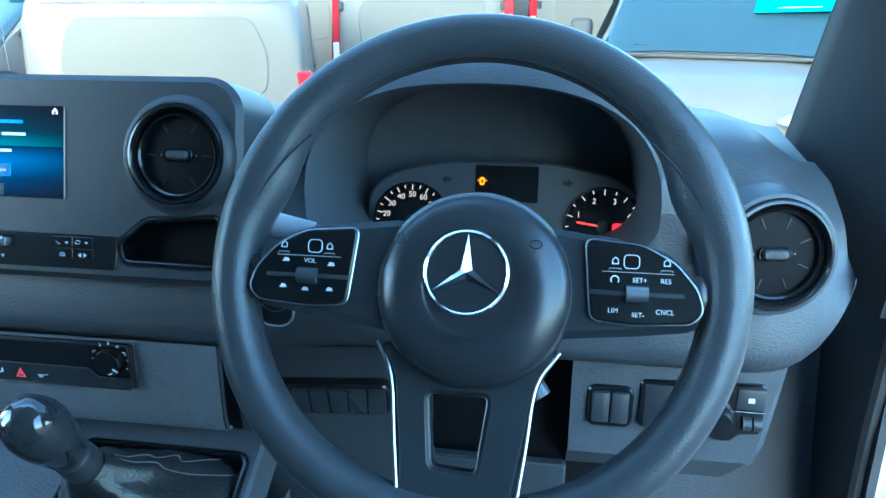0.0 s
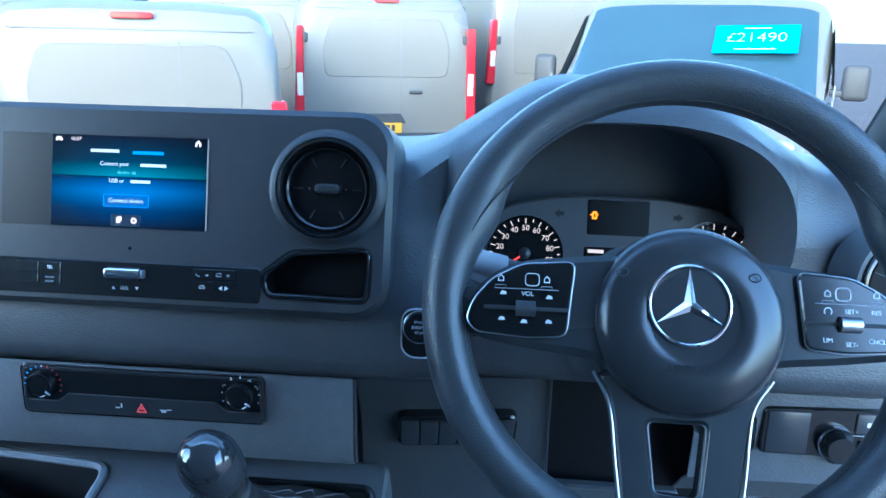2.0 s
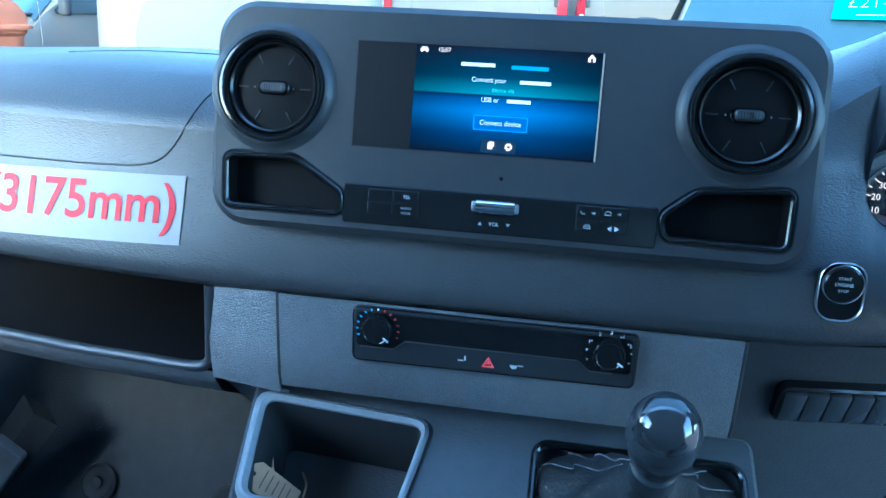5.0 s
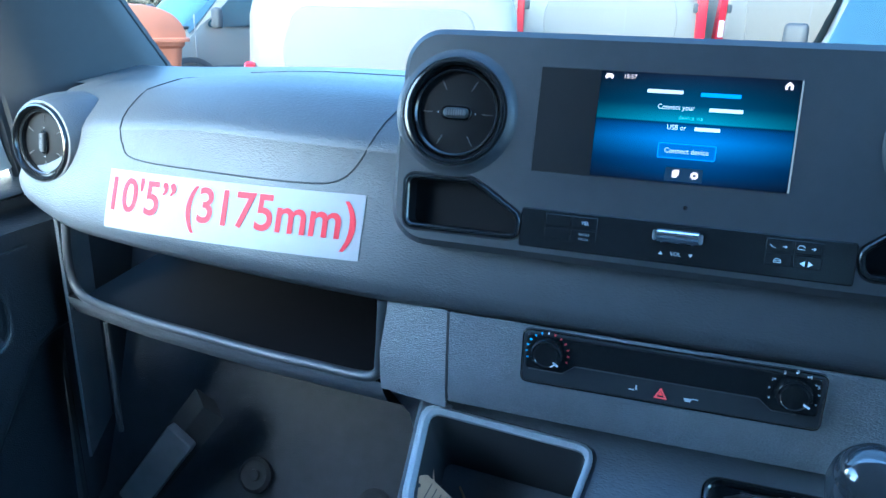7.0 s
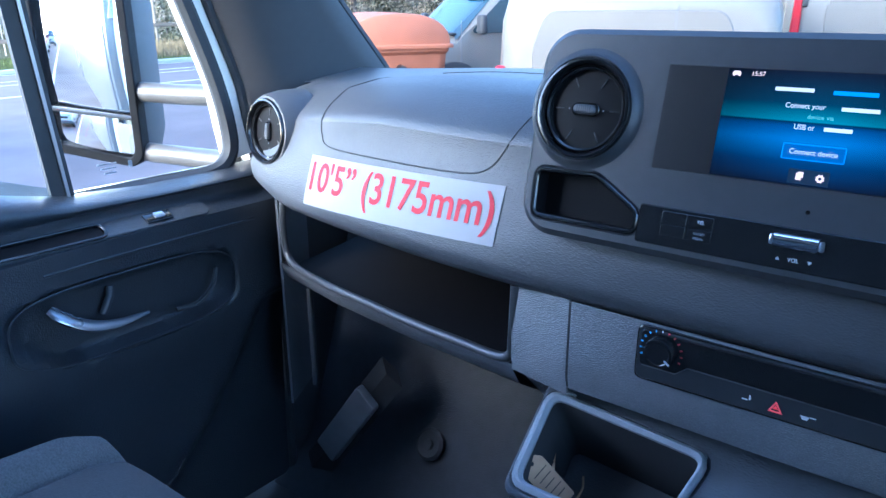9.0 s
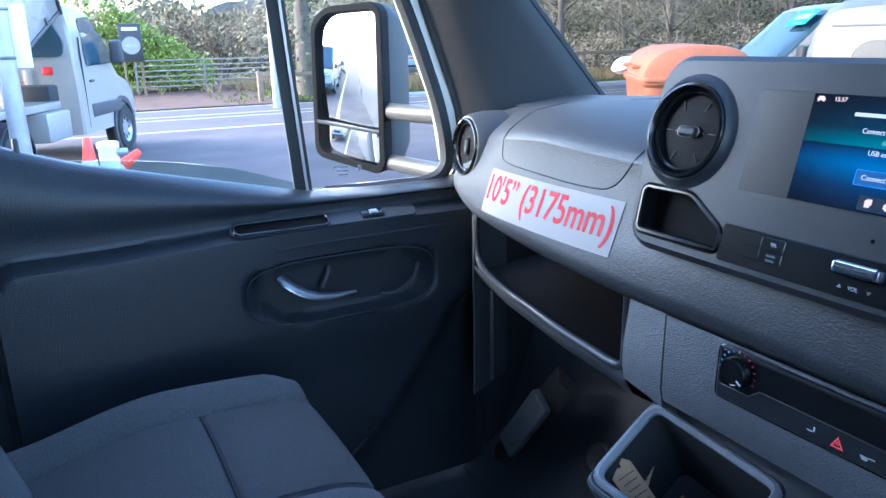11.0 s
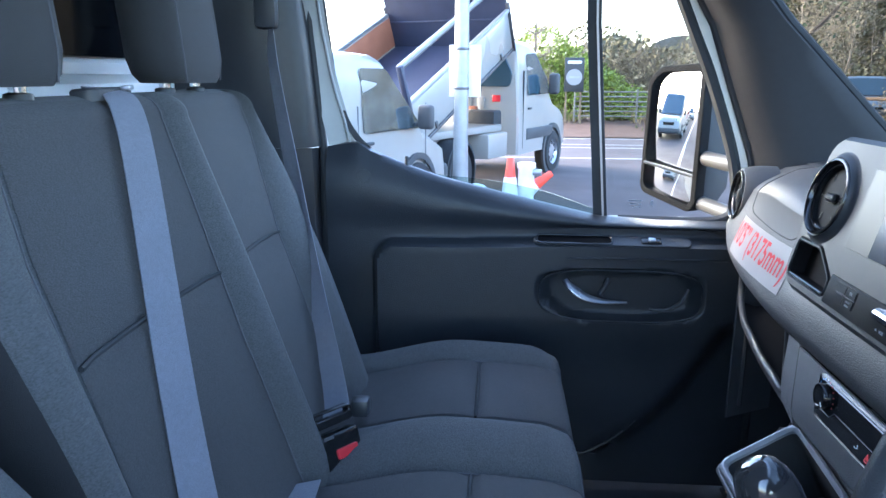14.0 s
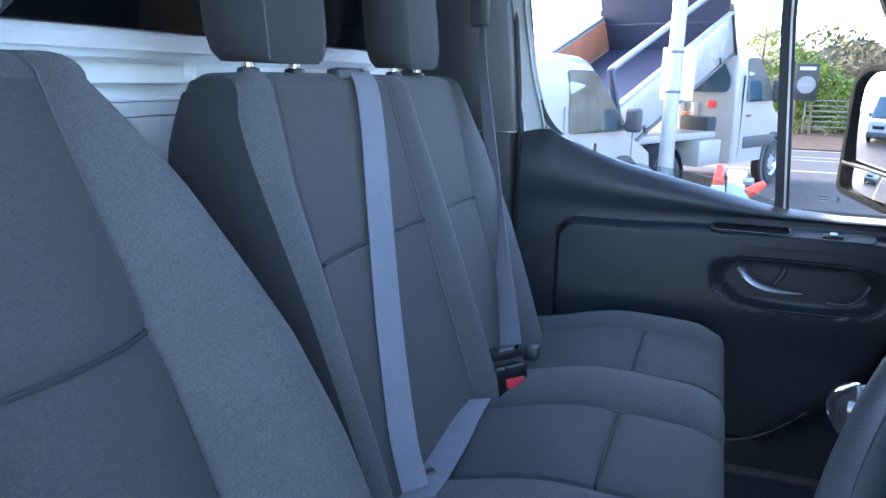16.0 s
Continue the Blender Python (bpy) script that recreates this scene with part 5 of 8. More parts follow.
area = sum(fork[i - 1][0] * fork[i][1] - fork[i][0] * fork[i - 1][1] for i in range(len(fork)))
fk = part("lower_spoke", plate(fork if area > 0 else fork[::-1], [cut if area > 0 else cut[::-1]], -0.010, 0.006, 0.003), SATIN_BLACK, wheel, "forked lower spoke", m=WH)
for s in (-1, 1):
    pts = [(s * 0.0615 + (0.003 if s > 0 else 0), -0.050, 0.004), (s * 0.0500, -0.073, 0.005), (s * 0.0448, -0.115, 0.005), (s * 0.0395, -0.158, 0.005)]
    part("bright_edge", tube(spline(pts, 6), 0.0014, 8), SATIN, fk, "satin silver edge strip", m=WH)
part("cut_edge", tube([(x, y, 0.0055) for x, y in cut], 0.0005, 6, closed=True), DARK_METAL, fk, m=WH)
for s in (-1, 1):
    part("spoke_root", tube(spline([(s * 0.148, -0.010, -0.002), (s * 0.158, -0.012, -0.001), (s * 0.168, -0.012, 0)], 4), [0.020, 0.020, 0.020, 0.019, 0.018, 0.016, 0.015, 0.012, 0.008], 14, flat=0.6, up=(0, -0.4, 0.9)), SATIN_BLACK, wheel, m=WH)

# column shroud and stalk
column = thing("steering_column", (-0.062, 0.62, 1.33), "black steering column shroud with indicator stalk", "steering column")
part("shroud", closed_loft([[(x * k, y * k + dy, z) for x, y in rr(0.12, 0.10, 0.03)] for z, k, dy in ((-0.02, 0.85, 0), (-0.04, 1.0, 0), (-0.12, 1.05, -0.005), (-0.22, 1.0, -0.01))]), KNEE, column, "black column shroud", m=WH)
part("wiper_stalk", tube(spline([(-0.055, 0.012, -0.045), (-0.10, 0.022, -0.042), (-0.150, 0.030, -0.030)], 6), [0.006] * 3 + [0.0065] * 4 + [0.0085] * 6, 14), TRIM, column, "stalk with grey end", m=WH)
part("stalk_end", tube([(-0.128, 0.027, -0.036), (-0.160, 0.033, -0.028)], 0.0098, 16), material("grey stalk plastic", (0.30, 0.31, 0.33), 0.35), column, "pale grey stalk end", m=WH)
part("ignition_stub", tube([(0.03, -0.06, -0.10), (0.05, -0.09, -0.10)], 0.012, 16), DARK_METAL, column, m=WH)

# ---- cab shell ----
def mir(x):
    """The same place on the other side of the cab."""
    return 2 * XC - x


def wall(name, rows, mat, label, thick=0.02, category="wall", sharp=50):
    return tagged(part(name, sheet(rows, thick=thick), mat, None, label, sharp=sharp), category=category, kind="structure")


wall("floor", [[(-1.55, y, 0.64), (0.44, y, 0.64)] for y in (-0.6, 0.2, 0.95)], CARPET, "black rubber cab floor", category="floor")
wall("firewall", [[(-1.50, y, z), (-0.28, y, z), (0.44, y, z)] for y, z in ((0.80, 0.645), (0.90, 0.72), (0.95, 0.85), (1.0, 1.0), (1.05, 1.2), (1.38, 1.36))], CARPET, "black grained footwell lining", category="wall")
wall("ceiling", [[(-1.42, y, z), (XC, y, z + 0.04), (0.31, y, z)] for y, z in ((-0.55, 2.12), (0.0, 2.14), (0.35, 2.12), (0.52, 2.07))], material("pale grey headlining", (0.68, 0.68, 0.66), 0.9, vary=0.06, bump=0.2), "pale grey cab headlining", category="ceiling")
lin = thing("bulkhead", (XC, -0.45, 0.65), "white ribbed steel bulkhead behind the seats, dark window above", "bulkhead", kind="structure")
ys = [(0.64, -0.436), (1.36, -0.436), (1.596, -0.436), (1.604, -0.424), (1.612, -0.413), (1.630, -0.411), (1.640, -0.420), (1.645, -0.436)]
part("lower_wall", sheet([[(x, y, z) for x in (-1.50, -1.0, -0.62, -0.45, 0.0, 0.40)] for z, y in ys], thick=0.01), WHITE_WALL, lin, "white painted steel with pressed ribs")
part("pressed_rib", plate(rr(1.88, 0.067, 0.004), [rr(0.90, 0.032, 0.0155, 0.420, 0.0065)], -0.014, 0.014, 0.006), WHITE_WALL, lin, "white steel with a long rounded recess", m=frame_at((XC, -0.424, 1.579)))
part("pressed_step", plate(rr(1.88, 0.0185, 0.003), (), -0.014, 0.009, 0.002), WHITE_WALL, lin, m=frame_at((XC, -0.424, 1.535)))
part("pressed_step", plate(rr(1.88, 0.128, 0.003), (), -0.014, 0.009, 0.002), WHITE_WALL, lin, m=frame_at((XC, -0.424, 1.460)))
part("upper_wall", plate([(-0.98, -0.02), (0.98, -0.02), (0.9, 0.52), (-0.9, 0.52)], [rr(1.36, 0.36, 0.06, 0.0, 0.20)], -0.02, 0.0, 0.003), WHITE_WALL, lin, m=frame_at((XC, -0.44, 1.64)))
part("rear_window", plate(rr(1.40, 0.40, 0.06, 0.0, 0.20), (), -0.03, -0.012, 0.002), BULK_GLASS, lin, "black tinted window", m=frame_at((XC, -0.44, 1.64)))
part("window_seal", plate(rr(1.40, 0.40, 0.07, 0.0, 0.20), [rr(1.33, 0.33, 0.05, 0.0, 0.20)], -0.01, 0.010, 0.005), RUBBER, lin, "black rubber window seal", m=frame_at((XC, -0.44, 1.64)))

# windscreen and front pillars
def screen_line(z):
    return table(z, ((1.30, -1.44), (1.44, -1.430), (1.72, -1.395), (2.07, -1.31))), table(z, ((1.30, 1.22), (1.44, 1.095), (1.72, 0.800), (2.07, 0.47)))


def jamb_line(z):
    return table(z, ((1.20, -1.50), (1.72, -1.485), (2.07, -1.40))), table(z, ((1.20, 0.845), (1.33, 0.815), (1.45, 0.795), (1.72, 0.69), (2.07, 0.46)))


zs = [1.28 + 0.04 * i for i in range(21)]
for side in (0, 1):
    f = (lambda x: x) if side == 0 else mir
    rows = []
    for z in zs:
        (xw, yw), (xj, yj) = screen_line(z), jamb_line(z)
        mid = ((xw + xj) / 2 + 0.018, (yw + yj) / 2 - 0.015)
        rows.append([(f(xj), yj, z), (f(xj + 0.025), yj + 0.004, z), (f(lerp(xj, mid[0], 0.5) + 0.024), lerp(yj, mid[1], 0.5), z), (f(mid[0] + 0.012), mid[1], z), (f(lerp(mid[0], xw, 0.6) + 0.01), lerp(mid[1], yw, 0.6), z), (f(xw + 0.004), yw - 0.004, z), (f(xw - 0.004), yw + 0.006, z)])
    p = wall("pillar_trim", rows, PILLAR, "grey moulded windscreen pillar trim", thick=0.006, category="pillar", sharp=60)
    bm = tube([(f(screen_line(z)[0] - 0.004), screen_line(z)[1] + 0.012, z) for z in zs], 0.011, 8)
    tagged(part("screen_seal", bm, RUBBER, None, "black windscreen edge seal"), category="trim", kind="structure")
    bm = sheet([[(f(jamb_line(z)[0] - 0.055), jamb_line(z)[1] - 0.028, z), (f(jamb_line(z)[0] - 0.02), jamb_line(z)[1] - 0.006, z), (f(jamb_line(z)[0] + 0.004), jamb_line(z)[1] + 0.004, z)] for z in [0.66, 0.9, 1.1] + zs], thick=0.004)
    tagged(part("door_jamb", bm, CREAM, None, "white painted front door jamb"), category="trim", kind="structure")
    bm = tube([(f(jamb_line(z)[0] + 0.012), jamb_line(z)[1] - 0.004, z) for z in [0.66, 0.9, 1.1] + zs], 0.010, 8)
    tagged(part("door_seal", bm, RUBBER, None, "black rubber door seal"), category="trim", kind="structure")
    bm = sheet([[(f(-1.50), yy, z) for yy in (0.82, 1.0, 1.3)] for z in (0.64, 1.0, 1.29)], thick=0.01)
    tagged(part("footwell_side", bm, KNEE, None, "black footwell side lining"), category="wall", kind="structure")
    bm = sheet([[(f(-1.58), yy, z) for yy in (-0.5, 0.1, 0.8)] for z in (0.2, 0.62)], thick=0.01)
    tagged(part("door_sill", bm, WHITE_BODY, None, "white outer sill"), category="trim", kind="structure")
    # rear door post with dark cover
    bm = sheet([[(f(-1.40), -0.44, z), (f(-1.413), -0.32, z), (f(-1.425), -0.235, z), (f(-1.435), -0.198 + 0.07 * (1.70 - z), z), (f(-1.448), -0.180 + 0.085 * (1.70 - z), z), (f(-1.475), -0.170 + 0.085 * (1.70 - z), z)] for z in (1.458, 1.6, 1.8, 2.12)], thick=0.006)
    tagged(part("belt_post_cover", bm, POST, None, "black moulded cover of the belt post"), category="pillar", kind="structure")
    bm = sheet([[(f(-1.41), -0.44, z), (f(-1.43), -0.30, z), (f(-1.45), -0.20, z), (f(-1.462), -0.166 + 0.02 * (1.46 - z), z), (f(-1.49), -0.150 + 0.02 * (1.46 - z), z)] for z in (0.64, 1.0, 1.2, 1.456)], thick=0.006)
    tagged(part("lower_post_cover", bm, POST, None, "black lower belt post lining"), category="pillar", kind="structure")
    bm = tube([(f(-1.478), (-0.141 if z <= 1.46 else -0.163 + 0.09 * (1.70 - min(z, 1.8))), z) for z in (0.66, 1.0, 1.2, 1.46, 1.7, 1.9, 2.1)], 0.009, 8)
    tagged(part("door_seal", bm, RUBBER, None, "black rubber door seal"), category="trim", kind="structure")
    bm = sheet([[(f(-1.50), -0.42, z), (f(-1.51), -0.185, z)] for z in (0.64, 1.46, 2.1)], thick=0.004)
    tagged(part("door_jamb", bm, CREAM, None, "white painted rear door jamb"), category="trim", kind="structure")

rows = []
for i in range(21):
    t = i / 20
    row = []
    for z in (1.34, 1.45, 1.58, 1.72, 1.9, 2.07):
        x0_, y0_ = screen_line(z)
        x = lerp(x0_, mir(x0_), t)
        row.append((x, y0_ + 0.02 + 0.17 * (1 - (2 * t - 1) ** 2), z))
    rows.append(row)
ws = tagged(part("windscreen", sheet(rows), SCREEN_GLASS, None, "curved van windscreen, darkened to dim the view"), category="window", kind="structure")
# Casts no shadow, so the dark tint leaves the cab's light full.
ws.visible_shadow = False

# ---- passenger door ----
door = thing("passenger_door", (-1.48, 0.75, 0.66), "closed black-lined passenger door with lowered window", "door", kind="structure")


def sill_z(y):
    return table(y, ((-0.13, 1.459), (-0.10, 1.464), (-0.075, 1.467), (-0.060, 1.466), (-0.048, 1.459), (-0.035, 1.451), (-0.011, 1.441), (0.04, 1.42), (0.12, 1.393), (0.25, 1.362), (0.38, 1.332), (0.47, 1.312), (0.60, 1.304), (0.74, 1.304), (0.82, 1.31)))


ysd = sorted(set([round(-0.130 + 0.0185 * i, 4) for i in range(53)] + [round(-0.086 + 0.0062 * i, 4) for i in range(23)] + [round(0.32 + 0.0062 * i, 4) for i in range(64)]))
ysd = [y for y in ysd if y < 0.84]
zr = [0.66, 0.70, 0.73, 0.76, 0.79, 0.82, 0.85, 0.88, 0.91, 0.94, 0.965, 0.985, 1.0, 1.02, 1.04, 1.055, 1.07, 1.08, 1.086, 1.092, 1.098, 1.104, 1.11, 1.118, 1.13, 1.15, 1.17, 1.182, 1.19, 1.196, 1.202, 1.208, 1.214, 1.222, 1.232, 1.242, 1.248, 1.253, 1.257, 1.261, 1.265, 1.270, 1.276, 1.29]
POCKET_EDGE = ((0.66, -0.2), (0.725, 0.2), (0.738, 0.38), (0.759, 0.463), (0.803, 0.533), (0.877, 0.605), (0.972, 0.672), (1.054, 0.716), (1.12, 0.74))
rows = []
for y in ysd:
    zt = sill_z(y)
    col = []
    az = 1.255 + 0.012 * smooth01((y - 0.05) / 0.5)      # armrest height along the door
    for z in zr:
        z_ = 0.66 + (z - 0.66) * (az + 0.021 - 0.66) / (1.276 - 0.66) if z <= 1.276 else z
        base = -1.452 - 0.01 * smooth01((1.0 - z) / 0.3)
        # the raised panel: rounded at its upper rear corner
        dy, dz = -0.024 + 0.05 - y, z_ - (az + 0.004 - 0.05)
        far = math.hypot(max(dy, 0), max(dz, 0)) - 0.05 + min(max(dy, dz), 0)
        lift = smooth01((0.004 - far) / 0.016)
        bulge = 0.045 * lift * (0.55 + 0.45 * smooth01((z_ - 0.96) / 0.14))
        tip = 0.05 * smooth01((0.46 - y) / 0.10) * smooth01((1.15 - z_) / 0.05)
        e = (max(0, abs(y - 0.518) + tip) / 0.168) ** 4 + ((z_ - 1.150) / 0.054) ** 4
        pocket_d = 0.034 * smooth01((1.45 - e) / 0.9)
        low = 0.050 * smooth01((y - table(z_, POCKET_EDGE)) / 0.07) if z_ < 1.10 else 0.0
        col.append((base + bulge - pocket_d - low * smooth01((1.10 - z_) / 0.03), y, z_))
    for k in range(1, 10):
        t = k / 9
        z_ = lerp(col[len(zr) - 1][2], zt, t)
        col.append((-1.452 + 0.012 * math.sin(t * math.pi) - 0.020 * t ** 3, y, z_))
    col.append((-1.485, y, zt + 0.003))
    col.append((-1.512, y, zt - 0.002))
    rows.append(col)
part("door_lining", sheet(rows), DOOR_TRIM, door, "black moulded door lining", sharp=45)
part("pocket_lip", tube(spline([(-1.438 if z < 1.0 else -1.430, y, z) for z, y in POCKET_EDGE[1:]], 5), 0.0032, 8), TRIM, door, "rounded lip of the lower door pocket")
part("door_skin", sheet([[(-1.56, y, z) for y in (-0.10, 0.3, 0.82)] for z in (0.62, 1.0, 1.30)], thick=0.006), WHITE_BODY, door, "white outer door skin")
part("pocket_trim", tube([(-1.4045 - 0.003 * abs(math.sin(a)), 0.518 + (0.174 - (0.034 if math.cos(a) < 0 and math.sin(a) < 0 else 0) * math.sin(a) ** 2) * math.copysign(abs(math.cos(a)) ** 0.55, math.cos(a)), 1.150 + 0.057 * math.copysign(abs(math.sin(a)) ** 0.55, math.sin(a))) for a in [2 * math.pi * i / 72 for i in range(72)]], 0.0017, 8, closed=True), DOOR_TRIM, door, "raised edge of the handle recess")
hand = spline([(-1.412, 0.402, 1.182), (-1.402, 0.412, 1.171), (-1.393, 0.44, 1.152), (-1.391, 0.48, 1.142), (-1.400, 0.534, 1.139)], 6)
part("door_handle", tube(hand, [0.0028 + 0.0105 * math.sin(math.pi * min(1, 0.30 + 0.70 * i / 24)) for i in range(25)], 12, flat=0.55), material("satin grey handle", (0.30, 0.31, 0.33), 0.28, 0.7), door, "satin dark pull handle")
part("handle_pivot", tube([(-1.425, 0.478, 1.148), (-1.425, 0.492, 1.172), (-1.430, 0.496, 1.184)], 0.006, 10), TRIM, door)
part("pull_strap", tube(spline([(-1.412, 0.585, 1.122), (-1.408, 0.62, 1.122), (-1.410, 0.65, 1.140), (-1.414, 0.664, 1.168)], 6), 0.0038, 8), TRIM, door, "moulded grip edge in the recess")
# window switch panel on the armrest
PS = frame_at((-1.424, 0.497, 1.2685), ex=(0.02, 1, 0), ey=(-0.90, 0, 0.43))
swp = part("switch_plate", plate(rr(0.335, 0.034, 0.014), [rr(0.158, 0.026, 0.009, -0.080, 0)], -0.008, 0.002, 0.0015, hole_depth=0.035), DOOR_TRIM, door, "switch plate with a grip slot", m=PS)
# Flat near-black plate over the lining stands for the slot's shade.
part("slot_shade_plate", plate(rr(0.157, 0.025, 0.009, -0.080, 0), (), -0.006, -0.0005, 0.0005), RECESS_RIM_BLACK, swp, "near-black plate for the slot's shade", m=PS)
part("slot_edge", plate(rr(0.166, 0.033, 0.012, -0.080, 0), [rr(0.157, 0.025, 0.009, -0.080, 0)], -0.002, 0.0045, 0.0012), GLOSS, swp, m=PS)
part("window_switch", rbox((0.083, 0, 0.003), (0.042, 0.020, 0.004), 0.0015), GLOSS, swp, "window switch", m=PS)
part("switch_rocker", rbox((0.085, 0, 0.006), (0.016, 0.012, 0.005), 0.002), SATIN, swp, m=PS)
part("armrest_groove", tube([(-1.4045, y, 1.2250 + 0.010 * smooth01((y - 0.05) / 0.5)) for y in [0.40 + 0.02 * i for i in range(18)]], 0.0025, 6), TRIM, door)
part("lock_pin", lathe([(0.006, 0), (0.0045, 0.003), (0.0045, 0.018), (0.003, 0.021), (0, 0.021)], 14), TRIM, door, "black lock pin", m=Matrix.Translation((-1.482, 0.046, 1.418)))
# frame of the door window
fr_rear = [(-1.492, 0.034, 1.423), (-1.492, -0.012, 1.4405), (-1.492, -0.038, 1.452), (-1.492, -0.063, 1.476), (-1.495, -0.091, 1.521), (-1.497, -0.113, 1.598), (-1.495, -0.125, 1.687), (-1.488, -0.132, 1.751), (-1.47, -0.142, 1.88), (-1.43, -0.15, 2.03)]
part("window_frame", ribbon(spline([(x, y - 0.004, z) for x, y, z in fr_rear[2:]], 6), 0.013, (0.35, -1, -0.35), 0.010), RUBBER, door, "black window channel")
strip_mid = [(-1.484, -0.098, 1.455), (-1.484, -0.112, 1.515), (-1.484, -0.136, 1.60), (-1.481, -0.152, 1.69), (-1.474, -0.160, 1.751), (-1.456, -0.170, 1.88), (-1.418, -0.178, 2.03)]
FRAME_PAINT = material("grey painted door frame", (0.33, 0.35, 0.355), 0.28, vary=0.05)
part("frame_strip", ribbon(spline(strip_mid, 6), 0.058, (0.30, -1, 0), 0.004), FRAME_PAINT, door, "grey painted window frame strip")
part("frame_bead", tube(spline([(x + 0.002, y + 0.019, z) for x, y, z in strip_mid], 6), 0.0035, 8), FRAME_PAINT, door, "rounded bead along the painted strip")
part("lining_plug", tube([(-1.4432, -0.044 + 0.0145 * math.cos(a), 1.398 + 0.0145 * math.sin(a)) for a in [2 * math.pi * i / 32 for i in range(32)]], 0.0007, 6, closed=True), TRIM, door, "edge of a round screw cover in the lining")
part("window_frame", tube([(-1.43, -0.15, 2.03), (-1.42, 0.2, 2.05), (-1.43, 0.46, 2.03)], 0.016, 8), RUBBER, door)
div = [(-1.498, 0.480, 1.306), (-1.496, 0.462, 1.52), (-1.492, 0.445, 1.724), (-1.45, 0.43, 2.0)]
part("window_divider", ribbon(div, 0.030, (0.15, 1, 0), 0.014), RUBBER, door, "black divider between the panes")
part("divider_strip", ribbon([(x + 0.016, y + 0.004, z) for x, y, z in div], 0.0045, (0.15, 1, 0), 0.003), SATIN, door, "thin bright strip on the divider")
q = [(-1.496, 0.52, 1.300), (-1.496, 0.66, 1.298), (-1.496, 0.735, 1.302), (-1.496, 0.768, 1.325), (-1.496, 0.772, 1.37), (-1.494, 0.752, 1.46), (-1.490, 0.70, 1.60), (-1.487, 0.655, 1.70), (-1.47, 0.58, 1.85), (-1.44, 0.49, 2.0)]
part("window_frame", tube(spline(q, 5), 0.014, 8), RUBBER, door, "black quarter window seal")
part("jamb_face", ribbon(spline([(x + 0.012, y + 0.034, z) for x, y, z in q[3:]], 5), 0.046, (0.3, 1, 0.25), 0.003), CREAM, door, "white painted frame beside the quarter window")
pane = sheet([[(-1.503, 0.47, 1.30), (-1.503, 0.62, 1.295), (-1.503, 0.77, 1.30)], [(-1.50, 0.465, 1.5), (-1.50, 0.60, 1.5), (-1.50, 0.745, 1.49)], [(-1.495, 0.45, 1.72), (-1.495, 0.55, 1.72), (-1.495, 0.655, 1.72)], [(-1.46, 0.43, 2.0), (-1.46, 0.46, 2.0), (-1.46, 0.49, 2.0)]])
p = part("quarter_pane", pane, GLASS, door, "clear fixed pane with faint etched marks")
p.visible_shadow = False
for i in range(3):
    part("etched_mark", rbox((-1.501, 0.555 + 0.002 * i, 1.345 - 0.007 * i), (0.0006, 0.030 - 0.006 * i, 0.0022), 0), PRINT_DIM, door)
part("etched_mark", rbox((-1.501, 0.592, 1.340), (0.0006, 0.006, 0.010), 0), PRINT_DIM, door)
gl = sheet([[(-1.505, y, table(y, ((0.0, 1.400), (0.1, 1.392), (0.25, 1.378), (0.36, 1.356), (0.47, 1.318))) + 0.006), (-1.505, y, 1.26)] for y in [0.02 + 0.05 * i for i in range(10)]], thick=0.004)
p = part("lowered_pane", gl, clear_glass("greenish pane", (0.72, 0.8, 0.78), 0, 0.07), door, "lowered window pane with its edge showing")
p.visible_shadow = False

# ---- wing mirror ----
wm = thing("wing_mirror", (-1.60, 0.78, 1.30), "large black van wing mirror with two-part glass on twin arms", "wing mirror")
WM = frame_at((-1.822, 0.7035, 1.462), ex=(0.135, 0.1015, 0), ey=(0.0, 0.02, 1))
out_o = rounded([(-0.093, -0.150), (0.075, -0.185), (0.093, -0.165), (0.093, 0.165), (0.075, 0.185), (-0.050, 0.178), (-0.088, 0.145)], 0.028, 6)
rim_in = rounded([(-0.080, -0.138), (0.070, -0.168), (0.078, -0.155), (0.078, 0.158), (0.068, 0.168), (-0.046, 0.164), (-0.076, 0.136)], 0.022, 6)
part("housing", closed_loft([[(x * k + dx, y * k, z) for x, y in out_o] for z, k, dx in ((-0.012, 0.975, 0), (-0.016, 1.0, 0), (-0.03, 1.0, 0.004), (-0.075, 0.93, 0.012), (-0.11, 0.78, 0.02))][::-1]), BUMPER, wm, "grey black ribbed mirror shell", m=WM)
part("rim", plate(grow(out_o, 0.001), [rim_in], -0.018, 0.014, 0.002), RECESS_RIM_BLACK, wm, "thin black mirror rim", m=WM)


def mirror_glass(v0, v1, slant, R, a, b, v_mid, z0):
    """A convex glass between two heights: outer side first, radius R, turned by the slopes a and b."""
    rows = []
    for j in range(17):
        row = []
        for i in range(17):
            u = lerp(-0.082, 0.080, i / 16)
            lo_ = v0 + slant * u
            hi_ = v1 if slant and v1 < 0 else v1 - 0.05 * max(0, (-0.046 - u) / 0.036) ** 1.6
            hi_ = hi_ + (slant * u if v1 < 0 else 0)
            v = lerp(lo_, hi_, j / 16)
            row.append((u, v, z0 + a * u + b * (v - v_mid) - (u * u + (v - v_mid) ** 2) / (2 * R)))
        rows.append(row)
    return sheet(rows)


part("mirror_glass", mirror_glass(-0.077, 0.167, -0.136, 1.2, 0.052, -0.002, 0.06, 0.006), MIRROR, wm, "main convex mirror glass", m=WM)
part("mirror_glass", mirror_glass(-0.152, -0.087, -0.136, 0.5, 0.06, 0.02, -0.118, 0.006), MIRROR, wm, "lower wide-angle mirror glass", m=WM)
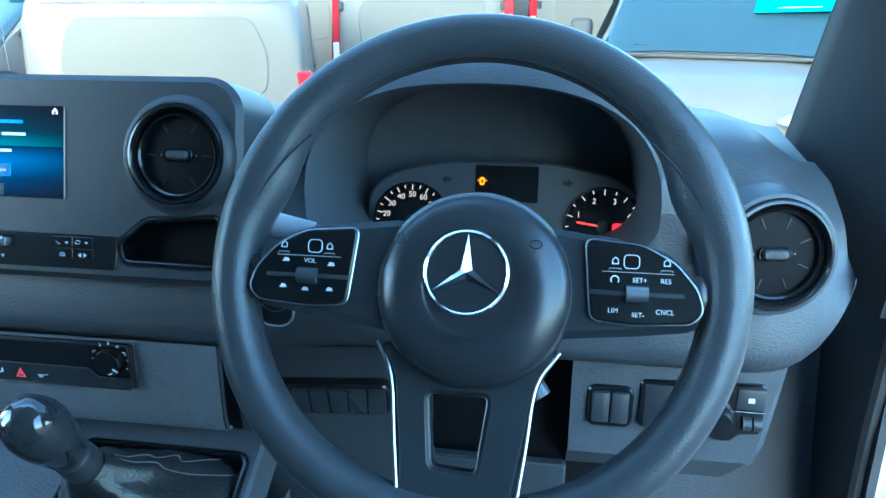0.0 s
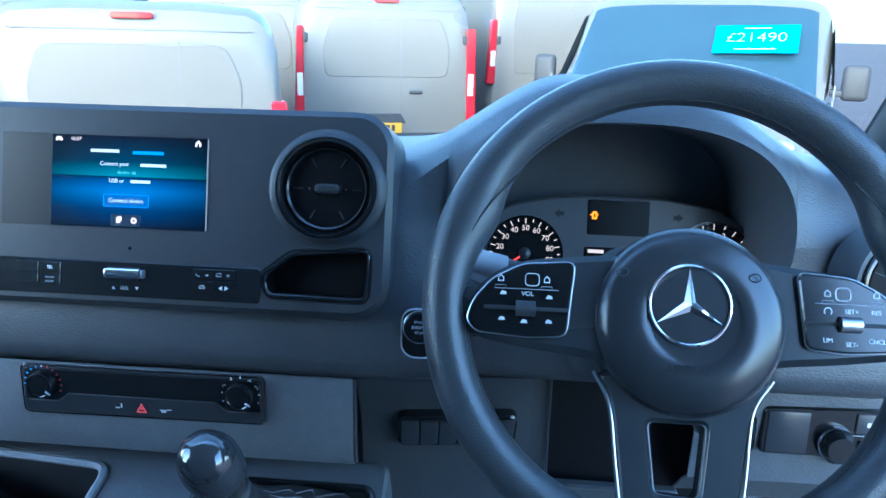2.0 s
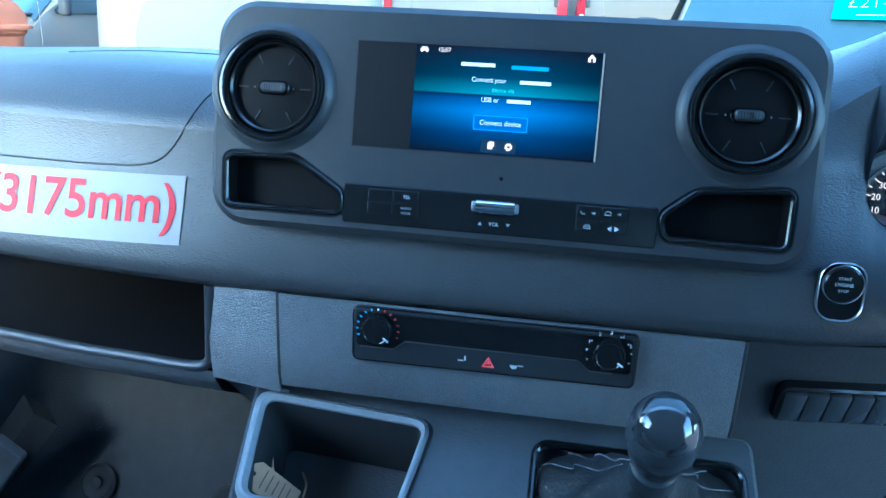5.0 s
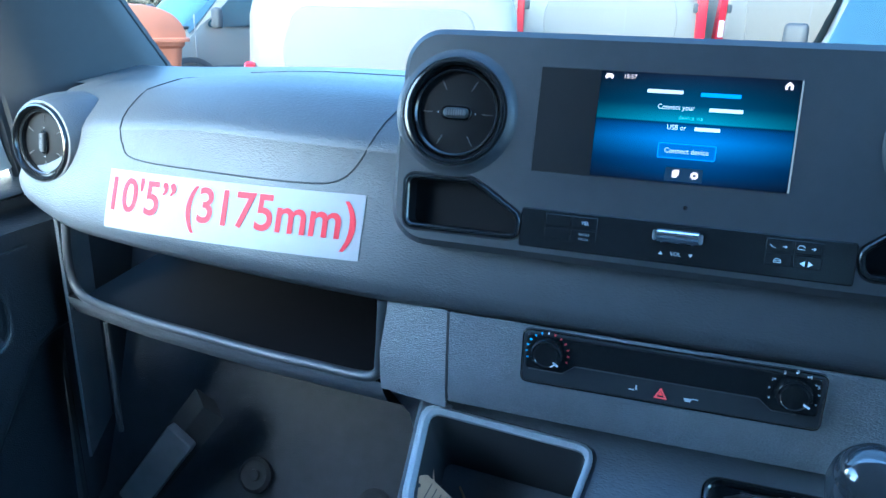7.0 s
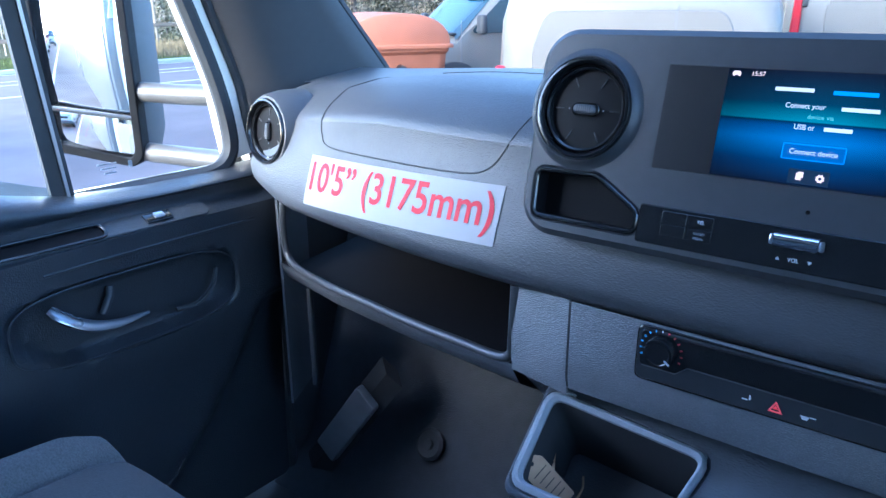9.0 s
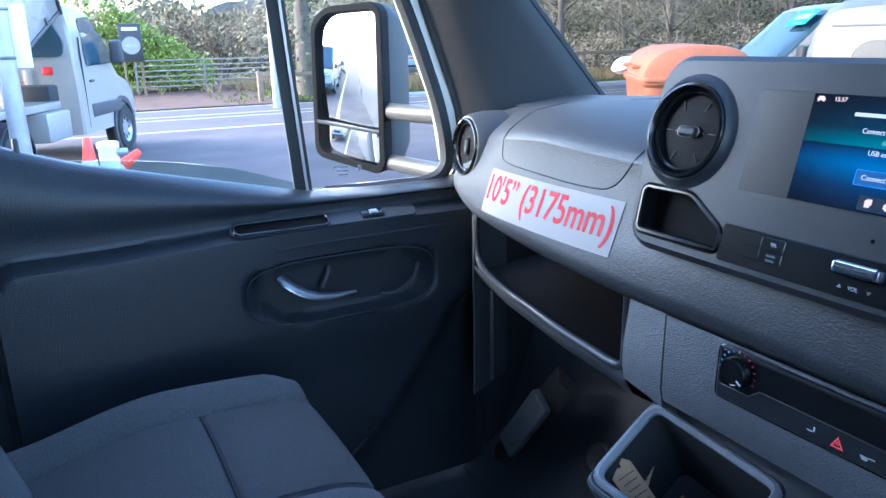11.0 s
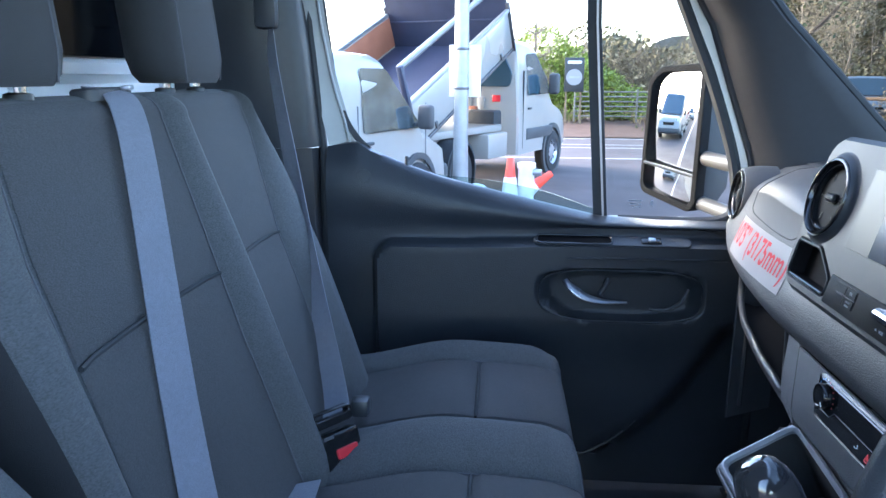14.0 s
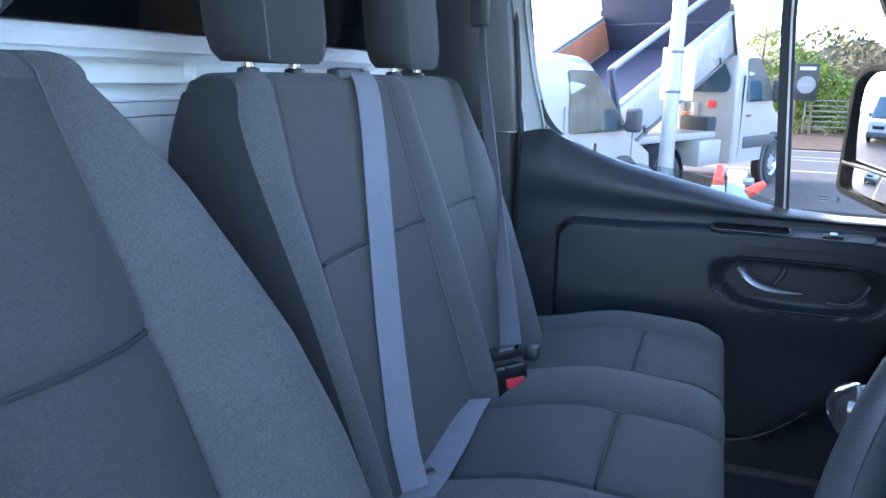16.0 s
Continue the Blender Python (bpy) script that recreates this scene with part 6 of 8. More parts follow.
part("glass_divider", tube([(-0.082, -0.071, 0.0125), (0.080, -0.093, 0.0125)], 0.0045, 8), TRIM, wm, m=WM)
for z0_, z1_ in ((1.415, 1.418), (1.300, 1.300)):
    part("mirror_arm", tube([(-1.76, 0.770, z0_), (-1.65, 0.79, z0_), (-1.52, 0.815, z1_)], 0.022, 14, flat=0.85), material("satin arm plastic", (0.10, 0.095, 0.09), 0.35, vary=0.1), wm, "satin dark mirror arm")
part("arm_post", tube([(-1.545, 0.815, 1.26), (-1.545, 0.812, 1.46)], 0.024, 14), BUMPER, wm)

# ---- open driver's door beyond the wheel ----
ddoor = thing("driver_door", (0.47, 0.80, 0.5), "open white driver door with black seal and hinge", "door", kind="structure")
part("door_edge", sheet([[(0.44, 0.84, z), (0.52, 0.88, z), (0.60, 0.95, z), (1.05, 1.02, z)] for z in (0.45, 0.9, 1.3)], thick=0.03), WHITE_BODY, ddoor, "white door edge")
part("hinge", merge(rbox((0.455, 0.80, 1.02), (0.07, 0.06, 0.05), 0.008), tube([(0.43, 0.80, 0.99), (0.43, 0.80, 1.06)], 0.014, 12)), DARK_METAL, ddoor, "dark metal hinge")
part("cable_boot", tube(spline([(0.42, 0.80, 1.19), (0.46, 0.80, 1.185), (0.51, 0.83, 1.17), (0.54, 0.87, 1.16)], 6), [0.016 + 0.004 * (i % 2) for i in range(19)], 12), RUBBER, ddoor, "ribbed black cable boot")
part("door_lining_edge", rbox((0.55, 0.93, 1.30), (0.20, 0.05, 0.12), 0.015), PANEL, ddoor)

# footwell fittings
tagged(part("seal_strip", tube([(-1.300, 0.757, 1.13), (-1.300, 0.757, 0.955)], 0.0045, 8), PILLAR, None, "thin grey strip hanging below the dash end"), category="trim", kind="structure")
well = thing("footwell_strut", (-1.25, 0.9, 0.66), "dark footwell strut with pale face", "strut")
part("strut", tube([(-1.225, 0.868, 0.955), (-1.31, 0.862, 0.842), (-1.39, 0.86, 0.735), (-1.45, 0.86, 0.66)], 0.034, 4, flat=0.4, up=(0.2, -0.85, 0.45)), RUBBER, well)
part("pale_face", plate(rr(0.052, 0.20, 0.006), (), -0.012, 0.003, 0.002), material("pale grey plastic", (0.18, 0.187, 0.20), 0.38), well, "pale face of the strut", m=frame_at((-1.322, 0.838, 0.825), ex=(0.80, 0.0, -0.60), ey=(0.60, 0.0, 0.80)))
for bx, bz in ((-1.185, 0.796), (-0.965, 0.79)):
    tagged(part("floor_boss", lathe([(0.030, -0.004), (0.030, 0.004), (0.024, 0.008), (0.016, 0.005), (0.010, 0.005), (0.009, 0.010), (0, 0.011)], 28), RUBBER, None, "round black floor fixing boss", m=frame_at((bx, 0.922, bz), ey=(0, 0.5, 0.86))), category="fixing", group="floor fixing bosses")

# ---- seats ----
BX = {"mid": -0.526, "pas": -0.975}


def back_row(cx, half, y_at, z, top=False):
    """One cross-section of a backrest: flat middle, two raised bolsters, rounded sides and back."""
    prof = [(-1.00, -0.10), (-0.99, -0.055), (-0.96, -0.018), (-0.90, 0.004), (-0.82, 0.012), (-0.72, 0.008), (-0.63, -0.008), (-0.57, -0.020), (-0.55, -0.026), (-0.53, -0.022), (-0.3, -0.016), (0, -0.014), (0.3, -0.016), (0.53, -0.022), (0.55, -0.026), (0.57, -0.020), (0.63, -0.008), (0.72, 0.008), (0.82, 0.012), (0.90, 0.004), (0.96, -0.018), (0.99, -0.055), (1.00, -0.10)]
    return [(cx + half * u, y_at + d, z) for u, d in prof]


def backrest(name, parent, cx, edge, z0, z1, y0, y1, bolster, seam_z, panel):
    """A single backrest. edge: half widths by height; panel: half width of the smooth middle."""
    rows = []
    ts = sorted([i / 30 for i in range(31)] + [(v - z0) / (z1 - z0) for v in (seam_z - 0.0032, seam_z, seam_z + 0.0032)])
    n = len(ts) - 1
    for t in ts:
        z = lerp(z0, z1, t)
        y = lerp(y0, y1, t) + 0.012 * math.sin(t * math.pi)
        h = table(z, edge)
        b = bolster * (1.0 - 0.6 * t ** 2)
        row = []
        for u, _y, _z in [(p_[0], p_[1], 0) for p_ in back_row(0, 1, 0, 0)]:
            d = _y if _y < -0.03 else (_y + 0.014) * b - 0.014
            x = u / 0.55 * panel if abs(u) <= 0.55 else math.copysign(lerp(panel, h, (abs(u) - 0.55) / 0.45), u)
            groove = 0.006 * math.exp(-((z - seam_z) / 0.008) ** 2) if abs(u) < 0.55 else 0
            row.append((cx + x, y + d - groove, z))
        rows.append(row)
    top = rows[-1]
    for k in range(1, 7):
        a = k / 6 * math.pi / 2
        rows.append([(cx + (x - cx) * (1 - 0.06 * (1 - math.cos(a))), y - 0.045 * (1 - math.cos(a)), z + 0.024 * math.sin(a)) for x, y, z in top])
    rows.append([(x, y - 0.035, z - 0.004) for x, y, z in rows[-1]])
    ob = part(name, sheet(rows), CLOTH_SIDE, parent, "dark cloth backrest cover", sharp=70)
    prow = [[(r[k][0], r[k][1] + 0.0015, r[k][2]) for k in range(9, 14)] for r in rows[:n + 1] if abs(r[11][2] - seam_z) >= 0.0025]
    for seg in ([q for q in prow if q[0][2] < seam_z], [q for q in prow if q[0][2] > seam_z]):
        part("centre_panel", sheet(seg), CLOTH, ob, "smooth charcoal cloth panel", sharp=70)
    sr = min(rows[:n + 1], key=lambda r: abs(r[11][2] - seam_z))
    part("seam_groove", tube([(sr[k][0], sr[k][1] + 0.003, seam_z) for k in range(9, 14)], 0.0028, 6), VOID, ob, "dark sewn groove")
    for k in (8, 14):
        part("piping", tube([(r[k][0], r[k][1] + 0.004, r[k][2]) for r in rows[:n + 3]], 0.0015, 6), STITCH, ob)
    part("back_shell", sheet([[(r[0][0], r[0][1], r[0][2]), (r[0][0] * 0.97 + cx * 0.03, r[0][1] - 0.02, r[0][2]), (cx, r[11][1] - 0.11, r[11][2]), (r[-1][0] * 0.97 + cx * 0.03, r[-1][1] - 0.02, r[-1][2]), (r[-1][0], r[-1][1], r[-1][2])] for r in rows[:n + 7]]), CLOTH_SIDE, ob, sharp=60)
    return ob


# the double backrest: seams and edges by height, driver side first
EDGE_A = ((0.98, -0.366), (1.31, -0.360), (1.42, -0.355), (1.49, -0.355), (1.53, -0.360), (1.548, -0.368), (1.56, -0.378))
SEAM_A = ((0.98, -0.420), (1.25, -0.421), (1.354, -0.431), (1.45, -0.440), (1.54, -0.466), (1.60, -0.476))
SEAM_B = ((0.98, -0.770), (1.27, -0.765), (1.36, -0.778), (1.48, -0.802), (1.60, -0.828))
SEAM_C = ((0.98, -0.860), (1.21, -0.846), (1.354, -0.856), (1.525, -0.872), (1.60, -0.880))
SEAM_D = ((0.98, -1.035), (1.20, -1.035), (1.356, -1.045), (1.45, -1.085), (1.52, -1.122), (1.60, -1.135))
EDGE_B = ((0.98, -1.185), (1.30, -1.195), (1.45, -1.190), (1.53, -1.172), (1.56, -1.160))
SEAM_Z = 1.356
TOP_CURVE = ((-1.3, 1.62), (-0.48, 1.62), (-0.46, 1.592), (-0.425, 1.587), (-0.390, 1.575), (-0.372, 1.558), (-0.360, 1.536), (-0.349, 1.51), (-0.30, 1.36))


def bench_y(z):
    return 0.018 - 0.3646 * (z - 0.98) + 0.010 * math.sin(math.pi * (z - 0.98) / 0.58)


def bench_back(parent):
    zs = sorted([0.98 + 0.018 * i for i in range(33)] + [SEAM_Z - 0.003, SEAM_Z, SEAM_Z + 0.003])
    rows, marks = [], {}
    for z in zs:
        ea, sa, sb, sc, sd, eb = (table(z, q) for q in (EDGE_A, SEAM_A, SEAM_B, SEAM_C, SEAM_D, EDGE_B))
        y = bench_y(z)
        k = 1 - 0.35 * smooth01((z - 1.25) / 0.3)
        g = 0.006 * math.exp(-((z - SEAM_Z) / 0.007) ** 2)
        yb = min(y - 0.085, -0.285)
        row = [(ea - 0.014, yb), (ea - 0.003, lerp(y, yb, 0.78)), (ea + 0.001, lerp(y, yb, 0.45)), (ea - 0.003, y - 0.024), (ea - 0.012, y - 0.004), (ea - 0.026, y + 0.008 * k)]
        row += [(lerp(ea - 0.026, sa, u), y + h * k) for u, h in ((0.35, 0.010), (0.7, 0.004))]
        row += [(sa + 0.004, y - 0.007), (sa, y - 0.012), (sa - 0.006, y - 0.009)]
        row += [(lerp(sa, sb, u), y - h - g) for u, h in ((0.10, 0.009), (0.3, 0.012), (0.5, 0.013), (0.7, 0.012), (0.9, 0.009))]
        row += [(sb + 0.006, y - 0.009), (sb, y - 0.012), (sb - 0.004, y - 0.006)]
        row += [(lerp(sb, sc, u), y + h * k) for u, h in ((0.22, 0.014), (0.5, 0.022), (0.78, 0.014))]
        row += [(sc + 0.004, y - 0.006), (sc, y - 0.012), (sc - 0.006, y - 0.009)]
        row += [(lerp(sc, sd, u), y - h - g) for u, h in ((0.12, 0.009), (0.5, 0.012), (0.88, 0.009))]
        row += [(sd + 0.006, y - 0.009), (sd, y - 0.012), (sd - 0.004, y - 0.006)]
        row += [(lerp(sd, eb + 0.026, u), y + h * k) for u, h in ((0.3, 0.010), (0.65, 0.018))]
        row += [(eb + 0.026, y + 0.012 * k), (eb + 0.012, y - 0.002), (eb + 0.003, y - 0.02), (eb, y - 0.05), (eb, y - 0.092)]
        rows.append([(x, yy, z) for x, yy in row])
    n = len(rows)
    top = rows[-1]
    mid = (EDGE_A[-1][1] + EDGE_B[-1][1]) / 2
    for k in range(1, 7):
        a = k / 6 * math.pi / 2
        rows.append([(mid + (x - mid) * (1 - 0.07 * (1 - math.cos(a))), max(y - 0.040 * (1 - math.cos(a)), min(y, -0.300)), z + 0.032 * math.sin(a)) for x, y, z in top])
    rows.append([(x, min(y - 0.02, -0.31), z - 0.003) for x, y, z in rows[-1]])
    rows = [[(x, y, min(z, table(x + 1.3 * max(0, -0.265 - y), TOP_CURVE))) for x, y, z in r] for r in rows]
    ob = part("backrest", sheet(rows), CLOTH_SIDE, parent, "dark cloth double backrest with a middle bolster", sharp=70)
    for k0, k1 in ((10, 16), (24, 28)):
        for lo_, hi_ in ((0.9, SEAM_Z - 0.002), (SEAM_Z + 0.002, 9)):
            seg = [[(x, y + 0.0012, z) for x, y, z in r[k0:k1 + 1]] for r in rows[:n + 4] if lo_ < r[0][2] < hi_]
            part("centre_panel", sheet(seg), CLOTH, ob, "smooth charcoal cloth panel", sharp=70)
        sr = min(rows[:n], key=lambda r: abs(r[0][2] - SEAM_Z))
        part("seam_groove", tube([(x, y + 0.003, SEAM_Z) for x, y, z in sr[k0:k1 + 1]], 0.003, 6), VOID, ob, "dark sewn groove")
    # Darker cloth sheet laid over the backrest's driver side.
    part("side_panel", sheet([[(x + 0.0016, y, z) for x, y, z in r[0:5]] for r in rows[:n + 7]]), CLOTH_DARK, ob, "smooth darker side of the backrest", sharp=70)
    for k in (9, 17, 23, 29):
        part("piping", tube([(r[k][0], r[k][1] + 0.003, r[k][2]) for r in rows[:n + 4]], 0.0014, 6), STITCH, ob)
    part("back_shell", sheet([[r[0], (mid, r[0][1] - 0.02, r[0][2]), r[-1]] for r in rows]), CLOTH_SIDE, ob)
    return ob


def headrest(parent, cx, y, z, w=0.205, h=0.20, d=0.085):
    rows = []
    for t, k in ((0, 0.80), (0.06, 0.93), (0.18, 1.0), (0.5, 1.0), (0.82, 0.98), (0.94, 0.92), (1, 0.80)):
        zz = z + h * t
        rows.append([(cx + x * k, y + yy * k - 0.02 * t, zz) for x, yy in rr(w, d, 0.040, n=6)])
    hd = part("headrest", closed_loft(rows), HEAD_CLOTH, parent, "dark cloth headrest on two posts", sharp=60)
    for sx in (-0.055, 0.055):
        part("headrest_post", tube([(cx + sx, y, z - 0.03), (cx + sx, y, z + 0.01)], 0.0085, 10), CHROME, hd)
        part("post_collar", lathe([(0.015, 0), (0.014, 0.006), (0.008, 0.008)], 16), TRIM, hd, m=Matrix.Translation((cx + sx, y, z - 0.014)))
    for sx in (-0.36, 0.36):
        part("headrest_seam", tube([(cx + sx * w * 0.97 * kk, y + d / 2 * kk * 1.06 - 0.02 * t, z + h * t) for t, kk in ((0.02, 0.86), (0.18, 0.93), (0.5, 0.93), (0.82, 0.92), (0.98, 0.85))], 0.0016, 6), STITCH, hd)
    return hd


def cushion(parent, cx, half, y0, y1, z, left_b=True, right_b=True):
    rows = []
    n = 22
    us = [-1.0, -0.985, -0.95, -0.88, -0.78, -0.70, -0.62, -0.585, -0.56, -0.535, -0.4, -0.2, 0, 0.2, 0.4, 0.535, 0.56, 0.585, 0.62, 0.70, 0.78, 0.88, 0.95, 0.985, 1.0]
    ts = sorted([i / n for i in range(n + 1)] + [(v - y0) / (y1 - y0) for v in (0.2175, 0.222, 0.2265) if y0 < v < y1])
    n = len(ts) - 1
    for t in ts:
        y = lerp(y0, y1, t)
        zz = z - 0.035 * (1 - smooth01(t / 0.55)) + 0.012 * math.sin(t * math.pi)
        row = []
        for u in us:
            a = abs(u)
            d = 0.020 * smooth01((a - 0.56) / 0.18) - 0.10 * max(0, (a - 0.86) / 0.14) ** 2.4
            d -= 0.006 * math.exp(-((a - 0.56) / 0.018) ** 2)
            if a < 0.55:
                d += 0.006 * (1 - (a / 0.55) ** 2)
                d -= 0.006 * math.exp(-((y - 0.222) / 0.006) ** 2)
            fr = max(0, (t - 0.86) / 0.14)
            row.append((cx + half * u, y, zz + d * (1 - 0.6 * fr) - 0.022 * fr ** 2))
        rows.append(row)
    edge = rows[-1]
    for dy, dz in ((0.016, -0.012), (0.024, -0.035), (0.022, -0.075), (0.008, -0.12), (-0.01, -0.15)):
        rows.append([(x, y + dy, zz + dz) for x, y, zz in edge])
    cu_ = part("cushion", sheet(rows), CLOTH_SIDE, parent, "dark cloth seat cushion", sharp=70)
    for lo_, hi_ in ((0, 0.2185), (0.2255, 9)):
        seg = [[(r[k][0], r[k][1], r[k][2] + 0.0015) for k in range(9, 16)] for r in rows[:n + 3] if lo_ <= r[0][1] - 0 < hi_ or (lo_ == 0 and r[0][1] < 0)]
        part("centre_panel", sheet(seg), CLOTH, cu_, "smooth charcoal cloth panel", sharp=70)
    part("seam_groove", tube([(cx + half * u, 0.222, rows[0][0][2] * 0 + [r for r in rows if r[0][1] >= 0.215][0][12][2] - 0.006 * (u / 0.55) ** 2 + 0.001) for u in (-0.54, -0.3, 0, 0.3, 0.54)], 0.003, 6), VOID, cu_)
    for s in (0, -1):
        part("cushion_side", sheet([[rows[i][s], (rows[i][s][0], rows[i][s][1], 0.90)] for i in range(len(rows))]), CLOTH_SIDE, cu_)
    for k in (8, 16):
        part("piping", tube([(r[k][0], r[k][1], r[k][2] + 0.003) for r in rows[:n + 4]], 0.0016, 6), STITCH, cu_)
    return cu_


def bench_cushion(parent):
    """The double cushion: two flat panels, a shared ridge between them and a bolster at each side."""
    prof = [(-0.420, -0.100), (-0.424, -0.050), (-0.435, -0.015), (-0.455, 0.008), (-0.485, 0.016), (-0.515, 0.006), (-0.530, -0.004), (-0.535, -0.009), (-0.541, -0.003), (-0.58, 0.002), (-0.66, 0.005), (-0.74, 0.002), (-0.779, -0.003), (-0.785, -0.009), (-0.790, -0.002)]
    prof += [(-0.81, 0.009), (-0.84, 0.019), (-0.87, 0.022), (-0.90, 0.019), (-0.93, 0.009), (-0.950, -0.002), (-0.955, -0.009), (-0.961, -0.003), (-1.0, 0.002), (-1.08, 0.005), (-1.16, 0.002), (-1.199, -0.003), (-1.205, -0.009), (-1.211, -0.002), (-1.23, 0.011), (-1.255, 0.019), (-1.275, 0.008), (-1.288, -0.015), (-1.294, -0.050), (-1.297, -0.100)]
    y0, y1, z = -0.03, 0.360, 1.066
    ts = sorted([i / 22 for i in range(23)] + [(v - y0) / (y1 - y0) for v in (0.2192, 0.222, 0.2248)])
    rows = []
    for t in ts:
        y = lerp(y0, y1, t)
        zz = z - 0.030 * (1 - smooth01(t / 0.55)) + 0.010 * math.sin(t * math.pi)
        fr = max(0, (t - 0.90) / 0.10)
        g = 0.007 * math.exp(-((y - 0.222) / 0.006) ** 2)
        rows.append([(x, y, zz + d * (1 - 0.35 * fr) - 0.008 * fr ** 2 - (g if 8 <= i <= 12 or 22 <= i <= 26 else 0)) for i, (x, d) in enumerate(prof)])
    n, edge = len(rows), rows[-1]
    for dy, dz in ((0.011, -0.005), (0.018, -0.014), (0.022, -0.028), (0.023, -0.060), (0.012, -0.12), (-0.005, -0.16)):
        rows.append([(x, y + dy, zz + dz) for x, y, zz in edge])
    cu_ = part("cushion", sheet(rows), CLOTH_SIDE, parent, "dark cloth double seat cushion with a middle ridge", sharp=70)
    for k0, k1 in ((8, 12), (22, 26)):
        for lo_, hi_ in ((-9, 0.2205), (0.2235, 9)):
            seg = [[(x, y + (0.0012 if j > n else 0), zz + 0.0014) for x, y, zz in r[k0:k1 + 1]] for j, r in enumerate(rows[:n + 4]) if lo_ < r[0][1] < hi_]
            part("centre_panel", sheet(seg), CLOTH, cu_, "smooth charcoal cloth panel", sharp=70)
        sr = min(rows[:n], key=lambda r: abs(r[0][1] - 0.222))
        part("seam_groove", tube([(x, y, zz + 0.0045) for x, y, zz in sr[k0:k1 + 1]], 0.0026, 6), VOID, cu_, "dark sewn groove")
    for k in (7, 13, 21, 27):
        part("piping", tube([(r[k][0], r[k][1], r[k][2] + 0.003) for r in rows[:n + 4]], 0.0013, 6), STITCH, cu_)
    for s in (0, -1):
        part("cushion_side", sheet([[r[s], (r[s][0], r[s][1], 0.90)] for r in rows]), CLOTH_DARK, cu_)
    part("front_edge_seam", tube([(x, y + 0.0225, zz - 0.030) for x, y, zz in edge[2:-2]], 0.0012, 6), STITCH, cu_)


bench = thing("double_passenger_seat", (-0.82, 0.1, 0.66), "charcoal cloth double passenger seat with two headrests", "seat")
bench_back(bench)
bench_cushion(bench)
for key in ("mid", "pas"):
    headrest(bench, BX[key], -0.240, 1.600, w=0.215)
part("seat_base", rbox((-0.83, 0.12, 0.78), (0.90, 0.40, 0.24), 0.03), TRIM, bench, "black seat base")
part("belt_guide", merge(plate(rr(0.10, 0.035, 0.014), [rr(0.055, 0.012, 0.005)], -0.012, 0.004, 0.003)), TRIM, bench, "black belt outlet on the backrest top", m=frame_at((-0.728, -0.232, 1.592), ex=(1, 0, 0), ey=(0, 1, 0.1)))
part("guide_clip", rbox((0, 0, 0), (0.030, 0.012, 0.006), 0.003), SATIN, bench, m=frame_at((-0.753, -0.212, 1.596), ex=(1, 0.3, 0), ey=(0, 1, 0.1)))

dseat = thing("driver_seat", (-0.06, 0.0, 0.66), "charcoal cloth driver seat", "seat")
DRIVER_EDGE = ((1.0, 0.262), (1.13, 0.268), (1.22, 0.272), (1.327, 0.257), (1.406, 0.228), (1.485, 0.197), (1.536, 0.164), (1.573, 0.134), (1.60, 0.10))
backrest("backrest", dseat, -0.062, DRIVER_EDGE, 1.0, 1.578, 0.046, -0.222, 2.8, 1.356, 0.100)
cushion(dseat, -0.062, 0.25, 0.02, 0.20, 1.0)
headrest(dseat, -0.062, -0.275, 1.63)
part("seat_base", rbox((-0.062, -0.02, 0.78), (0.42, 0.36, 0.24), 0.03), TRIM, dseat)

# ---- belts ----
mb = thing("middle_seat_belt", (-0.62, 0.0, 1.03), "grey webbing belt hanging down the middle seat", "seat belt")
path = spline([(-0.728, -0.236, 1.597), (-0.716, -0.204, 1.588), (-0.697, -0.182, 1.560), (-0.662, -0.156, 1.500), (-0.605, -0.119, 1.400), (-0.561, -0.090, 1.320), (-0.531, -0.069, 1.260), (-0.495, -0.042, 1.190), (-0.466, -0.016, 1.120), (-0.452, 0.006, 1.068)], 8)
part("webbing", ribbon(path, 0.042, (0.75, -0.45, 0.05)), WEBBING, mb, "pale grey webbing")
lap = spline([(-0.445, 0.010, 1.062), (-0.50, 0.010, 1.062), (-0.60, 0.004, 1.062), (-0.68, -0.002, 1.068), (-0.745, -0.006, 1.068)], 7)
part("lap_webbing", ribbon(lap, 0.046, (-0.2, 1, 0.15)), WEBBING, mb, "lap strap across the cushion")
part("stop_button", lathe([(0.009, 0), (0.008, 0.003), (0, 0.004)], 18), TRIM, mb, "black belt stop button", m=frame_at((-0.493, 0.008, 1.070), ex=(1, 0, 0), ey=(0, 0.9, 0.3)))
pb = thing("passenger_seat_belt", (-1.42, -0.2, 1.0), "grey webbing belt from door post to red-button buckle", "seat belt")
path = spline([(-1.44, -0.250, 2.0), (-1.43, -0.239, 1.773), (-1.375, -0.213, 1.620), (-1.225, -0.144, 1.455), (-1.075, -0.072, 1.275), (-0.990, -0.024, 1.150), (-0.930, 0.000, 1.100), (-0.880, 0.010, 1.098)], 9)
acr = [Vector((lerp(0.9, 0.0, i / 60), lerp(0.45, 0.95, i / 60), 0.15)) for i in range(len(path))]
part("webbing", ribbon(path, 0.042, acr), WEBBING, pb, "grey webbing, twisted near the post")
BK_ = frame_at((-0.848, 0.014, 1.088), ex=(-0.75, 0.6, 0), ey=(0, -0.45, 1)) @ Matrix.Scale(1.2, 4)
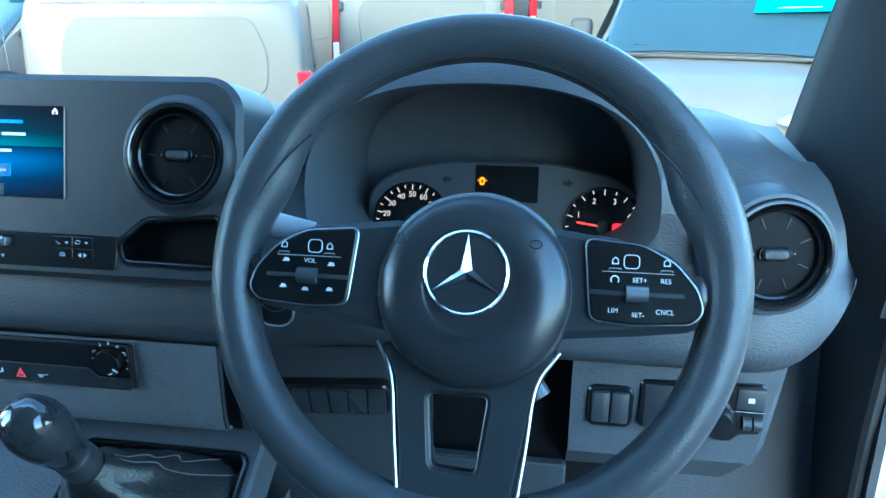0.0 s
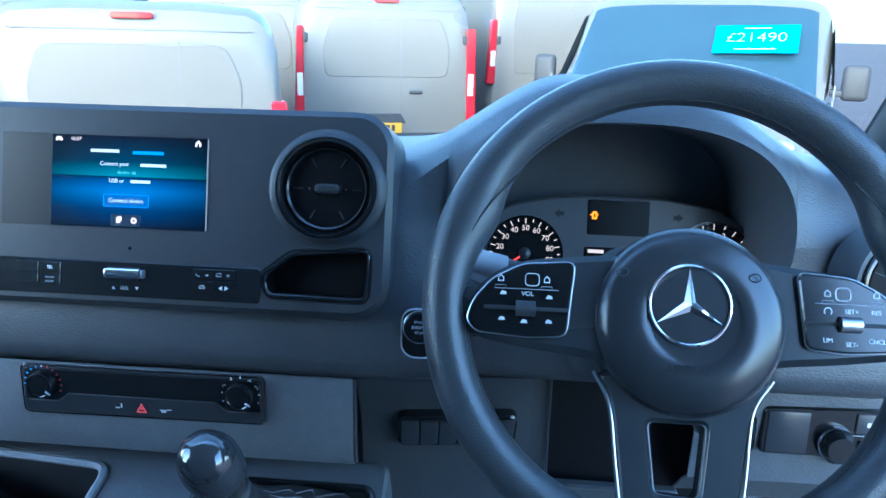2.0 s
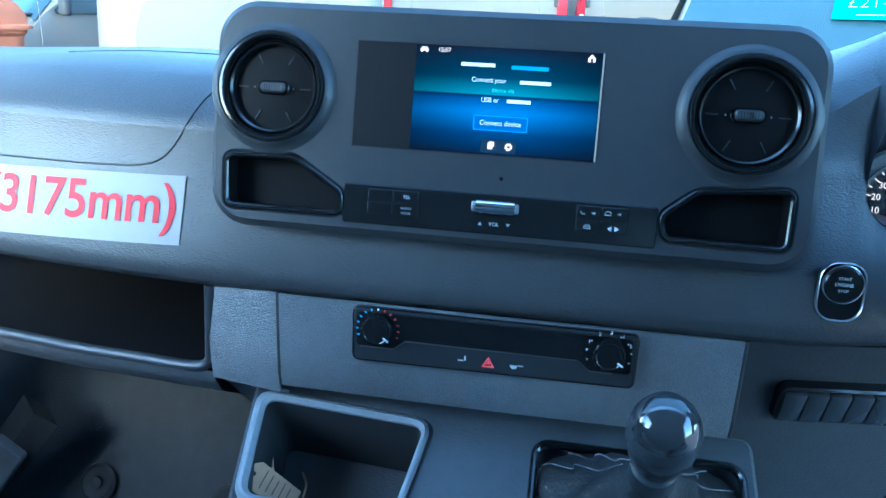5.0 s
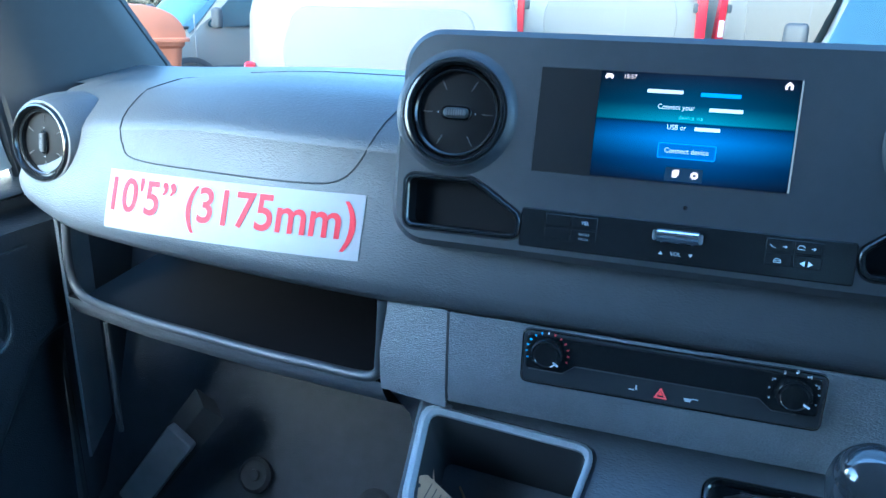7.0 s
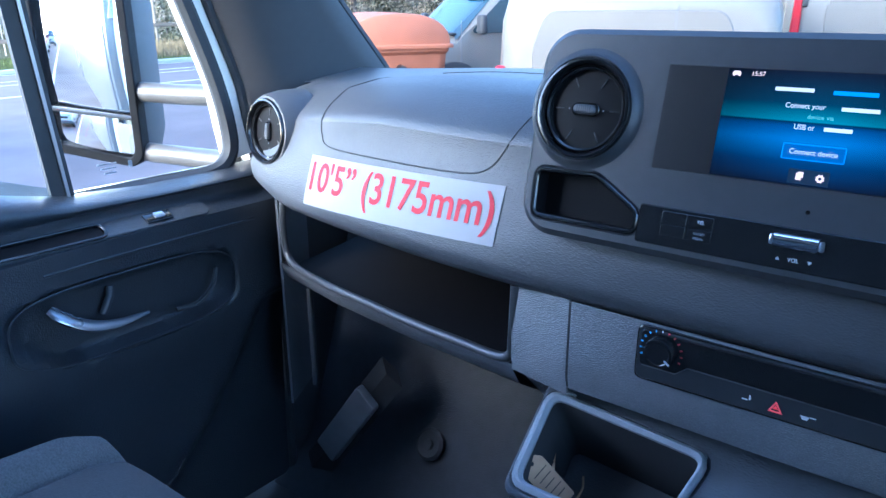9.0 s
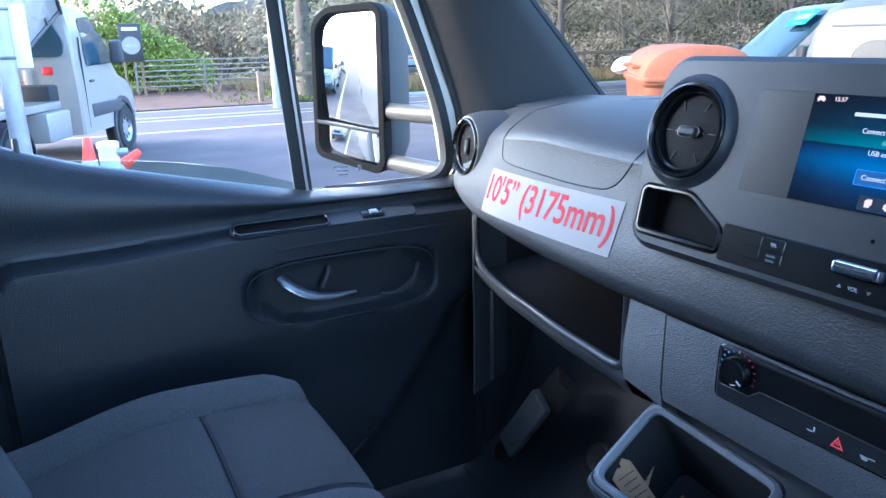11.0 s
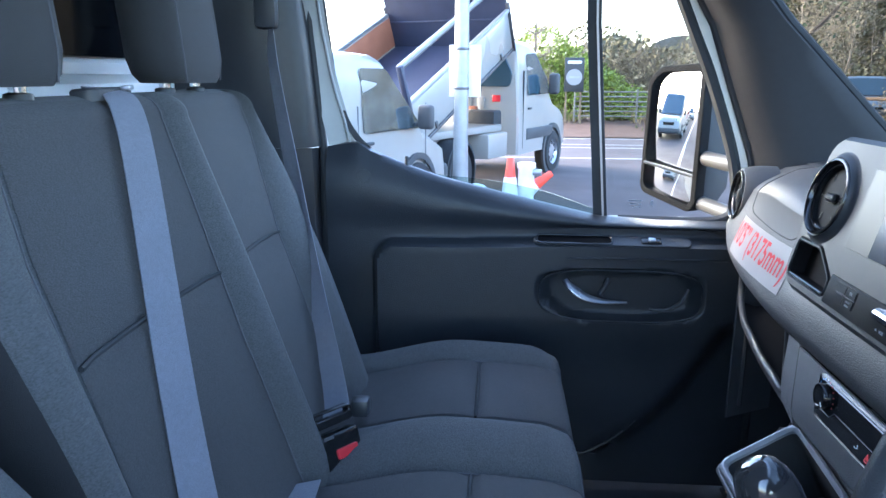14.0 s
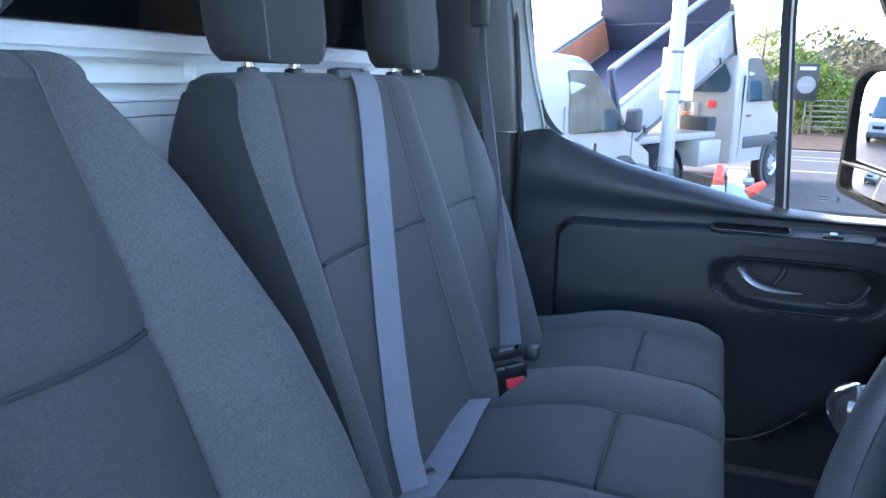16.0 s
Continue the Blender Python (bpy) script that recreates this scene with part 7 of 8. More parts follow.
part("tongue", plate(rr(0.062, 0.020, 0.006), [rr(0.05, 0.006, 0.002, 0, 0.004)], -0.006, 0.006, 0.002), GLOSS, pb, "black belt tongue", m=BK_ @ pose(0.0, 0.022, 0.0))
bk = part("buckle", rbox((0, -0.02, 0), (0.060, 0.050, 0.026), 0.006), GLOSS, pb, "black buckle with red button", m=BK_)
part("release_button", rbox((0.004, -0.022, 0.0135), (0.032, 0.013, 0.006), 0.002), RED_PLASTIC, bk, "red release button", m=BK_)
part("buckle_mark", rbox((-0.018, 0.001, 0.0132), (0.014, 0.004, 0.001), 0), SATIN, bk, m=BK_)
part("second_buckle", rbox((-0.975, 0.03, 1.075), (0.03, 0.03, 0.03), 0.006), TRIM, pb)
dl = thing("post_belt_anchor", (-1.42, -0.27, 1.70), "black upper belt anchor on the door post", "belt anchor")
part("anchor_cover", rbox((-1.405, -0.235, 1.755), (0.03, 0.05, 0.10), 0.012), TRIM, dl)

# ---- ground, road, verge ----
def strip(name, x0, x1, y0, y1, z, mat, label, category, nx=2, ny=2):
    rows = [[(lerp(x0, x1, i / nx), lerp(y0, y1, j / ny), z) for i in range(nx + 1)] for j in range(ny + 1)]
    return tagged(part(name, sheet(rows), mat, None, label), category=category, kind="structure")


strip("ground", -900, 900, -900, 900, 0.0, TARMAC, "worn grey tarmac of a van sales yard", "ground")
strip("road", -20.2, -14.6, -300, 300, 0.004, ROAD, "grey public road", "road")
strip("verge", -60, -20.2, -200, 300, 0.02, SOIL, "brown leaf-strewn verge", "ground")
for x, w_ in ((-15.0, 0.12), (-17.3, 0.10), (-18.1, 0.10), (-19.9, 0.12)):
    strip("road_line", x - w_ / 2, x + w_ / 2, -120, 120, 0.009, MARK, "white painted road line", "road marking")
strip("yard_line", -2.62, -2.50, -40, -3, 0.005, MARK, "white painted yard line", "road marking")
strip("track", -30, -20.2, 1.5, 6.5, 0.03, material("muddy gateway track", (0.105, 0.068, 0.05), 0.9, vary=0.3, grain=2, bump=0.5, bump_scale=20, spec=0.08), "muddy gateway track", "path")
tagged(part("kerb", rbox((-20.2, 40, 0.05), (0.14, 66, 0.12), 0.02), material("grey kerb stone", (0.3, 0.29, 0.28), 0.8, vary=0.15), None, "grey kerb stone along the verge"), category="kerb", kind="structure")


# ---- vans ----
def ring(y, top, half, low):
    s = [(-1.0, low), (-1.0, lerp(low, min(1.05, top - 0.30), 0.5)), (-0.995, min(1.05, top - 0.30)), (-0.97, lerp(min(1.05, top - 0.30), top, 0.62)), (-0.925, top - 0.12), (-0.87, top - 0.055), (-0.78, top - 0.016), (-0.45, top + 0.006)]
    pts = [(half * u, y, z) for u, z in s]
    return pts + [(-x, y_, z) for x, y_, z in pts[::-1]]


def wheel_parts(parent, m, r=0.34, w_=0.22):
    t = part("wheel", lathe([(r * 0.62, -w_ / 2), (r * 0.95, -w_ / 2), (r, -w_ / 2 + 0.03), (r, w_ / 2 - 0.03), (r * 0.95, w_ / 2), (r * 0.62, w_ / 2)], 28), TYRE, parent, "black tyre", m=m)
    part("wheel_trim", lathe([(0, w_ / 2 - 0.03), (r * 0.2, w_ / 2 - 0.02), (r * 0.55, w_ / 2 - 0.05), (r * 0.64, w_ / 2 - 0.005)], 28), RIM, t, "silver wheel trim", m=m)
    for k in range(8):
        part("trim_slot", rbox((r * 0.42, 0, w_ / 2 - 0.028), (r * 0.16, 0.035, 0.01), 0.004), VOID, t, m=m @ pose(0, 0, 0, 0, 0, 45 * k))
    return t


def van(label, at, heading, L=4.9, W=1.9, H=1.95, nose=0.95, paint=WHITE_BODY, rear="", front=False, side=False, bonnet=1.18, group="parked white vans", seam=0.0, mirrors=True, hinges=True, glass=CAR_GLASS):
    """A panel van: lofted body, glass, lamps, bumpers and wheels. heading: degrees from straight ahead, to the left."""
    v = thing("van", (at[0], at[1], 0), label, "van", group)
    m = Matrix.Translation((at[0], at[1], 0)) @ pose(0, 0, 0, 0, 0, heading)
    yb = L / 2 - nose                      # windscreen base
    ya = yb - 0.95 * (H - bonnet) * 1.05   # windscreen top
    hw = W / 2
    st = [(-L / 2, H - 0.24, 0.90), (-L / 2 + 0.015, H - 0.14, 0.955), (-L / 2 + 0.05, H - 0.06, 0.985), (-L / 2 + 0.14, H - 0.012, 1.0), (-L / 2 + 0.4, H, 1.0), (ya - 0.5, H + 0.005, 1.0), (ya - 0.12, H - 0.01, 0.995), (ya, H - 0.05, 0.985)]
    for k in range(1, 6):
        t = k / 6
        st.append((lerp(ya, yb, t), lerp(H - 0.05, bonnet + 0.02, t ** 0.96), lerp(0.985, 0.965, t)))
    st += [(yb, bonnet, 0.96), (lerp(yb, L / 2, 0.45), bonnet - 0.07, 0.95), (lerp(yb, L / 2, 0.78), bonnet - 0.17, 0.92), (L / 2 - 0.07, bonnet - 0.32, 0.88), (L / 2 - 0.015, bonnet - 0.48, 0.83), (L / 2, 0.60, 0.80)]
    body = part("body", closed_loft([ring(y, top, hw * k, 0.34) for y, top, k in st]), paint, v, "glossy white van body", m=m, sharp=32)
    part("sill", rbox((0, 0, 0.36), (W * 0.97, L * 0.94, 0.18), 0.04), BUMPER, v, "dark lower sill", m=m)
    # windscreen
    rows = []
    for k in range(9):
        t = lerp(0.05, 0.98, k / 8)
        y, z, h = lerp(ya, yb, t), lerp(H - 0.05, bonnet + 0.02, t ** 0.96), hw * lerp(0.83, 0.90, t)
        row = []
        for u in (-1, -0.95, -0.85, -0.7, -0.45, 0, 0.45, 0.7, 0.85, 0.95, 1):
            drop = table(h * abs(u) / (hw * 0.975), ((0, 0.006), (0.45, 0.006), (0.78, -0.016), (0.87, -0.055), (0.925, -0.12)))
            row.append((h * u, y + 0.012, z + 0.012 + drop))
        rows.append(row)
    wsc = part("windscreen", sheet(rows, thick=0.006), CAR_GLASS, v, "dark reflecting windscreen", m=m)
    part("cowl", rbox((0, yb + 0.02, bonnet + 0.018), (W * 0.86, 0.10, 0.03), 0.012), BUMPER, v, m=m)
    for s in (-1, 1):
        part("wiper", tube([(s * 0.1, yb - 0.02, bonnet + 0.055), (s * 0.1 + 0.55, yb - 0.06, bonnet + 0.085)], 0.009, 6), RUBBER, wsc, m=m)
    # front doors: glass, joint, handle, mirror
    for s in (-1, 1):
        zb_, zt_ = bonnet + 0.02, H - 0.16
        yr = ya - 0.55
        win = [(yr, zb_), (yr, zt_), (ya - 0.06, zt_), (yb - 0.22, zb_ + 0.05), (yb - 0.24, zb_)]
        bm = bmesh.new()
        rim_v = []
        for y, z in rounded([(y, z) for y, z in win], 0.05):
            t = (z - 1.05) / (H - 1.05)
            rim_v.append(bm.verts.new((s * (hw * table(t, ((0, 0.995), (0.62, 0.97), (0.87, 0.925), (1, 0.88))) + 0.014), y, z)))
        bm.faces.new(rim_v)
        bmesh.ops.solidify(bm, geom=bm.faces[:], thickness=0.01)
        part("door_glass", bm, glass, v, "dark side glass", m=m)
        for yy in (yr - 0.08, yb - 0.05):
            part("door_joint", rbox((s * hw * 0.993, yy, 0.85), (0.012, 0.010, 0.95), 0), JOINT, v, m=m)
        part("door_handle", rbox((s * (hw * 0.99 + 0.012), yr + 0.10, bonnet - 0.08), (0.03, 0.16, 0.035), 0.012), BUMPER, v, "dark door handle", m=m)
        if mirrors:
            mr = part("door_mirror", rbox((s * (hw + 0.13), yb - 0.30, bonnet + 0.14), (0.18, 0.10, 0.26), 0.04, 3), BUMPER, v, "dark door mirror", m=m)
            part("mirror_stalk", rbox((s * (hw + 0.03), yb - 0.29, bonnet + 0.06), (0.12, 0.05, 0.05), 0.015), BUMPER, mr, m=m)
        part("rub_strip", rbox((s * (hw + 0.002), -0.1, 0.62), (0.03, L * 0.52, 0.10), 0.012), BUMPER, v, m=m)
        for yy in (L / 2 - 0.95, -L / 2 + 0.85):
            wheel_parts(v, m @ Matrix.Translation((s * (hw - 0.09), yy, 0.34)) @ pose(0, 0, 0, 0, 90 * s, 0))
            part("wheel_arch", lathe([(0.36, -0.02), (0.43, -0.02), (0.43, 0.008), (0.36, 0.008)], 28), BUMPER, v, m=m @ Matrix.Translation((s * (hw + 0.001), yy, 0.36)) @ pose(0, 0, 0, 0, 90 * s, 0))
    # rear: doors, lamps, plate, bumper
    yr = -L / 2
    part("rear_bumper", rbox((0, yr - 0.03, 0.50), (W * 0.96, 0.16, 0.20), 0.05, 3), BUMPER if rear != "white" else paint, v, "rear bumper", m=m)
    RM = m @ frame_at((0, yr, 0), ex=(1, 0, 0), ey=(0, 0, 1))
    top = H - 0.22
    part("rear_door_joint", rbox((seam, (0.62 + top) / 2, 0.003), (0.010, top - 0.62, 0.012), 0), JOINT, v, m=RM)
    part("rear_door_joint", rbox((0, top + 0.055, -0.02), (W * 0.80, 0.010, 0.03), 0), JOINT, v, m=RM)
    zl = 1.16 if H > 1.9 else 1.03
    panel = rounded([(-hw * 0.70, zl), (hw * 0.70, zl), (hw * 0.73, lerp(zl, top, 0.5)), (hw * 0.62, top - 0.02), (-hw * 0.62, top - 0.02), (-hw * 0.73, lerp(zl, top, 0.5))], 0.09, 6)
    part("blank_window_panel", plate(panel, (), -0.01, 0.008, 0.016), paint, v, "pressed blank window panel", m=RM)
    part("rear_handle", rbox((seam + 0.16, 1.02, 0.012), (0.14, 0.035, 0.03), 0.012), BUMPER, v, "dark rear door handle", m=RM)
    part("plate_recess", plate(rounded([(-0.36, 0.70), (0.30, 0.70), (0.24, 0.80), (-0.30, 0.80)], 0.02), (), -0.01, 0.02, 0.012), BUMPER, v, m=RM @ pose(-0.1, 0, 0))
    np_ = part("number_plate", rbox((-0.1, 0.655, 0.022), (0.50, 0.105, 0.008), 0.004), PLATE, v, "yellow number plate", m=RM)
    for k in range(7):
        part("plate_bar", rbox((-0.27 + 0.055 * k, 0.655, 0.027), (0.035, 0.06, 0.002), 0), SIGN, np_, m=RM)
    for s in (-1, 1):
        lo_, hi_ = (0.72, 1.66) if rear == "tall" else (1.03, 1.18) if rear == "small" else (1.05, 1.78) if rear == "high" else (0.95, 1.45)
        lamp_ = part("tail_lamp", plate(rounded([(s * hw * 0.985 - 0.05, lo_), (s * hw * 0.985 + 0.05, lo_), (s * hw * 0.97 + 0.045, hi_), (s * hw * 0.95 - 0.035, hi_)], 0.02), (), -0.10, 0.018, 0.012), LIGHT_RED, v, "red tail lamp", m=RM)
        part("lamp_lens", plate(rounded([(s * hw * 0.97 - 0.03, lerp(lo_, hi_, 0.28)), (s * hw * 0.97 + 0.03, lerp(lo_, hi_, 0.28)), (s * hw * 0.97 + 0.03, lerp(lo_, hi_, 0.52)), (s * hw * 0.97 - 0.03, lerp(lo_, hi_, 0.52))], 0.01), (), 0, 0.021, 0.004), CONE_WHITE, lamp_, "clear lens", m=RM)
        if hinges:
            part("door_hinge", rbox((s * hw * 0.90, 1.55, 0.0), (0.05, 0.09, 0.03), 0.01), BUMPER, v, m=RM)
    part("brake_lamp", plate(rr(0.24, 0.035, 0.015, 0, H - 0.085), (), -0.06, 0.0, 0.004), LIGHT_RED, v, "high red brake lamp", m=RM)
    # front: lamps, grille, bumper
    FM = m @ frame_at((0, L / 2, 0), ex=(-1, 0, 0), ey=(0, 0, 1))
    part("grille", plate(rounded([(-0.42, bonnet - 0.52), (0.42, bonnet - 0.52), (0.46, bonnet - 0.36), (-0.46, bonnet - 0.36)], 0.04), (), -0.05, 0.012, 0.01), GLOSS, v, "dark grille", m=FM)
    part("front_bumper", rbox((0, 0.46, -0.08), (W * 0.90, 0.26, 0.22), 0.07, 3), BUMPER, v, "dark front bumper", m=FM)
    for s in (-1, 1):
        hl = part("headlamp", closed_loft([[(s * (hw * 0.86 - 0.21 + a * 0.15), L / 2 - 0.10 - 0.16 * max(0, a + 0.3) + dy, bonnet - 0.25 + 0.025 * a + b * (0.055 + 0.02 * a) + dz) for a, b in [(math.cos(q), math.sin(q)) for q in [2 * math.pi * i / 16 for i in range(16)]]] for dy, dz in ((-0.06, 0), (0.06, 0.0), (0.095, 0.0))]), LAMP, v, "clear headlamp", m=m)
        part("lamp_bulb", lathe([(0.055, -0.03), (0.06, 0.0), (0.045, 0.01), (0, 0.0)], 18), CHROME, hl, m=FM @ pose(-s * (hw * 0.86 - 0.20), bonnet - 0.25, -0.045))
    return v, m


van("small white panel van with blank rear doors, parked", (-3.10, 6.44), 18, L=4.4, W=1.72, H=1.765, rear="small", seam=0.25, bonnet=1.1, mirrors=False, hinges=False, paint=DIM_WHITE_BODY)
van("white medium panel van with tall red lamps, parked", (-2.20, 10.03), 18, L=5.0, W=1.82, H=2.0, rear="tall", seam=0.14, mirrors=False, paint=DIM_WHITE_BODY)
van("white high-roof van with red lamps, parked beyond others", (-0.35, 11.86), 18, L=5.6, W=1.95, H=2.7, rear="high", bonnet=1.25, mirrors=False, paint=DIM_WHITE_BODY)
van("pale white van parked in the row", (-4.15, 10.9), 18, L=5.0, W=1.9, H=2.05, rear="tall", mirrors=False, paint=DIM_WHITE_BODY)
van("pale white van parked far behind in the row", (-2.4, 18.0), 18, L=5.2, W=1.95, H=2.5, rear="tall", bonnet=1.25, mirrors=False, paint=DIM_WHITE_BODY)
_, pvm = van("white van facing the cab, cyan price card in windscreen", (1.62, 7.15), 159.5, L=4.9, W=2.08, H=1.955, nose=1.0, front=True, bonnet=1.195, paint=DIM_WHITE_BODY)
_, dvm = van("white van with dark windscreen parked beyond the bin", (-6.95, 10.1), 151, L=4.9, W=1.92, H=1.93, nose=1.0, front=True, bonnet=1.14, paint=DIM_WHITE_BODY)
van("white van parked beside the pole, side glass showing", (-7.07, -2.02), 68, L=4.6, W=1.9, H=1.84, nose=0.72, side=True, bonnet=1.04, glass=SIDE_GLASS)
van("white van with dark grille seen in the mirror", (-4.0, -12.6), 0, L=5.2, W=1.95, H=2.5, front=True, bonnet=1.25)
van("white medium van seen in the mirror", (-4.3, -20.0), 0, front=True)
van("white medium van far back in the mirror", (-4.6, -27.5), 0, front=True)
van("white van at the far end of the yard", (-4.0, -35.0), 0, front=True)
# price cards inside the windscreens
def price_card(m, figures):
    pc = tagged(part("price_card", plate(rr(0.60, 0.30, 0.01), (), -0.002, 0.002, 0.0006), CYAN_CARD, None, "cyan price card with white figures in windscreen", m=m @ pose(0, 0, 0.055)), category="price card", group="price cards")
    if figures:
        words("card_figures", figures, 0.145, m @ pose(0, 0.01, 0.059), LABEL, pc, depth=0.002)
    else:
        part("card_bar", rbox((0, 0.01, 0.0585), (0.44, 0.10, 0.002), 0), LABEL, pc, m=m)
    for yy, w_ in ((0.115, 0.20), (-0.11, 0.30)):
        part("card_bar", rbox((0, yy, 0.0585), (w_, 0.018, 0.002), 0), LABEL, pc, m=m)


price_card(pvm @ frame_at((-0.46, 1.04, 1.585), ex=(-1, 0, 0.03), ey=(0, -0.74, 0.67)), "\u00a321490")
price_card(dvm @ frame_at((-0.46, 0.86, 1.72), ex=(-1, 0, 0.03), ey=(0, -0.74, 0.67)), "")

# ---- own body behind the cab ----
ob = thing("own_load_body", (XC, -2.6, 0.6), "white side of the own vehicle behind the cab", "vehicle body", kind="structure")
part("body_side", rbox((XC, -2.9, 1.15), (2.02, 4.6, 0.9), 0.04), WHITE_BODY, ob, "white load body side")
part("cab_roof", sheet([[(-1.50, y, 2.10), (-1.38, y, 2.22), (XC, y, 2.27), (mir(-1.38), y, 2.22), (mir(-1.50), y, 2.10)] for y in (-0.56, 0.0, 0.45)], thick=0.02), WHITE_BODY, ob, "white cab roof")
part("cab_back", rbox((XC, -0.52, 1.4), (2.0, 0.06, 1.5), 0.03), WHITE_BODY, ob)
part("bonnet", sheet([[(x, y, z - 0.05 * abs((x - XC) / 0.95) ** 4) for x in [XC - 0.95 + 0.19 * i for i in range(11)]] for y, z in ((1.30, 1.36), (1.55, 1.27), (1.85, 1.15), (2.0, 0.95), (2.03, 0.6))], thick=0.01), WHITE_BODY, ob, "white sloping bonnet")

# ---- tipper truck ----
tr_ = thing("tipper_truck", (-10.0, -1.17, 0), "white tipper truck with raised navy high-sided bed", "truck")
TM = Matrix.Translation((-9.96, -1.17, 0)) @ pose(0, 0, 0, 0, 0, 66.5)       # local y ahead, rear axle at 0
cabst = [(2.0, 1.98, 0.97), (2.03, 2.10, 1.0), (2.2, 2.16, 1.0), (2.7, 2.16, 1.0), (2.9, 2.08, 0.99), (3.2, 1.78, 0.98), (3.5, 1.46, 0.97), (3.7, 1.27, 0.96), (4.1, 1.16, 0.95), (4.4, 1.02, 0.92), (4.5, 0.8, 0.86), (4.52, 0.55, 0.82)]
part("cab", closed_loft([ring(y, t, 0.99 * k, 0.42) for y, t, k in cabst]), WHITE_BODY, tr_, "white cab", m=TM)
part("rear_cab_glass", plate(rounded([(-0.62, 1.46), (0.62, 1.46), (0.66, 1.66), (0.50, 1.95), (-0.50, 1.95), (-0.66, 1.66)], 0.07), (), -0.02, 0.012, 0.008), CAR_GLASS, tr_, "dark rear cab window", m=TM @ frame_at((0.22, 1.988, 0), ex=(1, 0, 0), ey=(0, 0.0, 1)))
part("headrest", rbox((0.35, 2.25, 1.60), (0.24, 0.1, 0.3), 0.04), CLOTH, tr_, m=TM)
for k in range(4):
    part("cab_back_rib", rbox((-0.3 + 0.22 * k, 1.99, 1.18), (0.12, 0.03, 0.24), 0.012), WHITE_BODY, tr_, m=TM)
part("cab_mark", rbox((0.62, 1.985, 1.28), (0.13, 0.012, 0.10), 0.002), RED_PLASTIC, tr_, "small red square", m=TM)
win = rounded([(2.35, 1.32), (2.35, 1.95), (2.78, 1.98), (3.25, 1.55), (3.32, 1.34)], 0.06)
bm = bmesh.new()
bm.faces.new([bm.verts.new((0.99 * table((z - 1.05) / 1.1, ((0, 0.995), (0.62, 0.97), (0.87, 0.925))) + 0.016, y, z)) for y, z in win])
bmesh.ops.solidify(bm, geom=bm.faces[:], thickness=0.01)
part("door_glass", bm, CAR_GLASS, tr_, "dark side glass", m=TM)
part("door_mirror", rbox((1.16, 3.10, 1.50), (0.18, 0.12, 0.34), 0.05, 3), BUMPER, tr_, "dark door mirror", m=TM)
part("door_handle", rbox((1.0, 2.45, 1.12), (0.03, 0.14, 0.035), 0.012), BUMPER, tr_, m=TM)
part("rub_strip", rbox((0.985, 2.95, 0.72), (0.04, 1.2, 0.18), 0.02), BUMPER, tr_, "dark lower door strip", m=TM)
part("door_joint", rbox((0.982, 2.20, 1.1), (0.02, 0.012, 1.2), 0), VOID, tr_, m=TM)
part("chassis", rbox((0, 0.6, 0.66), (0.86, 4.2, 0.20), 0.02), DARK_METAL, tr_, "dark chassis rails", m=TM)
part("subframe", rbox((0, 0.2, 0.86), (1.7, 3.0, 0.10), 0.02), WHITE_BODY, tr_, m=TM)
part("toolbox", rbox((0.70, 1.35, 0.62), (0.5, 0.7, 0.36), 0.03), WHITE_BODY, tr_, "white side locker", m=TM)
part("tank", rbox((0.55, 1.72, 0.98), (0.45, 0.30, 0.26), 0.04), VOID, tr_, m=TM)
part("beacon", rbox((0.35, 1.72, 1.14), (0.12, 0.08, 0.05), 0.01), ORANGE, tr_, m=TM)
for s in (-1, 1):
    for yy in (0, 3.6):
        wheel_parts(tr_, TM @ Matrix.Translation((s * 0.90, yy, 0.35)) @ pose(0, 0, 0, 0, 90 * s, 0), 0.35)
    part("mudguard", lathe([(0.40, -0.14), (0.43, -0.14), (0.43, 0.14), (0.40, 0.14)], 28), VOID, tr_, m=TM @ Matrix.Translation((s * 0.88, 0, 0.37)) @ pose(0, 0, 0, 0, 90 * s, 0))
    part("front_arch", lathe([(0.38, -0.02), (0.46, -0.02), (0.46, 0.02), (0.38, 0.02)], 28), BUMPER, tr_, m=TM @ Matrix.Translation((s * 0.975, 3.6, 0.38)) @ pose(0, 0, 0, 0, 90 * s, 0))
BM = TM @ Matrix.Translation((0, -1.15, 0.80)) @ pose(0, 0, 0, 23.7, 0, 0)     # bed, hinged at the rear
bed = part("bed_floor", rbox((0, 1.54, 0), (1.96, 3.06, 0.08), 0.02), NAVY, tr_, "navy tipper bed", m=BM)
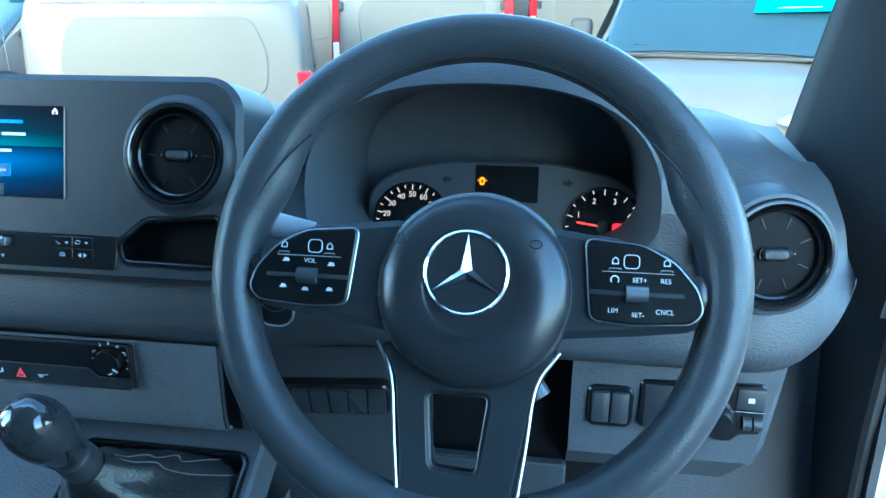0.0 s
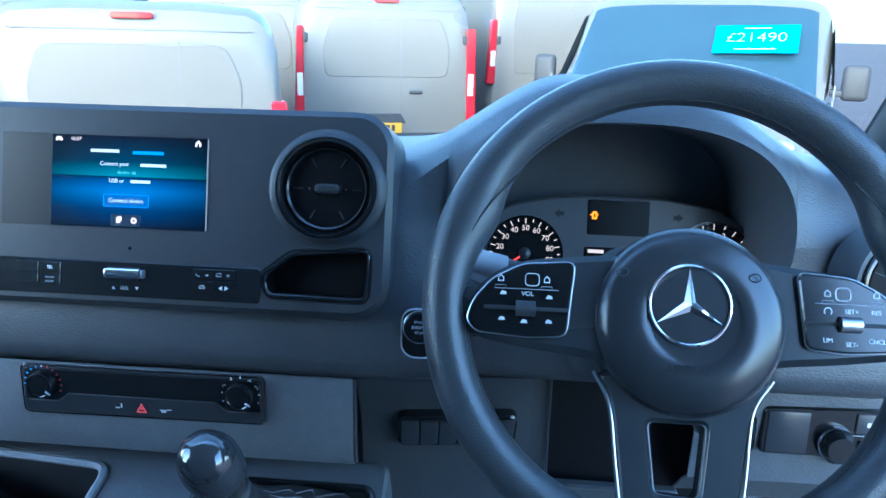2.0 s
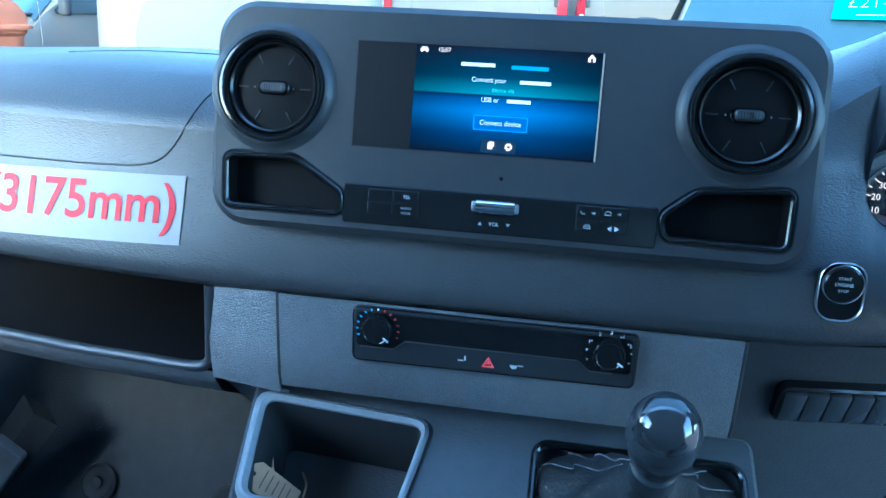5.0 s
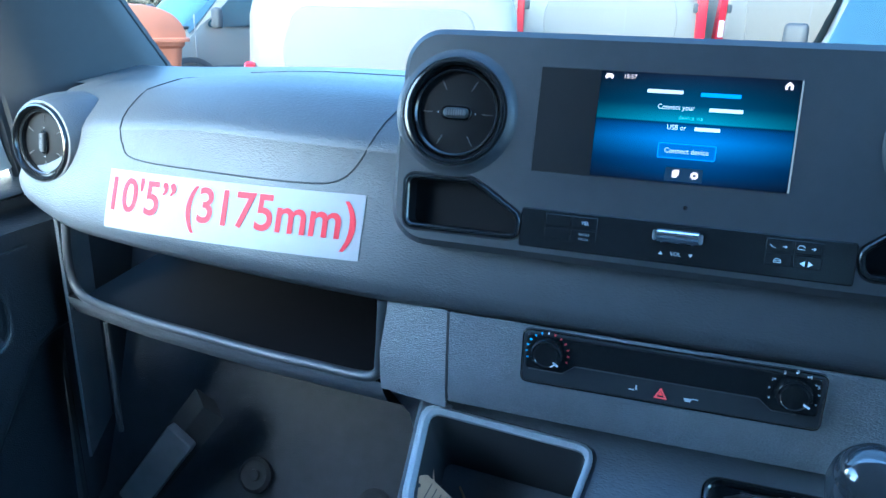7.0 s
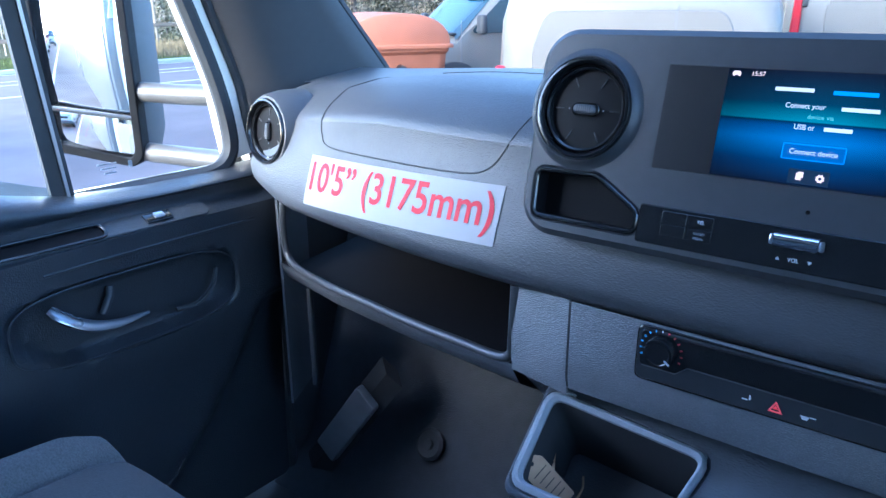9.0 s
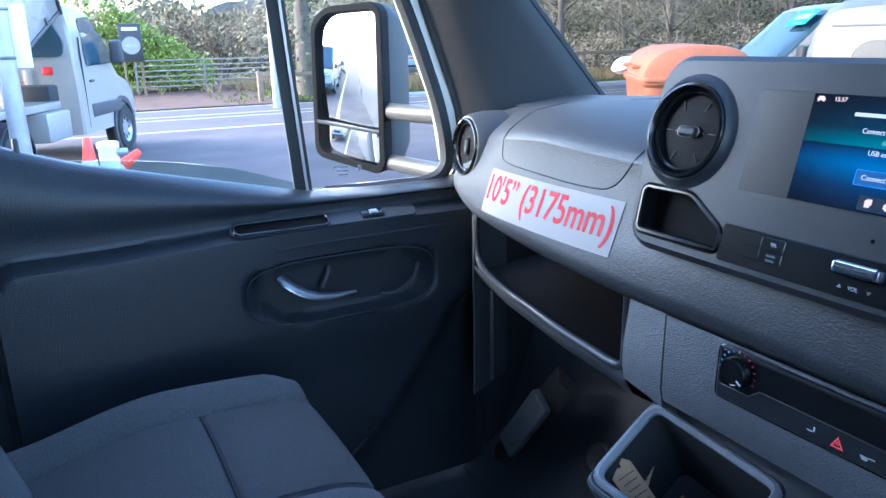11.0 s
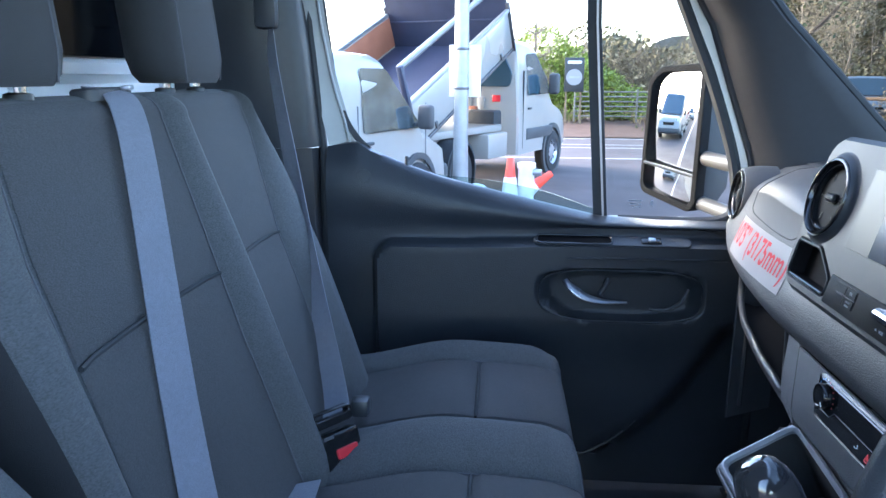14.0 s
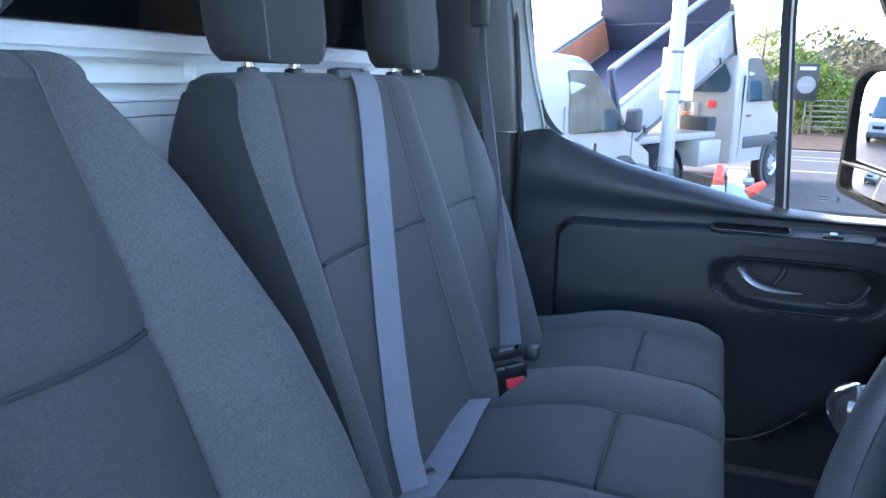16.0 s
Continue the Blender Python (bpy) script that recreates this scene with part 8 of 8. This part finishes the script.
for s, inner in ((1, WHITE_BODY), (-1, BRICK)):
    part("drop_side", rbox((s * 1.0, 1.54, 0.26), (0.03, 3.08, 0.52), 0.01), WHITE_BODY, bed, "white drop side", m=BM)
    part("side_lining", rbox((s * 0.978, 1.54, 0.28), (0.008, 3.0, 0.44), 0.002), inner, bed, "rust brown inner face" if s < 0 else "", m=BM)
    part("side_rail", rbox((s * 1.01, 1.54, 0.545), (0.07, 3.08, 0.045), 0.01), GALV, bed, "bright rail", m=BM)
    part("lower_rail", rbox((s * 1.01, 1.54, -0.02), (0.05, 3.08, 0.04), 0.01), DARK_METAL, bed, m=BM)
    part("rear_post", rbox((s * 1.02, -0.02, 0.50), (0.07, 0.06, 1.02), 0.01), NAVY, bed, "dark rear post", m=BM)
    part("front_post", rbox((s * 1.02, 3.06, 0.30), (0.06, 0.05, 0.72), 0.01), DARK_METAL, bed, m=BM)
    for yy in (0.5, 1.55, 2.6):
        part("side_latch", rbox((s * 1.022, yy, 0.03), (0.03, 0.05, 0.10), 0.006), DARK_METAL, bed, m=BM)
part("top_rail", rbox((1.0, 1.54, 0.985), (0.05, 3.1, 0.05), 0.008), GALV, bed, "bright upper rail", m=BM)
# Dark strip drawn in place of the shade under the upper rail.
part("rail_shadow_strip", rbox((1.0, 1.54, 0.945), (0.03, 3.1, 0.02), 0.004), DARK_METAL, bed, m=BM)
part("tail_bar", rbox((0, -0.02, 0.50), (2.0, 0.05, 0.06), 0.01), GALV, bed, "bright bar across the tail", m=BM)
hb = part("head_board", rbox((0, 3.06, 0.95), (2.02, 0.04, 1.95), 0.01), NAVY, bed, "tall navy head board", m=BM)
for zz in (0.42, 0.86, 1.30, 1.72):
    part("board_rib", rbox((0, 3.035, zz), (1.98, 0.014, 0.035), 0.004), NAVY, hb, m=BM)
for k in range(9):
    part("board_bar", rbox((-0.28 + 0.085 * k, 3.03, 1.28), (0.055, 0.006, 0.10 if k % 3 else 0.075), 0), LABEL, hb, "white lettering bar", m=BM)
part("tip_ram", tube([TM @ Vector((0, 0.9, 0.75)), BM @ Vector((0, 2.2, -0.05))], 0.06, 12), GALV, tr_)

# ---- yard furniture ----
pole = thing("lamp_column", (-7.0, -0.12, 0), "grey galvanised lamp column with white sign back", "lamp column")
part("column", tube([(-7.0, -0.12, 0), (-7.0, -0.12, 1.0), (-7.0, -0.12, 4.5), (-7.0, -0.12, 7.5)], [0.085, 0.070, 0.058, 0.05], 20), GALV, pole)
part("sign_back", rbox((-7.08, -0.09, 1.66), (0.012, 0.30, 0.48), 0.01), CONE_WHITE, pole, "white sign board back")
for z in (1.50, 1.86):
    part("sign_clip", lathe([(0.072, -0.012), (0.076, 0), (0.072, 0.012)], 20), DARK_METAL, pole, m=Matrix.Translation((-7.0, -0.12, z)))


def cone(at, tilt=None):
    c = thing("traffic_cone", at, "orange and white plastic traffic cone in the yard", "traffic cone", "traffic cones")
    m = Matrix.Translation(at) @ (tilt or Matrix())
    part("base", rbox((0, 0, 0.03), (0.42, 0.42, 0.06), 0.02), CONE, c, m=m)
    part("cone_body", lathe([(0.14, 0.05), (0.122, 0.10), (0.034, 0.80), (0.024, 0.81), (0, 0.81)], 24), CONE, c, "orange cone", m=m)
    part("sleeve", lathe([(0.118, 0.14), (0.121, 0.14), (0.062, 0.61), (0.058, 0.61)], 24), CONE_WHITE, c, "white reflective sleeve", m=m)
    return c


cone((-7.4, 0.37, 0.0))
cone((-7.55, 0.19, 0.16), pose(0, 0, 0, -52, 0, 0) @ pose(0, 0, -0.03))
bol = thing("white_bollard", (-7.45, 0.535, 0), "short white plastic bollard with side cap", "bollard")
part("post", tube([(-7.45, 0.535, 0), (-7.45, 0.535, 0.72)], 0.085, 18), CONE_WHITE, bol)
part("cap", lathe([(0.095, 0.70), (0.095, 0.745), (0.08, 0.755), (0, 0.755)], 20), CONE_WHITE, bol, m=Matrix.Translation((-7.45, 0.535, 0)))
part("side_boss", tube([(-7.42, 0.60, 0.66), (-7.40, 0.69, 0.66)], 0.035, 12), GALV, bol)
bt = thing("tarpaulin_bundle", (-7.2, 0.02, 0), "white wrapped bundle at the foot of the pole", "bundle")
part("bundle", tube(spline([(-7.2, -0.2, 0.06), (-7.2, -0.08, 0.42), (-7.2, 0.1, 0.46), (-7.2, 0.22, 0.06)], 5), 0.08, 12), CONE_WHITE, bt)

skip = thing("waste_bin", (-6.35, 6.35, 0), "faded orange domed waste bin with white bags on top", "waste bin")
SM = Matrix.Translation((-6.35, 6.35, 0)) @ pose(0, 0, 0, 0, 0, -35)
part("tub", closed_loft([[(x * k, y * k, z) for x, y in rr(1.72, 1.05, 0.12)] for z, k in ((0.16, 0.84), (0.66, 0.93), (1.06, 1.0), (1.09, 1.04), (1.16, 1.04))]), ORANGE, skip, "orange plastic tub", m=SM)
dome = [(0.55 * math.copysign(abs(math.cos(a)) ** 0.8, math.cos(a)), 1.15 + 0.32 * math.sin(a) ** 0.85) for a in [math.pi * i / 16 for i in range(17)]]
part("domed_lid", closed_loft([[(x, y * k, 1.15 + (z - 1.15) * k) for y, z in dome] for x, k in ((-0.89, 0.9), (-0.87, 0.98), (-0.83, 1.0), (-0.05, 1.0), (-0.03, 1.015), (0.03, 1.015), (0.05, 1.0), (0.83, 1.0), (0.87, 0.98), (0.89, 0.9))]), ORANGE, skip, "domed orange lid", m=SM)
part("lid_rim", plate(rr(1.86, 1.16, 0.10), (), 1.125, 1.165, 0.012), ORANGE, skip, m=SM)
for s in (-1, 1):
    part("trunnion", tube([(s * 0.80, 0, 0.92), (s * 0.98, 0, 0.92)], 0.045, 14), DARK_METAL, skip, m=SM)
    part("lid_handle", tube([(s * 0.35 - 0.14, -0.52, 1.26), (s * 0.35 - 0.14, -0.60, 1.25), (s * 0.35 + 0.14, -0.60, 1.25), (s * 0.35 + 0.14, -0.52, 1.26)], 0.016, 8), ORANGE, skip, m=SM)
    for yy in (-0.36, 0.36):
        part("castor", lathe([(0, -0.03), (0.09, -0.03), (0.09, 0.03), (0, 0.03)], 16), TYRE, skip, m=SM @ Matrix.Translation((s * 0.7, yy, 0.09)) @ pose(0, 0, 0, 0, 90, 0))
part("rubbish_bag", lathe([(0, 0), (0.12, 0.02), (0.16, 0.08), (0.11, 0.14), (0.03, 0.17), (0, 0.175)], 14), CONE_WHITE, skip, "white rubbish bag", m=SM @ Matrix.Translation((-0.68, -0.54, 1.165)) @ pose(0, 0, 0, 20, 15, 0))
part("worn_patch", sheet([[(x, y * 1.012, 1.15 + (z - 1.15) * 1.012) for y, z in dome[5:9]] for x in (-0.80, -0.66, -0.5, -0.38)]), material("pale worn lid", (0.66, 0.56, 0.50), 0.6, vary=0.25, grain=14), skip, "pale worn patch of the lid", m=SM)

# ---- roadside: fence, gate, sign, post ----
fence = thing("roadside_fence", (-20.6, 18, 0), "low weathered timber post and rail fence", "fence")
for i in range(18):
    y = 11.9 + 2.2 * i
    part("fence_post", rbox((-20.6, y, 0.58), (0.13, 0.13, 1.2), 0.02), WOOD, fence)
    part("fence_rail", rbox((-20.55, y + 1.1, 1.05 + 0.015 * ((i * 7) % 3 - 1)), (0.07, 2.2, 0.11), 0.015), WOOD, fence)
part("fence_rail", tube([(-20.6, 11.9, 1.05), (-23.5, 10.6, 1.05)], 0.05, 8), WOOD, fence)
fence2 = thing("short_fence", (-21, 7, 0), "short timber rail beside the gateway", "fence")
for y in (5.4, 7.6, 9.8):
    part("fence_post", rbox((-20.9, y, 0.42), (0.14, 0.14, 0.86), 0.02), WOOD, fence2)
for y in (6.5, 8.7):
    part("fence_rail", rbox((-20.85, y, 0.74), (0.07, 2.2, 0.11), 0.015), WOOD, fence2)
GATE = material("weathered gate steel", (0.20, 0.175, 0.145), 0.7, vary=0.2, grain=6)
gate = thing("field_gate", (-27, 4.5, 0), "weathered brown grey field gate", "gate")
for k in range(6):
    part("gate_bar", tube([(-27, 2.9, 0.25 + 0.17 * k), (-27, 7.4, 0.25 + 0.17 * k)], 0.025, 8), GATE, gate)
for y in (2.9, 5.1, 7.4):
    part("gate_upright", tube([(-27, y, 0.0), (-27, y, 1.2)], 0.035, 8), GATE, gate)
sg = thing("roadside_sign", (-26, 2.75, 0), "black roadside sign board with white oval", "sign")
part("board", rbox((-26, 2.75, 1.68), (0.06, 0.66, 1.14), 0.01), SIGN, sg)
part("oval", lathe([(0.27, 0), (0.27, 0.01), (0, 0.012)], 32), LABEL, sg, "white oval", m=Matrix.Translation((-25.965, 2.75, 1.60)) @ pose(0, 0, 0, 0, 90, 0))
part("sign_bar", rbox((-25.96, 2.75, 2.10), (0.01, 0.46, 0.10), 0), PRINT, sg)
part("sign_bar", rbox((-25.95, 2.75, 1.60), (0.01, 0.36, 0.07), 0), PRINT_DIM, sg)
for y in (2.5, 3.0):
    part("sign_post", rbox((-26.03, y, 0.6), (0.06, 0.06, 1.2), 0), WOOD, sg)
lp = thing("street_pole", (-19.0, 5.3, 0), "grey street lighting pole beyond the road", "street pole")
part("pole", tube([(-19.0, 5.3, 0), (-19.0, 5.3, 9)], [0.10, 0.06], 14), GALV, lp)

far = van("grey blue people carrier on the far road side", (-29.5, 14.0), -110, L=4.4, W=1.85, H=1.7, paint=material("grey blue car paint", (0.12, 0.16, 0.20), 0.3, vary=0.05, coat=0.5), bonnet=1.0, group="far cars")
far[0].name = "car"

# ---- trees, hedge, grass ----
def add_twig(bm, p, d, length, w_):
    """A thin tapered twig blade from p along d."""
    d = d.normalized()
    u = d.orthogonal().normalized() * w_
    k = Vector((random.uniform(-1, 1), random.uniform(-1, 1), random.uniform(-0.4, 0.8))) * length * 0.18
    a, b, c = p, p + d * length * 0.55 + k * 0.5, p + d * length + k
    v = [bm.verts.new(q) for q in (a - u, a + u, b - u * 0.6, b + u * 0.6, c)]
    bm.faces.new((v[0], v[1], v[3], v[2]))
    bm.faces.new((v[2], v[3], v[4]))
    return b, c


def add_leaf(verts, faces, p, size):
    a = Vector((random.gauss(0, 1), random.gauss(0, 1), random.gauss(0, 1))).normalized()
    b = a.orthogonal().normalized()
    c = a.cross(b)
    i = len(verts)
    verts += [p - b * size * 0.5, p + c * size * 0.28, p + b * size * 0.5, p - c * size * 0.28]
    faces.append((i, i + 1, i + 2, i + 3))


def tree_parts(name, base, height, spread, label, leaf=None, leaves=0, group="", twigs=500, r0=0.16, lean=(0, 0), leaf_low=0.3):
    t = thing(name, base, label, "tree", group)
    base = Vector(base)
    trunk = spline([base, base + Vector((lean[0] * 0.3, lean[1] * 0.3, height * 0.35)), base + Vector((lean[0], lean[1], height * 0.85))], 5)
    part("trunk", tube(trunk, [lerp(r0, r0 * 0.25, i / 10) for i in range(11)], 10), BARK, t)
    bm = bmesh.new()
    ends = []
    limbs = []
    for i in range(16):
        s = random.uniform(0.28, 0.98)
        p = trunk[min(10, int(s * 10))]
        a = random.uniform(0, 2 * math.pi)
        d = Vector((math.cos(a), math.sin(a), random.uniform(0.3, 1.1)))
        l_ = spread * random.uniform(0.5, 1.0) * (1.2 - 0.5 * s)
        q = [p, p + d * l_ * 0.5 + Vector((0, 0, -0.05 * l_)), p + d * l_ + Vector((random.uniform(-0.2, 0.2), random.uniform(-0.2, 0.2), 0.15 * l_))]
        limbs.append(tube(spline(q, 4), [lerp(r0 * 0.32, r0 * 0.05, k / 8) for k in range(9)], 6))
        ends += spline(q, 4)[3:]
    part("limb", merge(*limbs), BARK, t, "spreading bare limbs")
    for i in range(twigs):
        p = random.choice(ends) + Vector((random.gauss(0, 0.1), random.gauss(0, 0.1), random.gauss(0, 0.1)))
        d = Vector((random.gauss(0, 0.7), random.gauss(0, 0.7), random.gauss(0.5, 0.5)))
        b, c = add_twig(bm, p, d, random.uniform(0.4, 1.1) * spread * 0.3, 0.011)
        for _ in range(2):
            add_twig(bm, b.lerp(c, random.random()), d + Vector((random.gauss(0, 0.8), random.gauss(0, 0.8), random.gauss(0, 0.5))), random.uniform(0.2, 0.5) * spread * 0.3, 0.007)
    tagged(part("twig_crown", bm, TWIG, t, "crown of fine bare twigs", sharp=180), kind="stuff")
    if leaves:
        vs_, fs_ = [], []
        for i in range(leaves):
            if random.random() < 0.5:
                p = random.choice(trunk) + Vector((random.gauss(0, 0.28), random.gauss(0, 0.28), random.gauss(0, 0.4)))
            else:
                p = random.choice(ends) + Vector((random.gauss(0, 0.3), random.gauss(0, 0.3), random.gauss(0, 0.3)))
            add_leaf(vs_, fs_, p, random.uniform(0.09, 0.17))
        me_ = bpy.data.meshes.new("leaf_clumps")
        me_.from_pydata(vs_, [], fs_)
        tagged(mesh_part("leaf_clumps", me_, leaf or LEAF, t, "ivy leaf clumps", 180), kind="stuff")
    return t


random.seed(7)
tree_parts("ivy_tree", (-21.5, 6.9, 0), 9.0, 3.2, "large bare tree with ivy-covered trunk", LEAF, 2600, twigs=700, r0=0.30)
tree_parts("bare_tree", (-27.0, 1.45, 0), 4.1, 1.0, "small bare pale tree beside the hedge", twigs=600, r0=0.10)
tree_parts("bare_tree", (-23.5, 17.5, 0), 9.0, 3.0, "bare roadside tree behind the fence", twigs=800, r0=0.18, group="bare trees")
tree_parts("bare_tree", (-24.5, 24.0, 0), 8.5, 3.0, "bare roadside tree behind the fence", twigs=800, r0=0.16, group="bare trees")
tree_parts("bare_tree", (-24.0, 31.0, 0), 9.5, 3.2, "bare roadside tree with some ivy", LEAF, 900, twigs=800, r0=0.2, group="bare trees")


def leaf_mass(name, label, blobs, n, mat, size, category="hedge"):
    """A bush from overlapping rounded masses of single leaves, ragged at the edge."""
    vs_, fs_ = [], []
    tot = sum(b[3] ** 2 for b in blobs)
    for x, y, z, r in blobs:
        for _ in range(int(n * r * r / tot)):
            d = Vector((random.gauss(0, 1), random.gauss(0, 1), random.gauss(0, 1))).normalized()
            k = r * (1 - abs(random.gauss(0, 0.16))) * (1 + 0.22 * noise.noise(d * 2.2 + Vector((x, y, z))))
            p = Vector((x, y, z)) + d * k
            if p.z > 0.03:
                add_leaf(vs_, fs_, p, random.uniform(0.6, 1.3) * size)
    me_ = bpy.data.meshes.new(name)
    me_.from_pydata(vs_, [], fs_)
    return tagged(mesh_part(name, me_, mat, None, label, 180), category=category, kind="stuff")


leaf_mass("laurel_hedge", "bright yellow green evergreen hedge by the gate", [(-28.7, 1.75, 2.25, 1.20), (-28.6, 0.9, 1.4, 1.25), (-28.8, 2.55, 1.8, 1.15), (-28.6, 3.3, 1.35, 1.05), (-28.5, 4.1, 0.95, 0.95), (-28.8, 5.1, 0.6, 0.75), (-28.9, -0.4, 1.2, 1.3), (-28.5, 2.2, 0.9, 1.3)], 30000, LEAF_BRIGHT, 0.115)
blobs = []
for i in range(46):
    y = -14 + 1.7 * i + random.uniform(-1, 1)
    low = y < 9.5
    blobs.append((random.uniform(-37, -31), y, random.uniform(0.4, 1.1) if low else random.uniform(0.8, 3.2), random.uniform(0.9, 1.5) if low else random.uniform(1.4, 2.8)))
leaf_mass("woodland_scrub", "dull brown green woodland scrub", blobs, 26000, material("brown green scrub leaves", (0.22, 0.20, 0.115), 0.85, vary=0.3, grain=1, island=0.5), 0.24, "woodland")
blobs = [(random.uniform(-27.5, -23.5), 10 + 1.5 * i + random.uniform(-1, 1), random.uniform(0.4, 1.4) * (0.25 if i < 3 else 1), random.uniform(0.7, 1.3) * (0.5 if i < 3 else 1)) for i in range(30)]
leaf_mass("bramble_bank", "brown bramble bank behind the fence", blobs, 16000, material("bramble stems and leaves", (0.36, 0.28, 0.185), 0.9, vary=0.3, grain=2, island=0.5), 0.13, "scrub")
blobs = [(-34 + 2.6 * i + random.uniform(-1, 1), random.uniform(38, 46), random.uniform(1, 4), random.uniform(2, 3.5)) for i in range(13)]
leaf_mass("far_trees", "hazy far trees behind the yard", blobs, 12000, LEAF, 0.4, "woodland")

blobs = []
for i in range(64):
    y = -26 + 1.7 * i
    tall = 0.6 + 3.2 * smooth01((y - 4.0) / 3) + 3.7 * smooth01((y - 11) / 5)
    for k in range(3):
        blobs.append((random.uniform(-50, -43), y + random.uniform(-1, 1), tall * random.uniform(0.15, 0.95), random.uniform(1.6, 2.6)))
leaf_mass("far_woodland", "dense grey brown woodland beyond the road", blobs, 110000, material("grey brown far woodland", (0.135, 0.118, 0.062), 0.9, vary=0.4, grain=0.6, island=0.5), 0.38, "woodland")
blobs = []
for i in range(40):
    y = 9 + 1.3 * i
    for k in range(2):
        b = (random.uniform(-33, -27), y, random.uniform(0.6, 4.6), random.uniform(1.0, 1.9))
        if not (11.0 < y < 17.5 and b[0] > -31.5):          # a gap where the car stands
            blobs.append(b)
leaf_mass("wood_edge", "brown thicket with ivy at the wood's edge", blobs, 52000, material("thicket leaves", (0.25, 0.215, 0.14), 0.9, vary=0.3, grain=0.8, island=0.35), 0.15, "woodland")

# the wood line far behind, its haze put into a paler colour
rows = []
for k in range(3):
    row = []
    for i in range(150):
        y = -60 + 1.2 * i
        tall = 2.6 + 1.9 * smooth01((y - 4) / 4) + 10.5 * smooth01((y - 15) / 6)
        row.append((-64 + 1.5 * noise.noise(Vector((y * 0.3, 0, 0))), y, (0, 0.5, 1)[k] * (tall + 1.3 * noise.noise(Vector((y * 0.45, 3, 0))) + 0.7 * noise.noise(Vector((y * 1.7, 7, 0))))))
    rows.append(row)
tagged(part("backdrop", sheet(rows), material("hazy grey brown wood", (0.15, 0.132, 0.105), 0.95, vary=0.35, grain=1.6), None, "hazy grey brown wood line in the distance"), category="woodland", kind="structure")

# a joined wood of thin bare stems behind the road
tall_bm, low_bm = bmesh.new(), bmesh.new()
for i in range(230):
    p = Vector((random.uniform(-42, -25.5), random.uniform(-16, 62), 0))
    if p.x > -28 and p.y < 9.5:
        continue
    high = p.y > 9.5 + (-28 - p.x) * 0.25
    bm, h = (tall_bm, random.uniform(4.5, 9.5)) if high else (low_bm, random.uniform(1.6, 2.6))
    top = p + Vector((random.gauss(0, 0.5), random.gauss(0, 0.5), h))
    r = random.uniform(0.03, 0.09)
    v = []
    for q, rad in ((p, r), (p.lerp(top, 0.5) + Vector((random.gauss(0, 0.15), random.gauss(0, 0.15), 0)), r * 0.7), (top, 0.008)):
        v.append([bm.verts.new(q + Vector((rad * math.cos(a), rad * math.sin(a), 0))) for a in (0, 2.1, 4.2)])
    for a, b in zip(v, v[1:]):
        for k in range(3):
            bm.faces.new((a[k], a[(k + 1) % 3], b[(k + 1) % 3], b[k]))
    for _ in range(46):
        s = random.uniform(0.2, 1.0)
        q = p.lerp(top, s)
        d = Vector((random.gauss(0, 1), random.gauss(0, 1), random.uniform(0.2, 1.4)))
        b_, c_ = add_twig(bm, q, d, random.uniform(0.7, 2.0) * (1.25 - 0.6 * s), 0.014)
        add_twig(bm, b_, d + Vector((random.gauss(0, 0.9), random.gauss(0, 0.9), 0.3)), random.uniform(0.4, 1.0), 0.010)
        add_twig(bm, b_.lerp(c_, 0.6), d + Vector((random.gauss(0, 0.9), random.gauss(0, 0.9), 0.3)), random.uniform(0.3, 0.8), 0.009)
tagged(part("low_scrub", low_bm, material("dark scrub stems", (0.085, 0.07, 0.048), 0.9, vary=0.3, grain=3, island=0.4), None, "low dark winter scrub behind the gate", sharp=180), category="scrub", kind="stuff")
tagged(part("bare_wood", tall_bm, TWIG, None, "tangled bare winter wood beyond the road", sharp=180), category="woodland", kind="stuff")


def tufts(name, label, n, box_, mat, h0, h1):
    vs_, fs_ = [], []
    for _ in range(n):
        p = Vector((random.uniform(box_[0], box_[1]), random.uniform(box_[2], box_[3]), 0.02))
        if -4 < p.y - 2.0 < 4.2 and p.x > -30 and random.random() < 0.93:
            continue
        for _k in range(3):
            d = Vector((random.gauss(0, 0.4), random.gauss(0, 0.4), 1)) * random.uniform(h0, h1)
            u = Vector((random.gauss(0, 1), random.gauss(0, 1), 0)).normalized() * 0.018
            i = len(vs_)
            vs_ += [p - u, p + u, p + d]
            fs_.append((i, i + 1, i + 2))
    me_ = bpy.data.meshes.new(name)
    me_.from_pydata(vs_, [], fs_)
    return tagged(mesh_part(name, me_, mat, None, label, 180), category="grass", kind="stuff")


tufts("dry_grass", "tall dry buff grass on the verge", 9000, (-24.0, -20.9, 9.5, 48), DRY, 0.25, 0.6)
tufts("verge_grass", "short rough green verge grass", 20000, (-24.5, -20.3, 4.5, 30), GRASS, 0.06, 0.16)
tufts("dry_grass", "dry buff grass by the gate", 3500, (-30, -26, -3, 10), DRY, 0.2, 0.5)
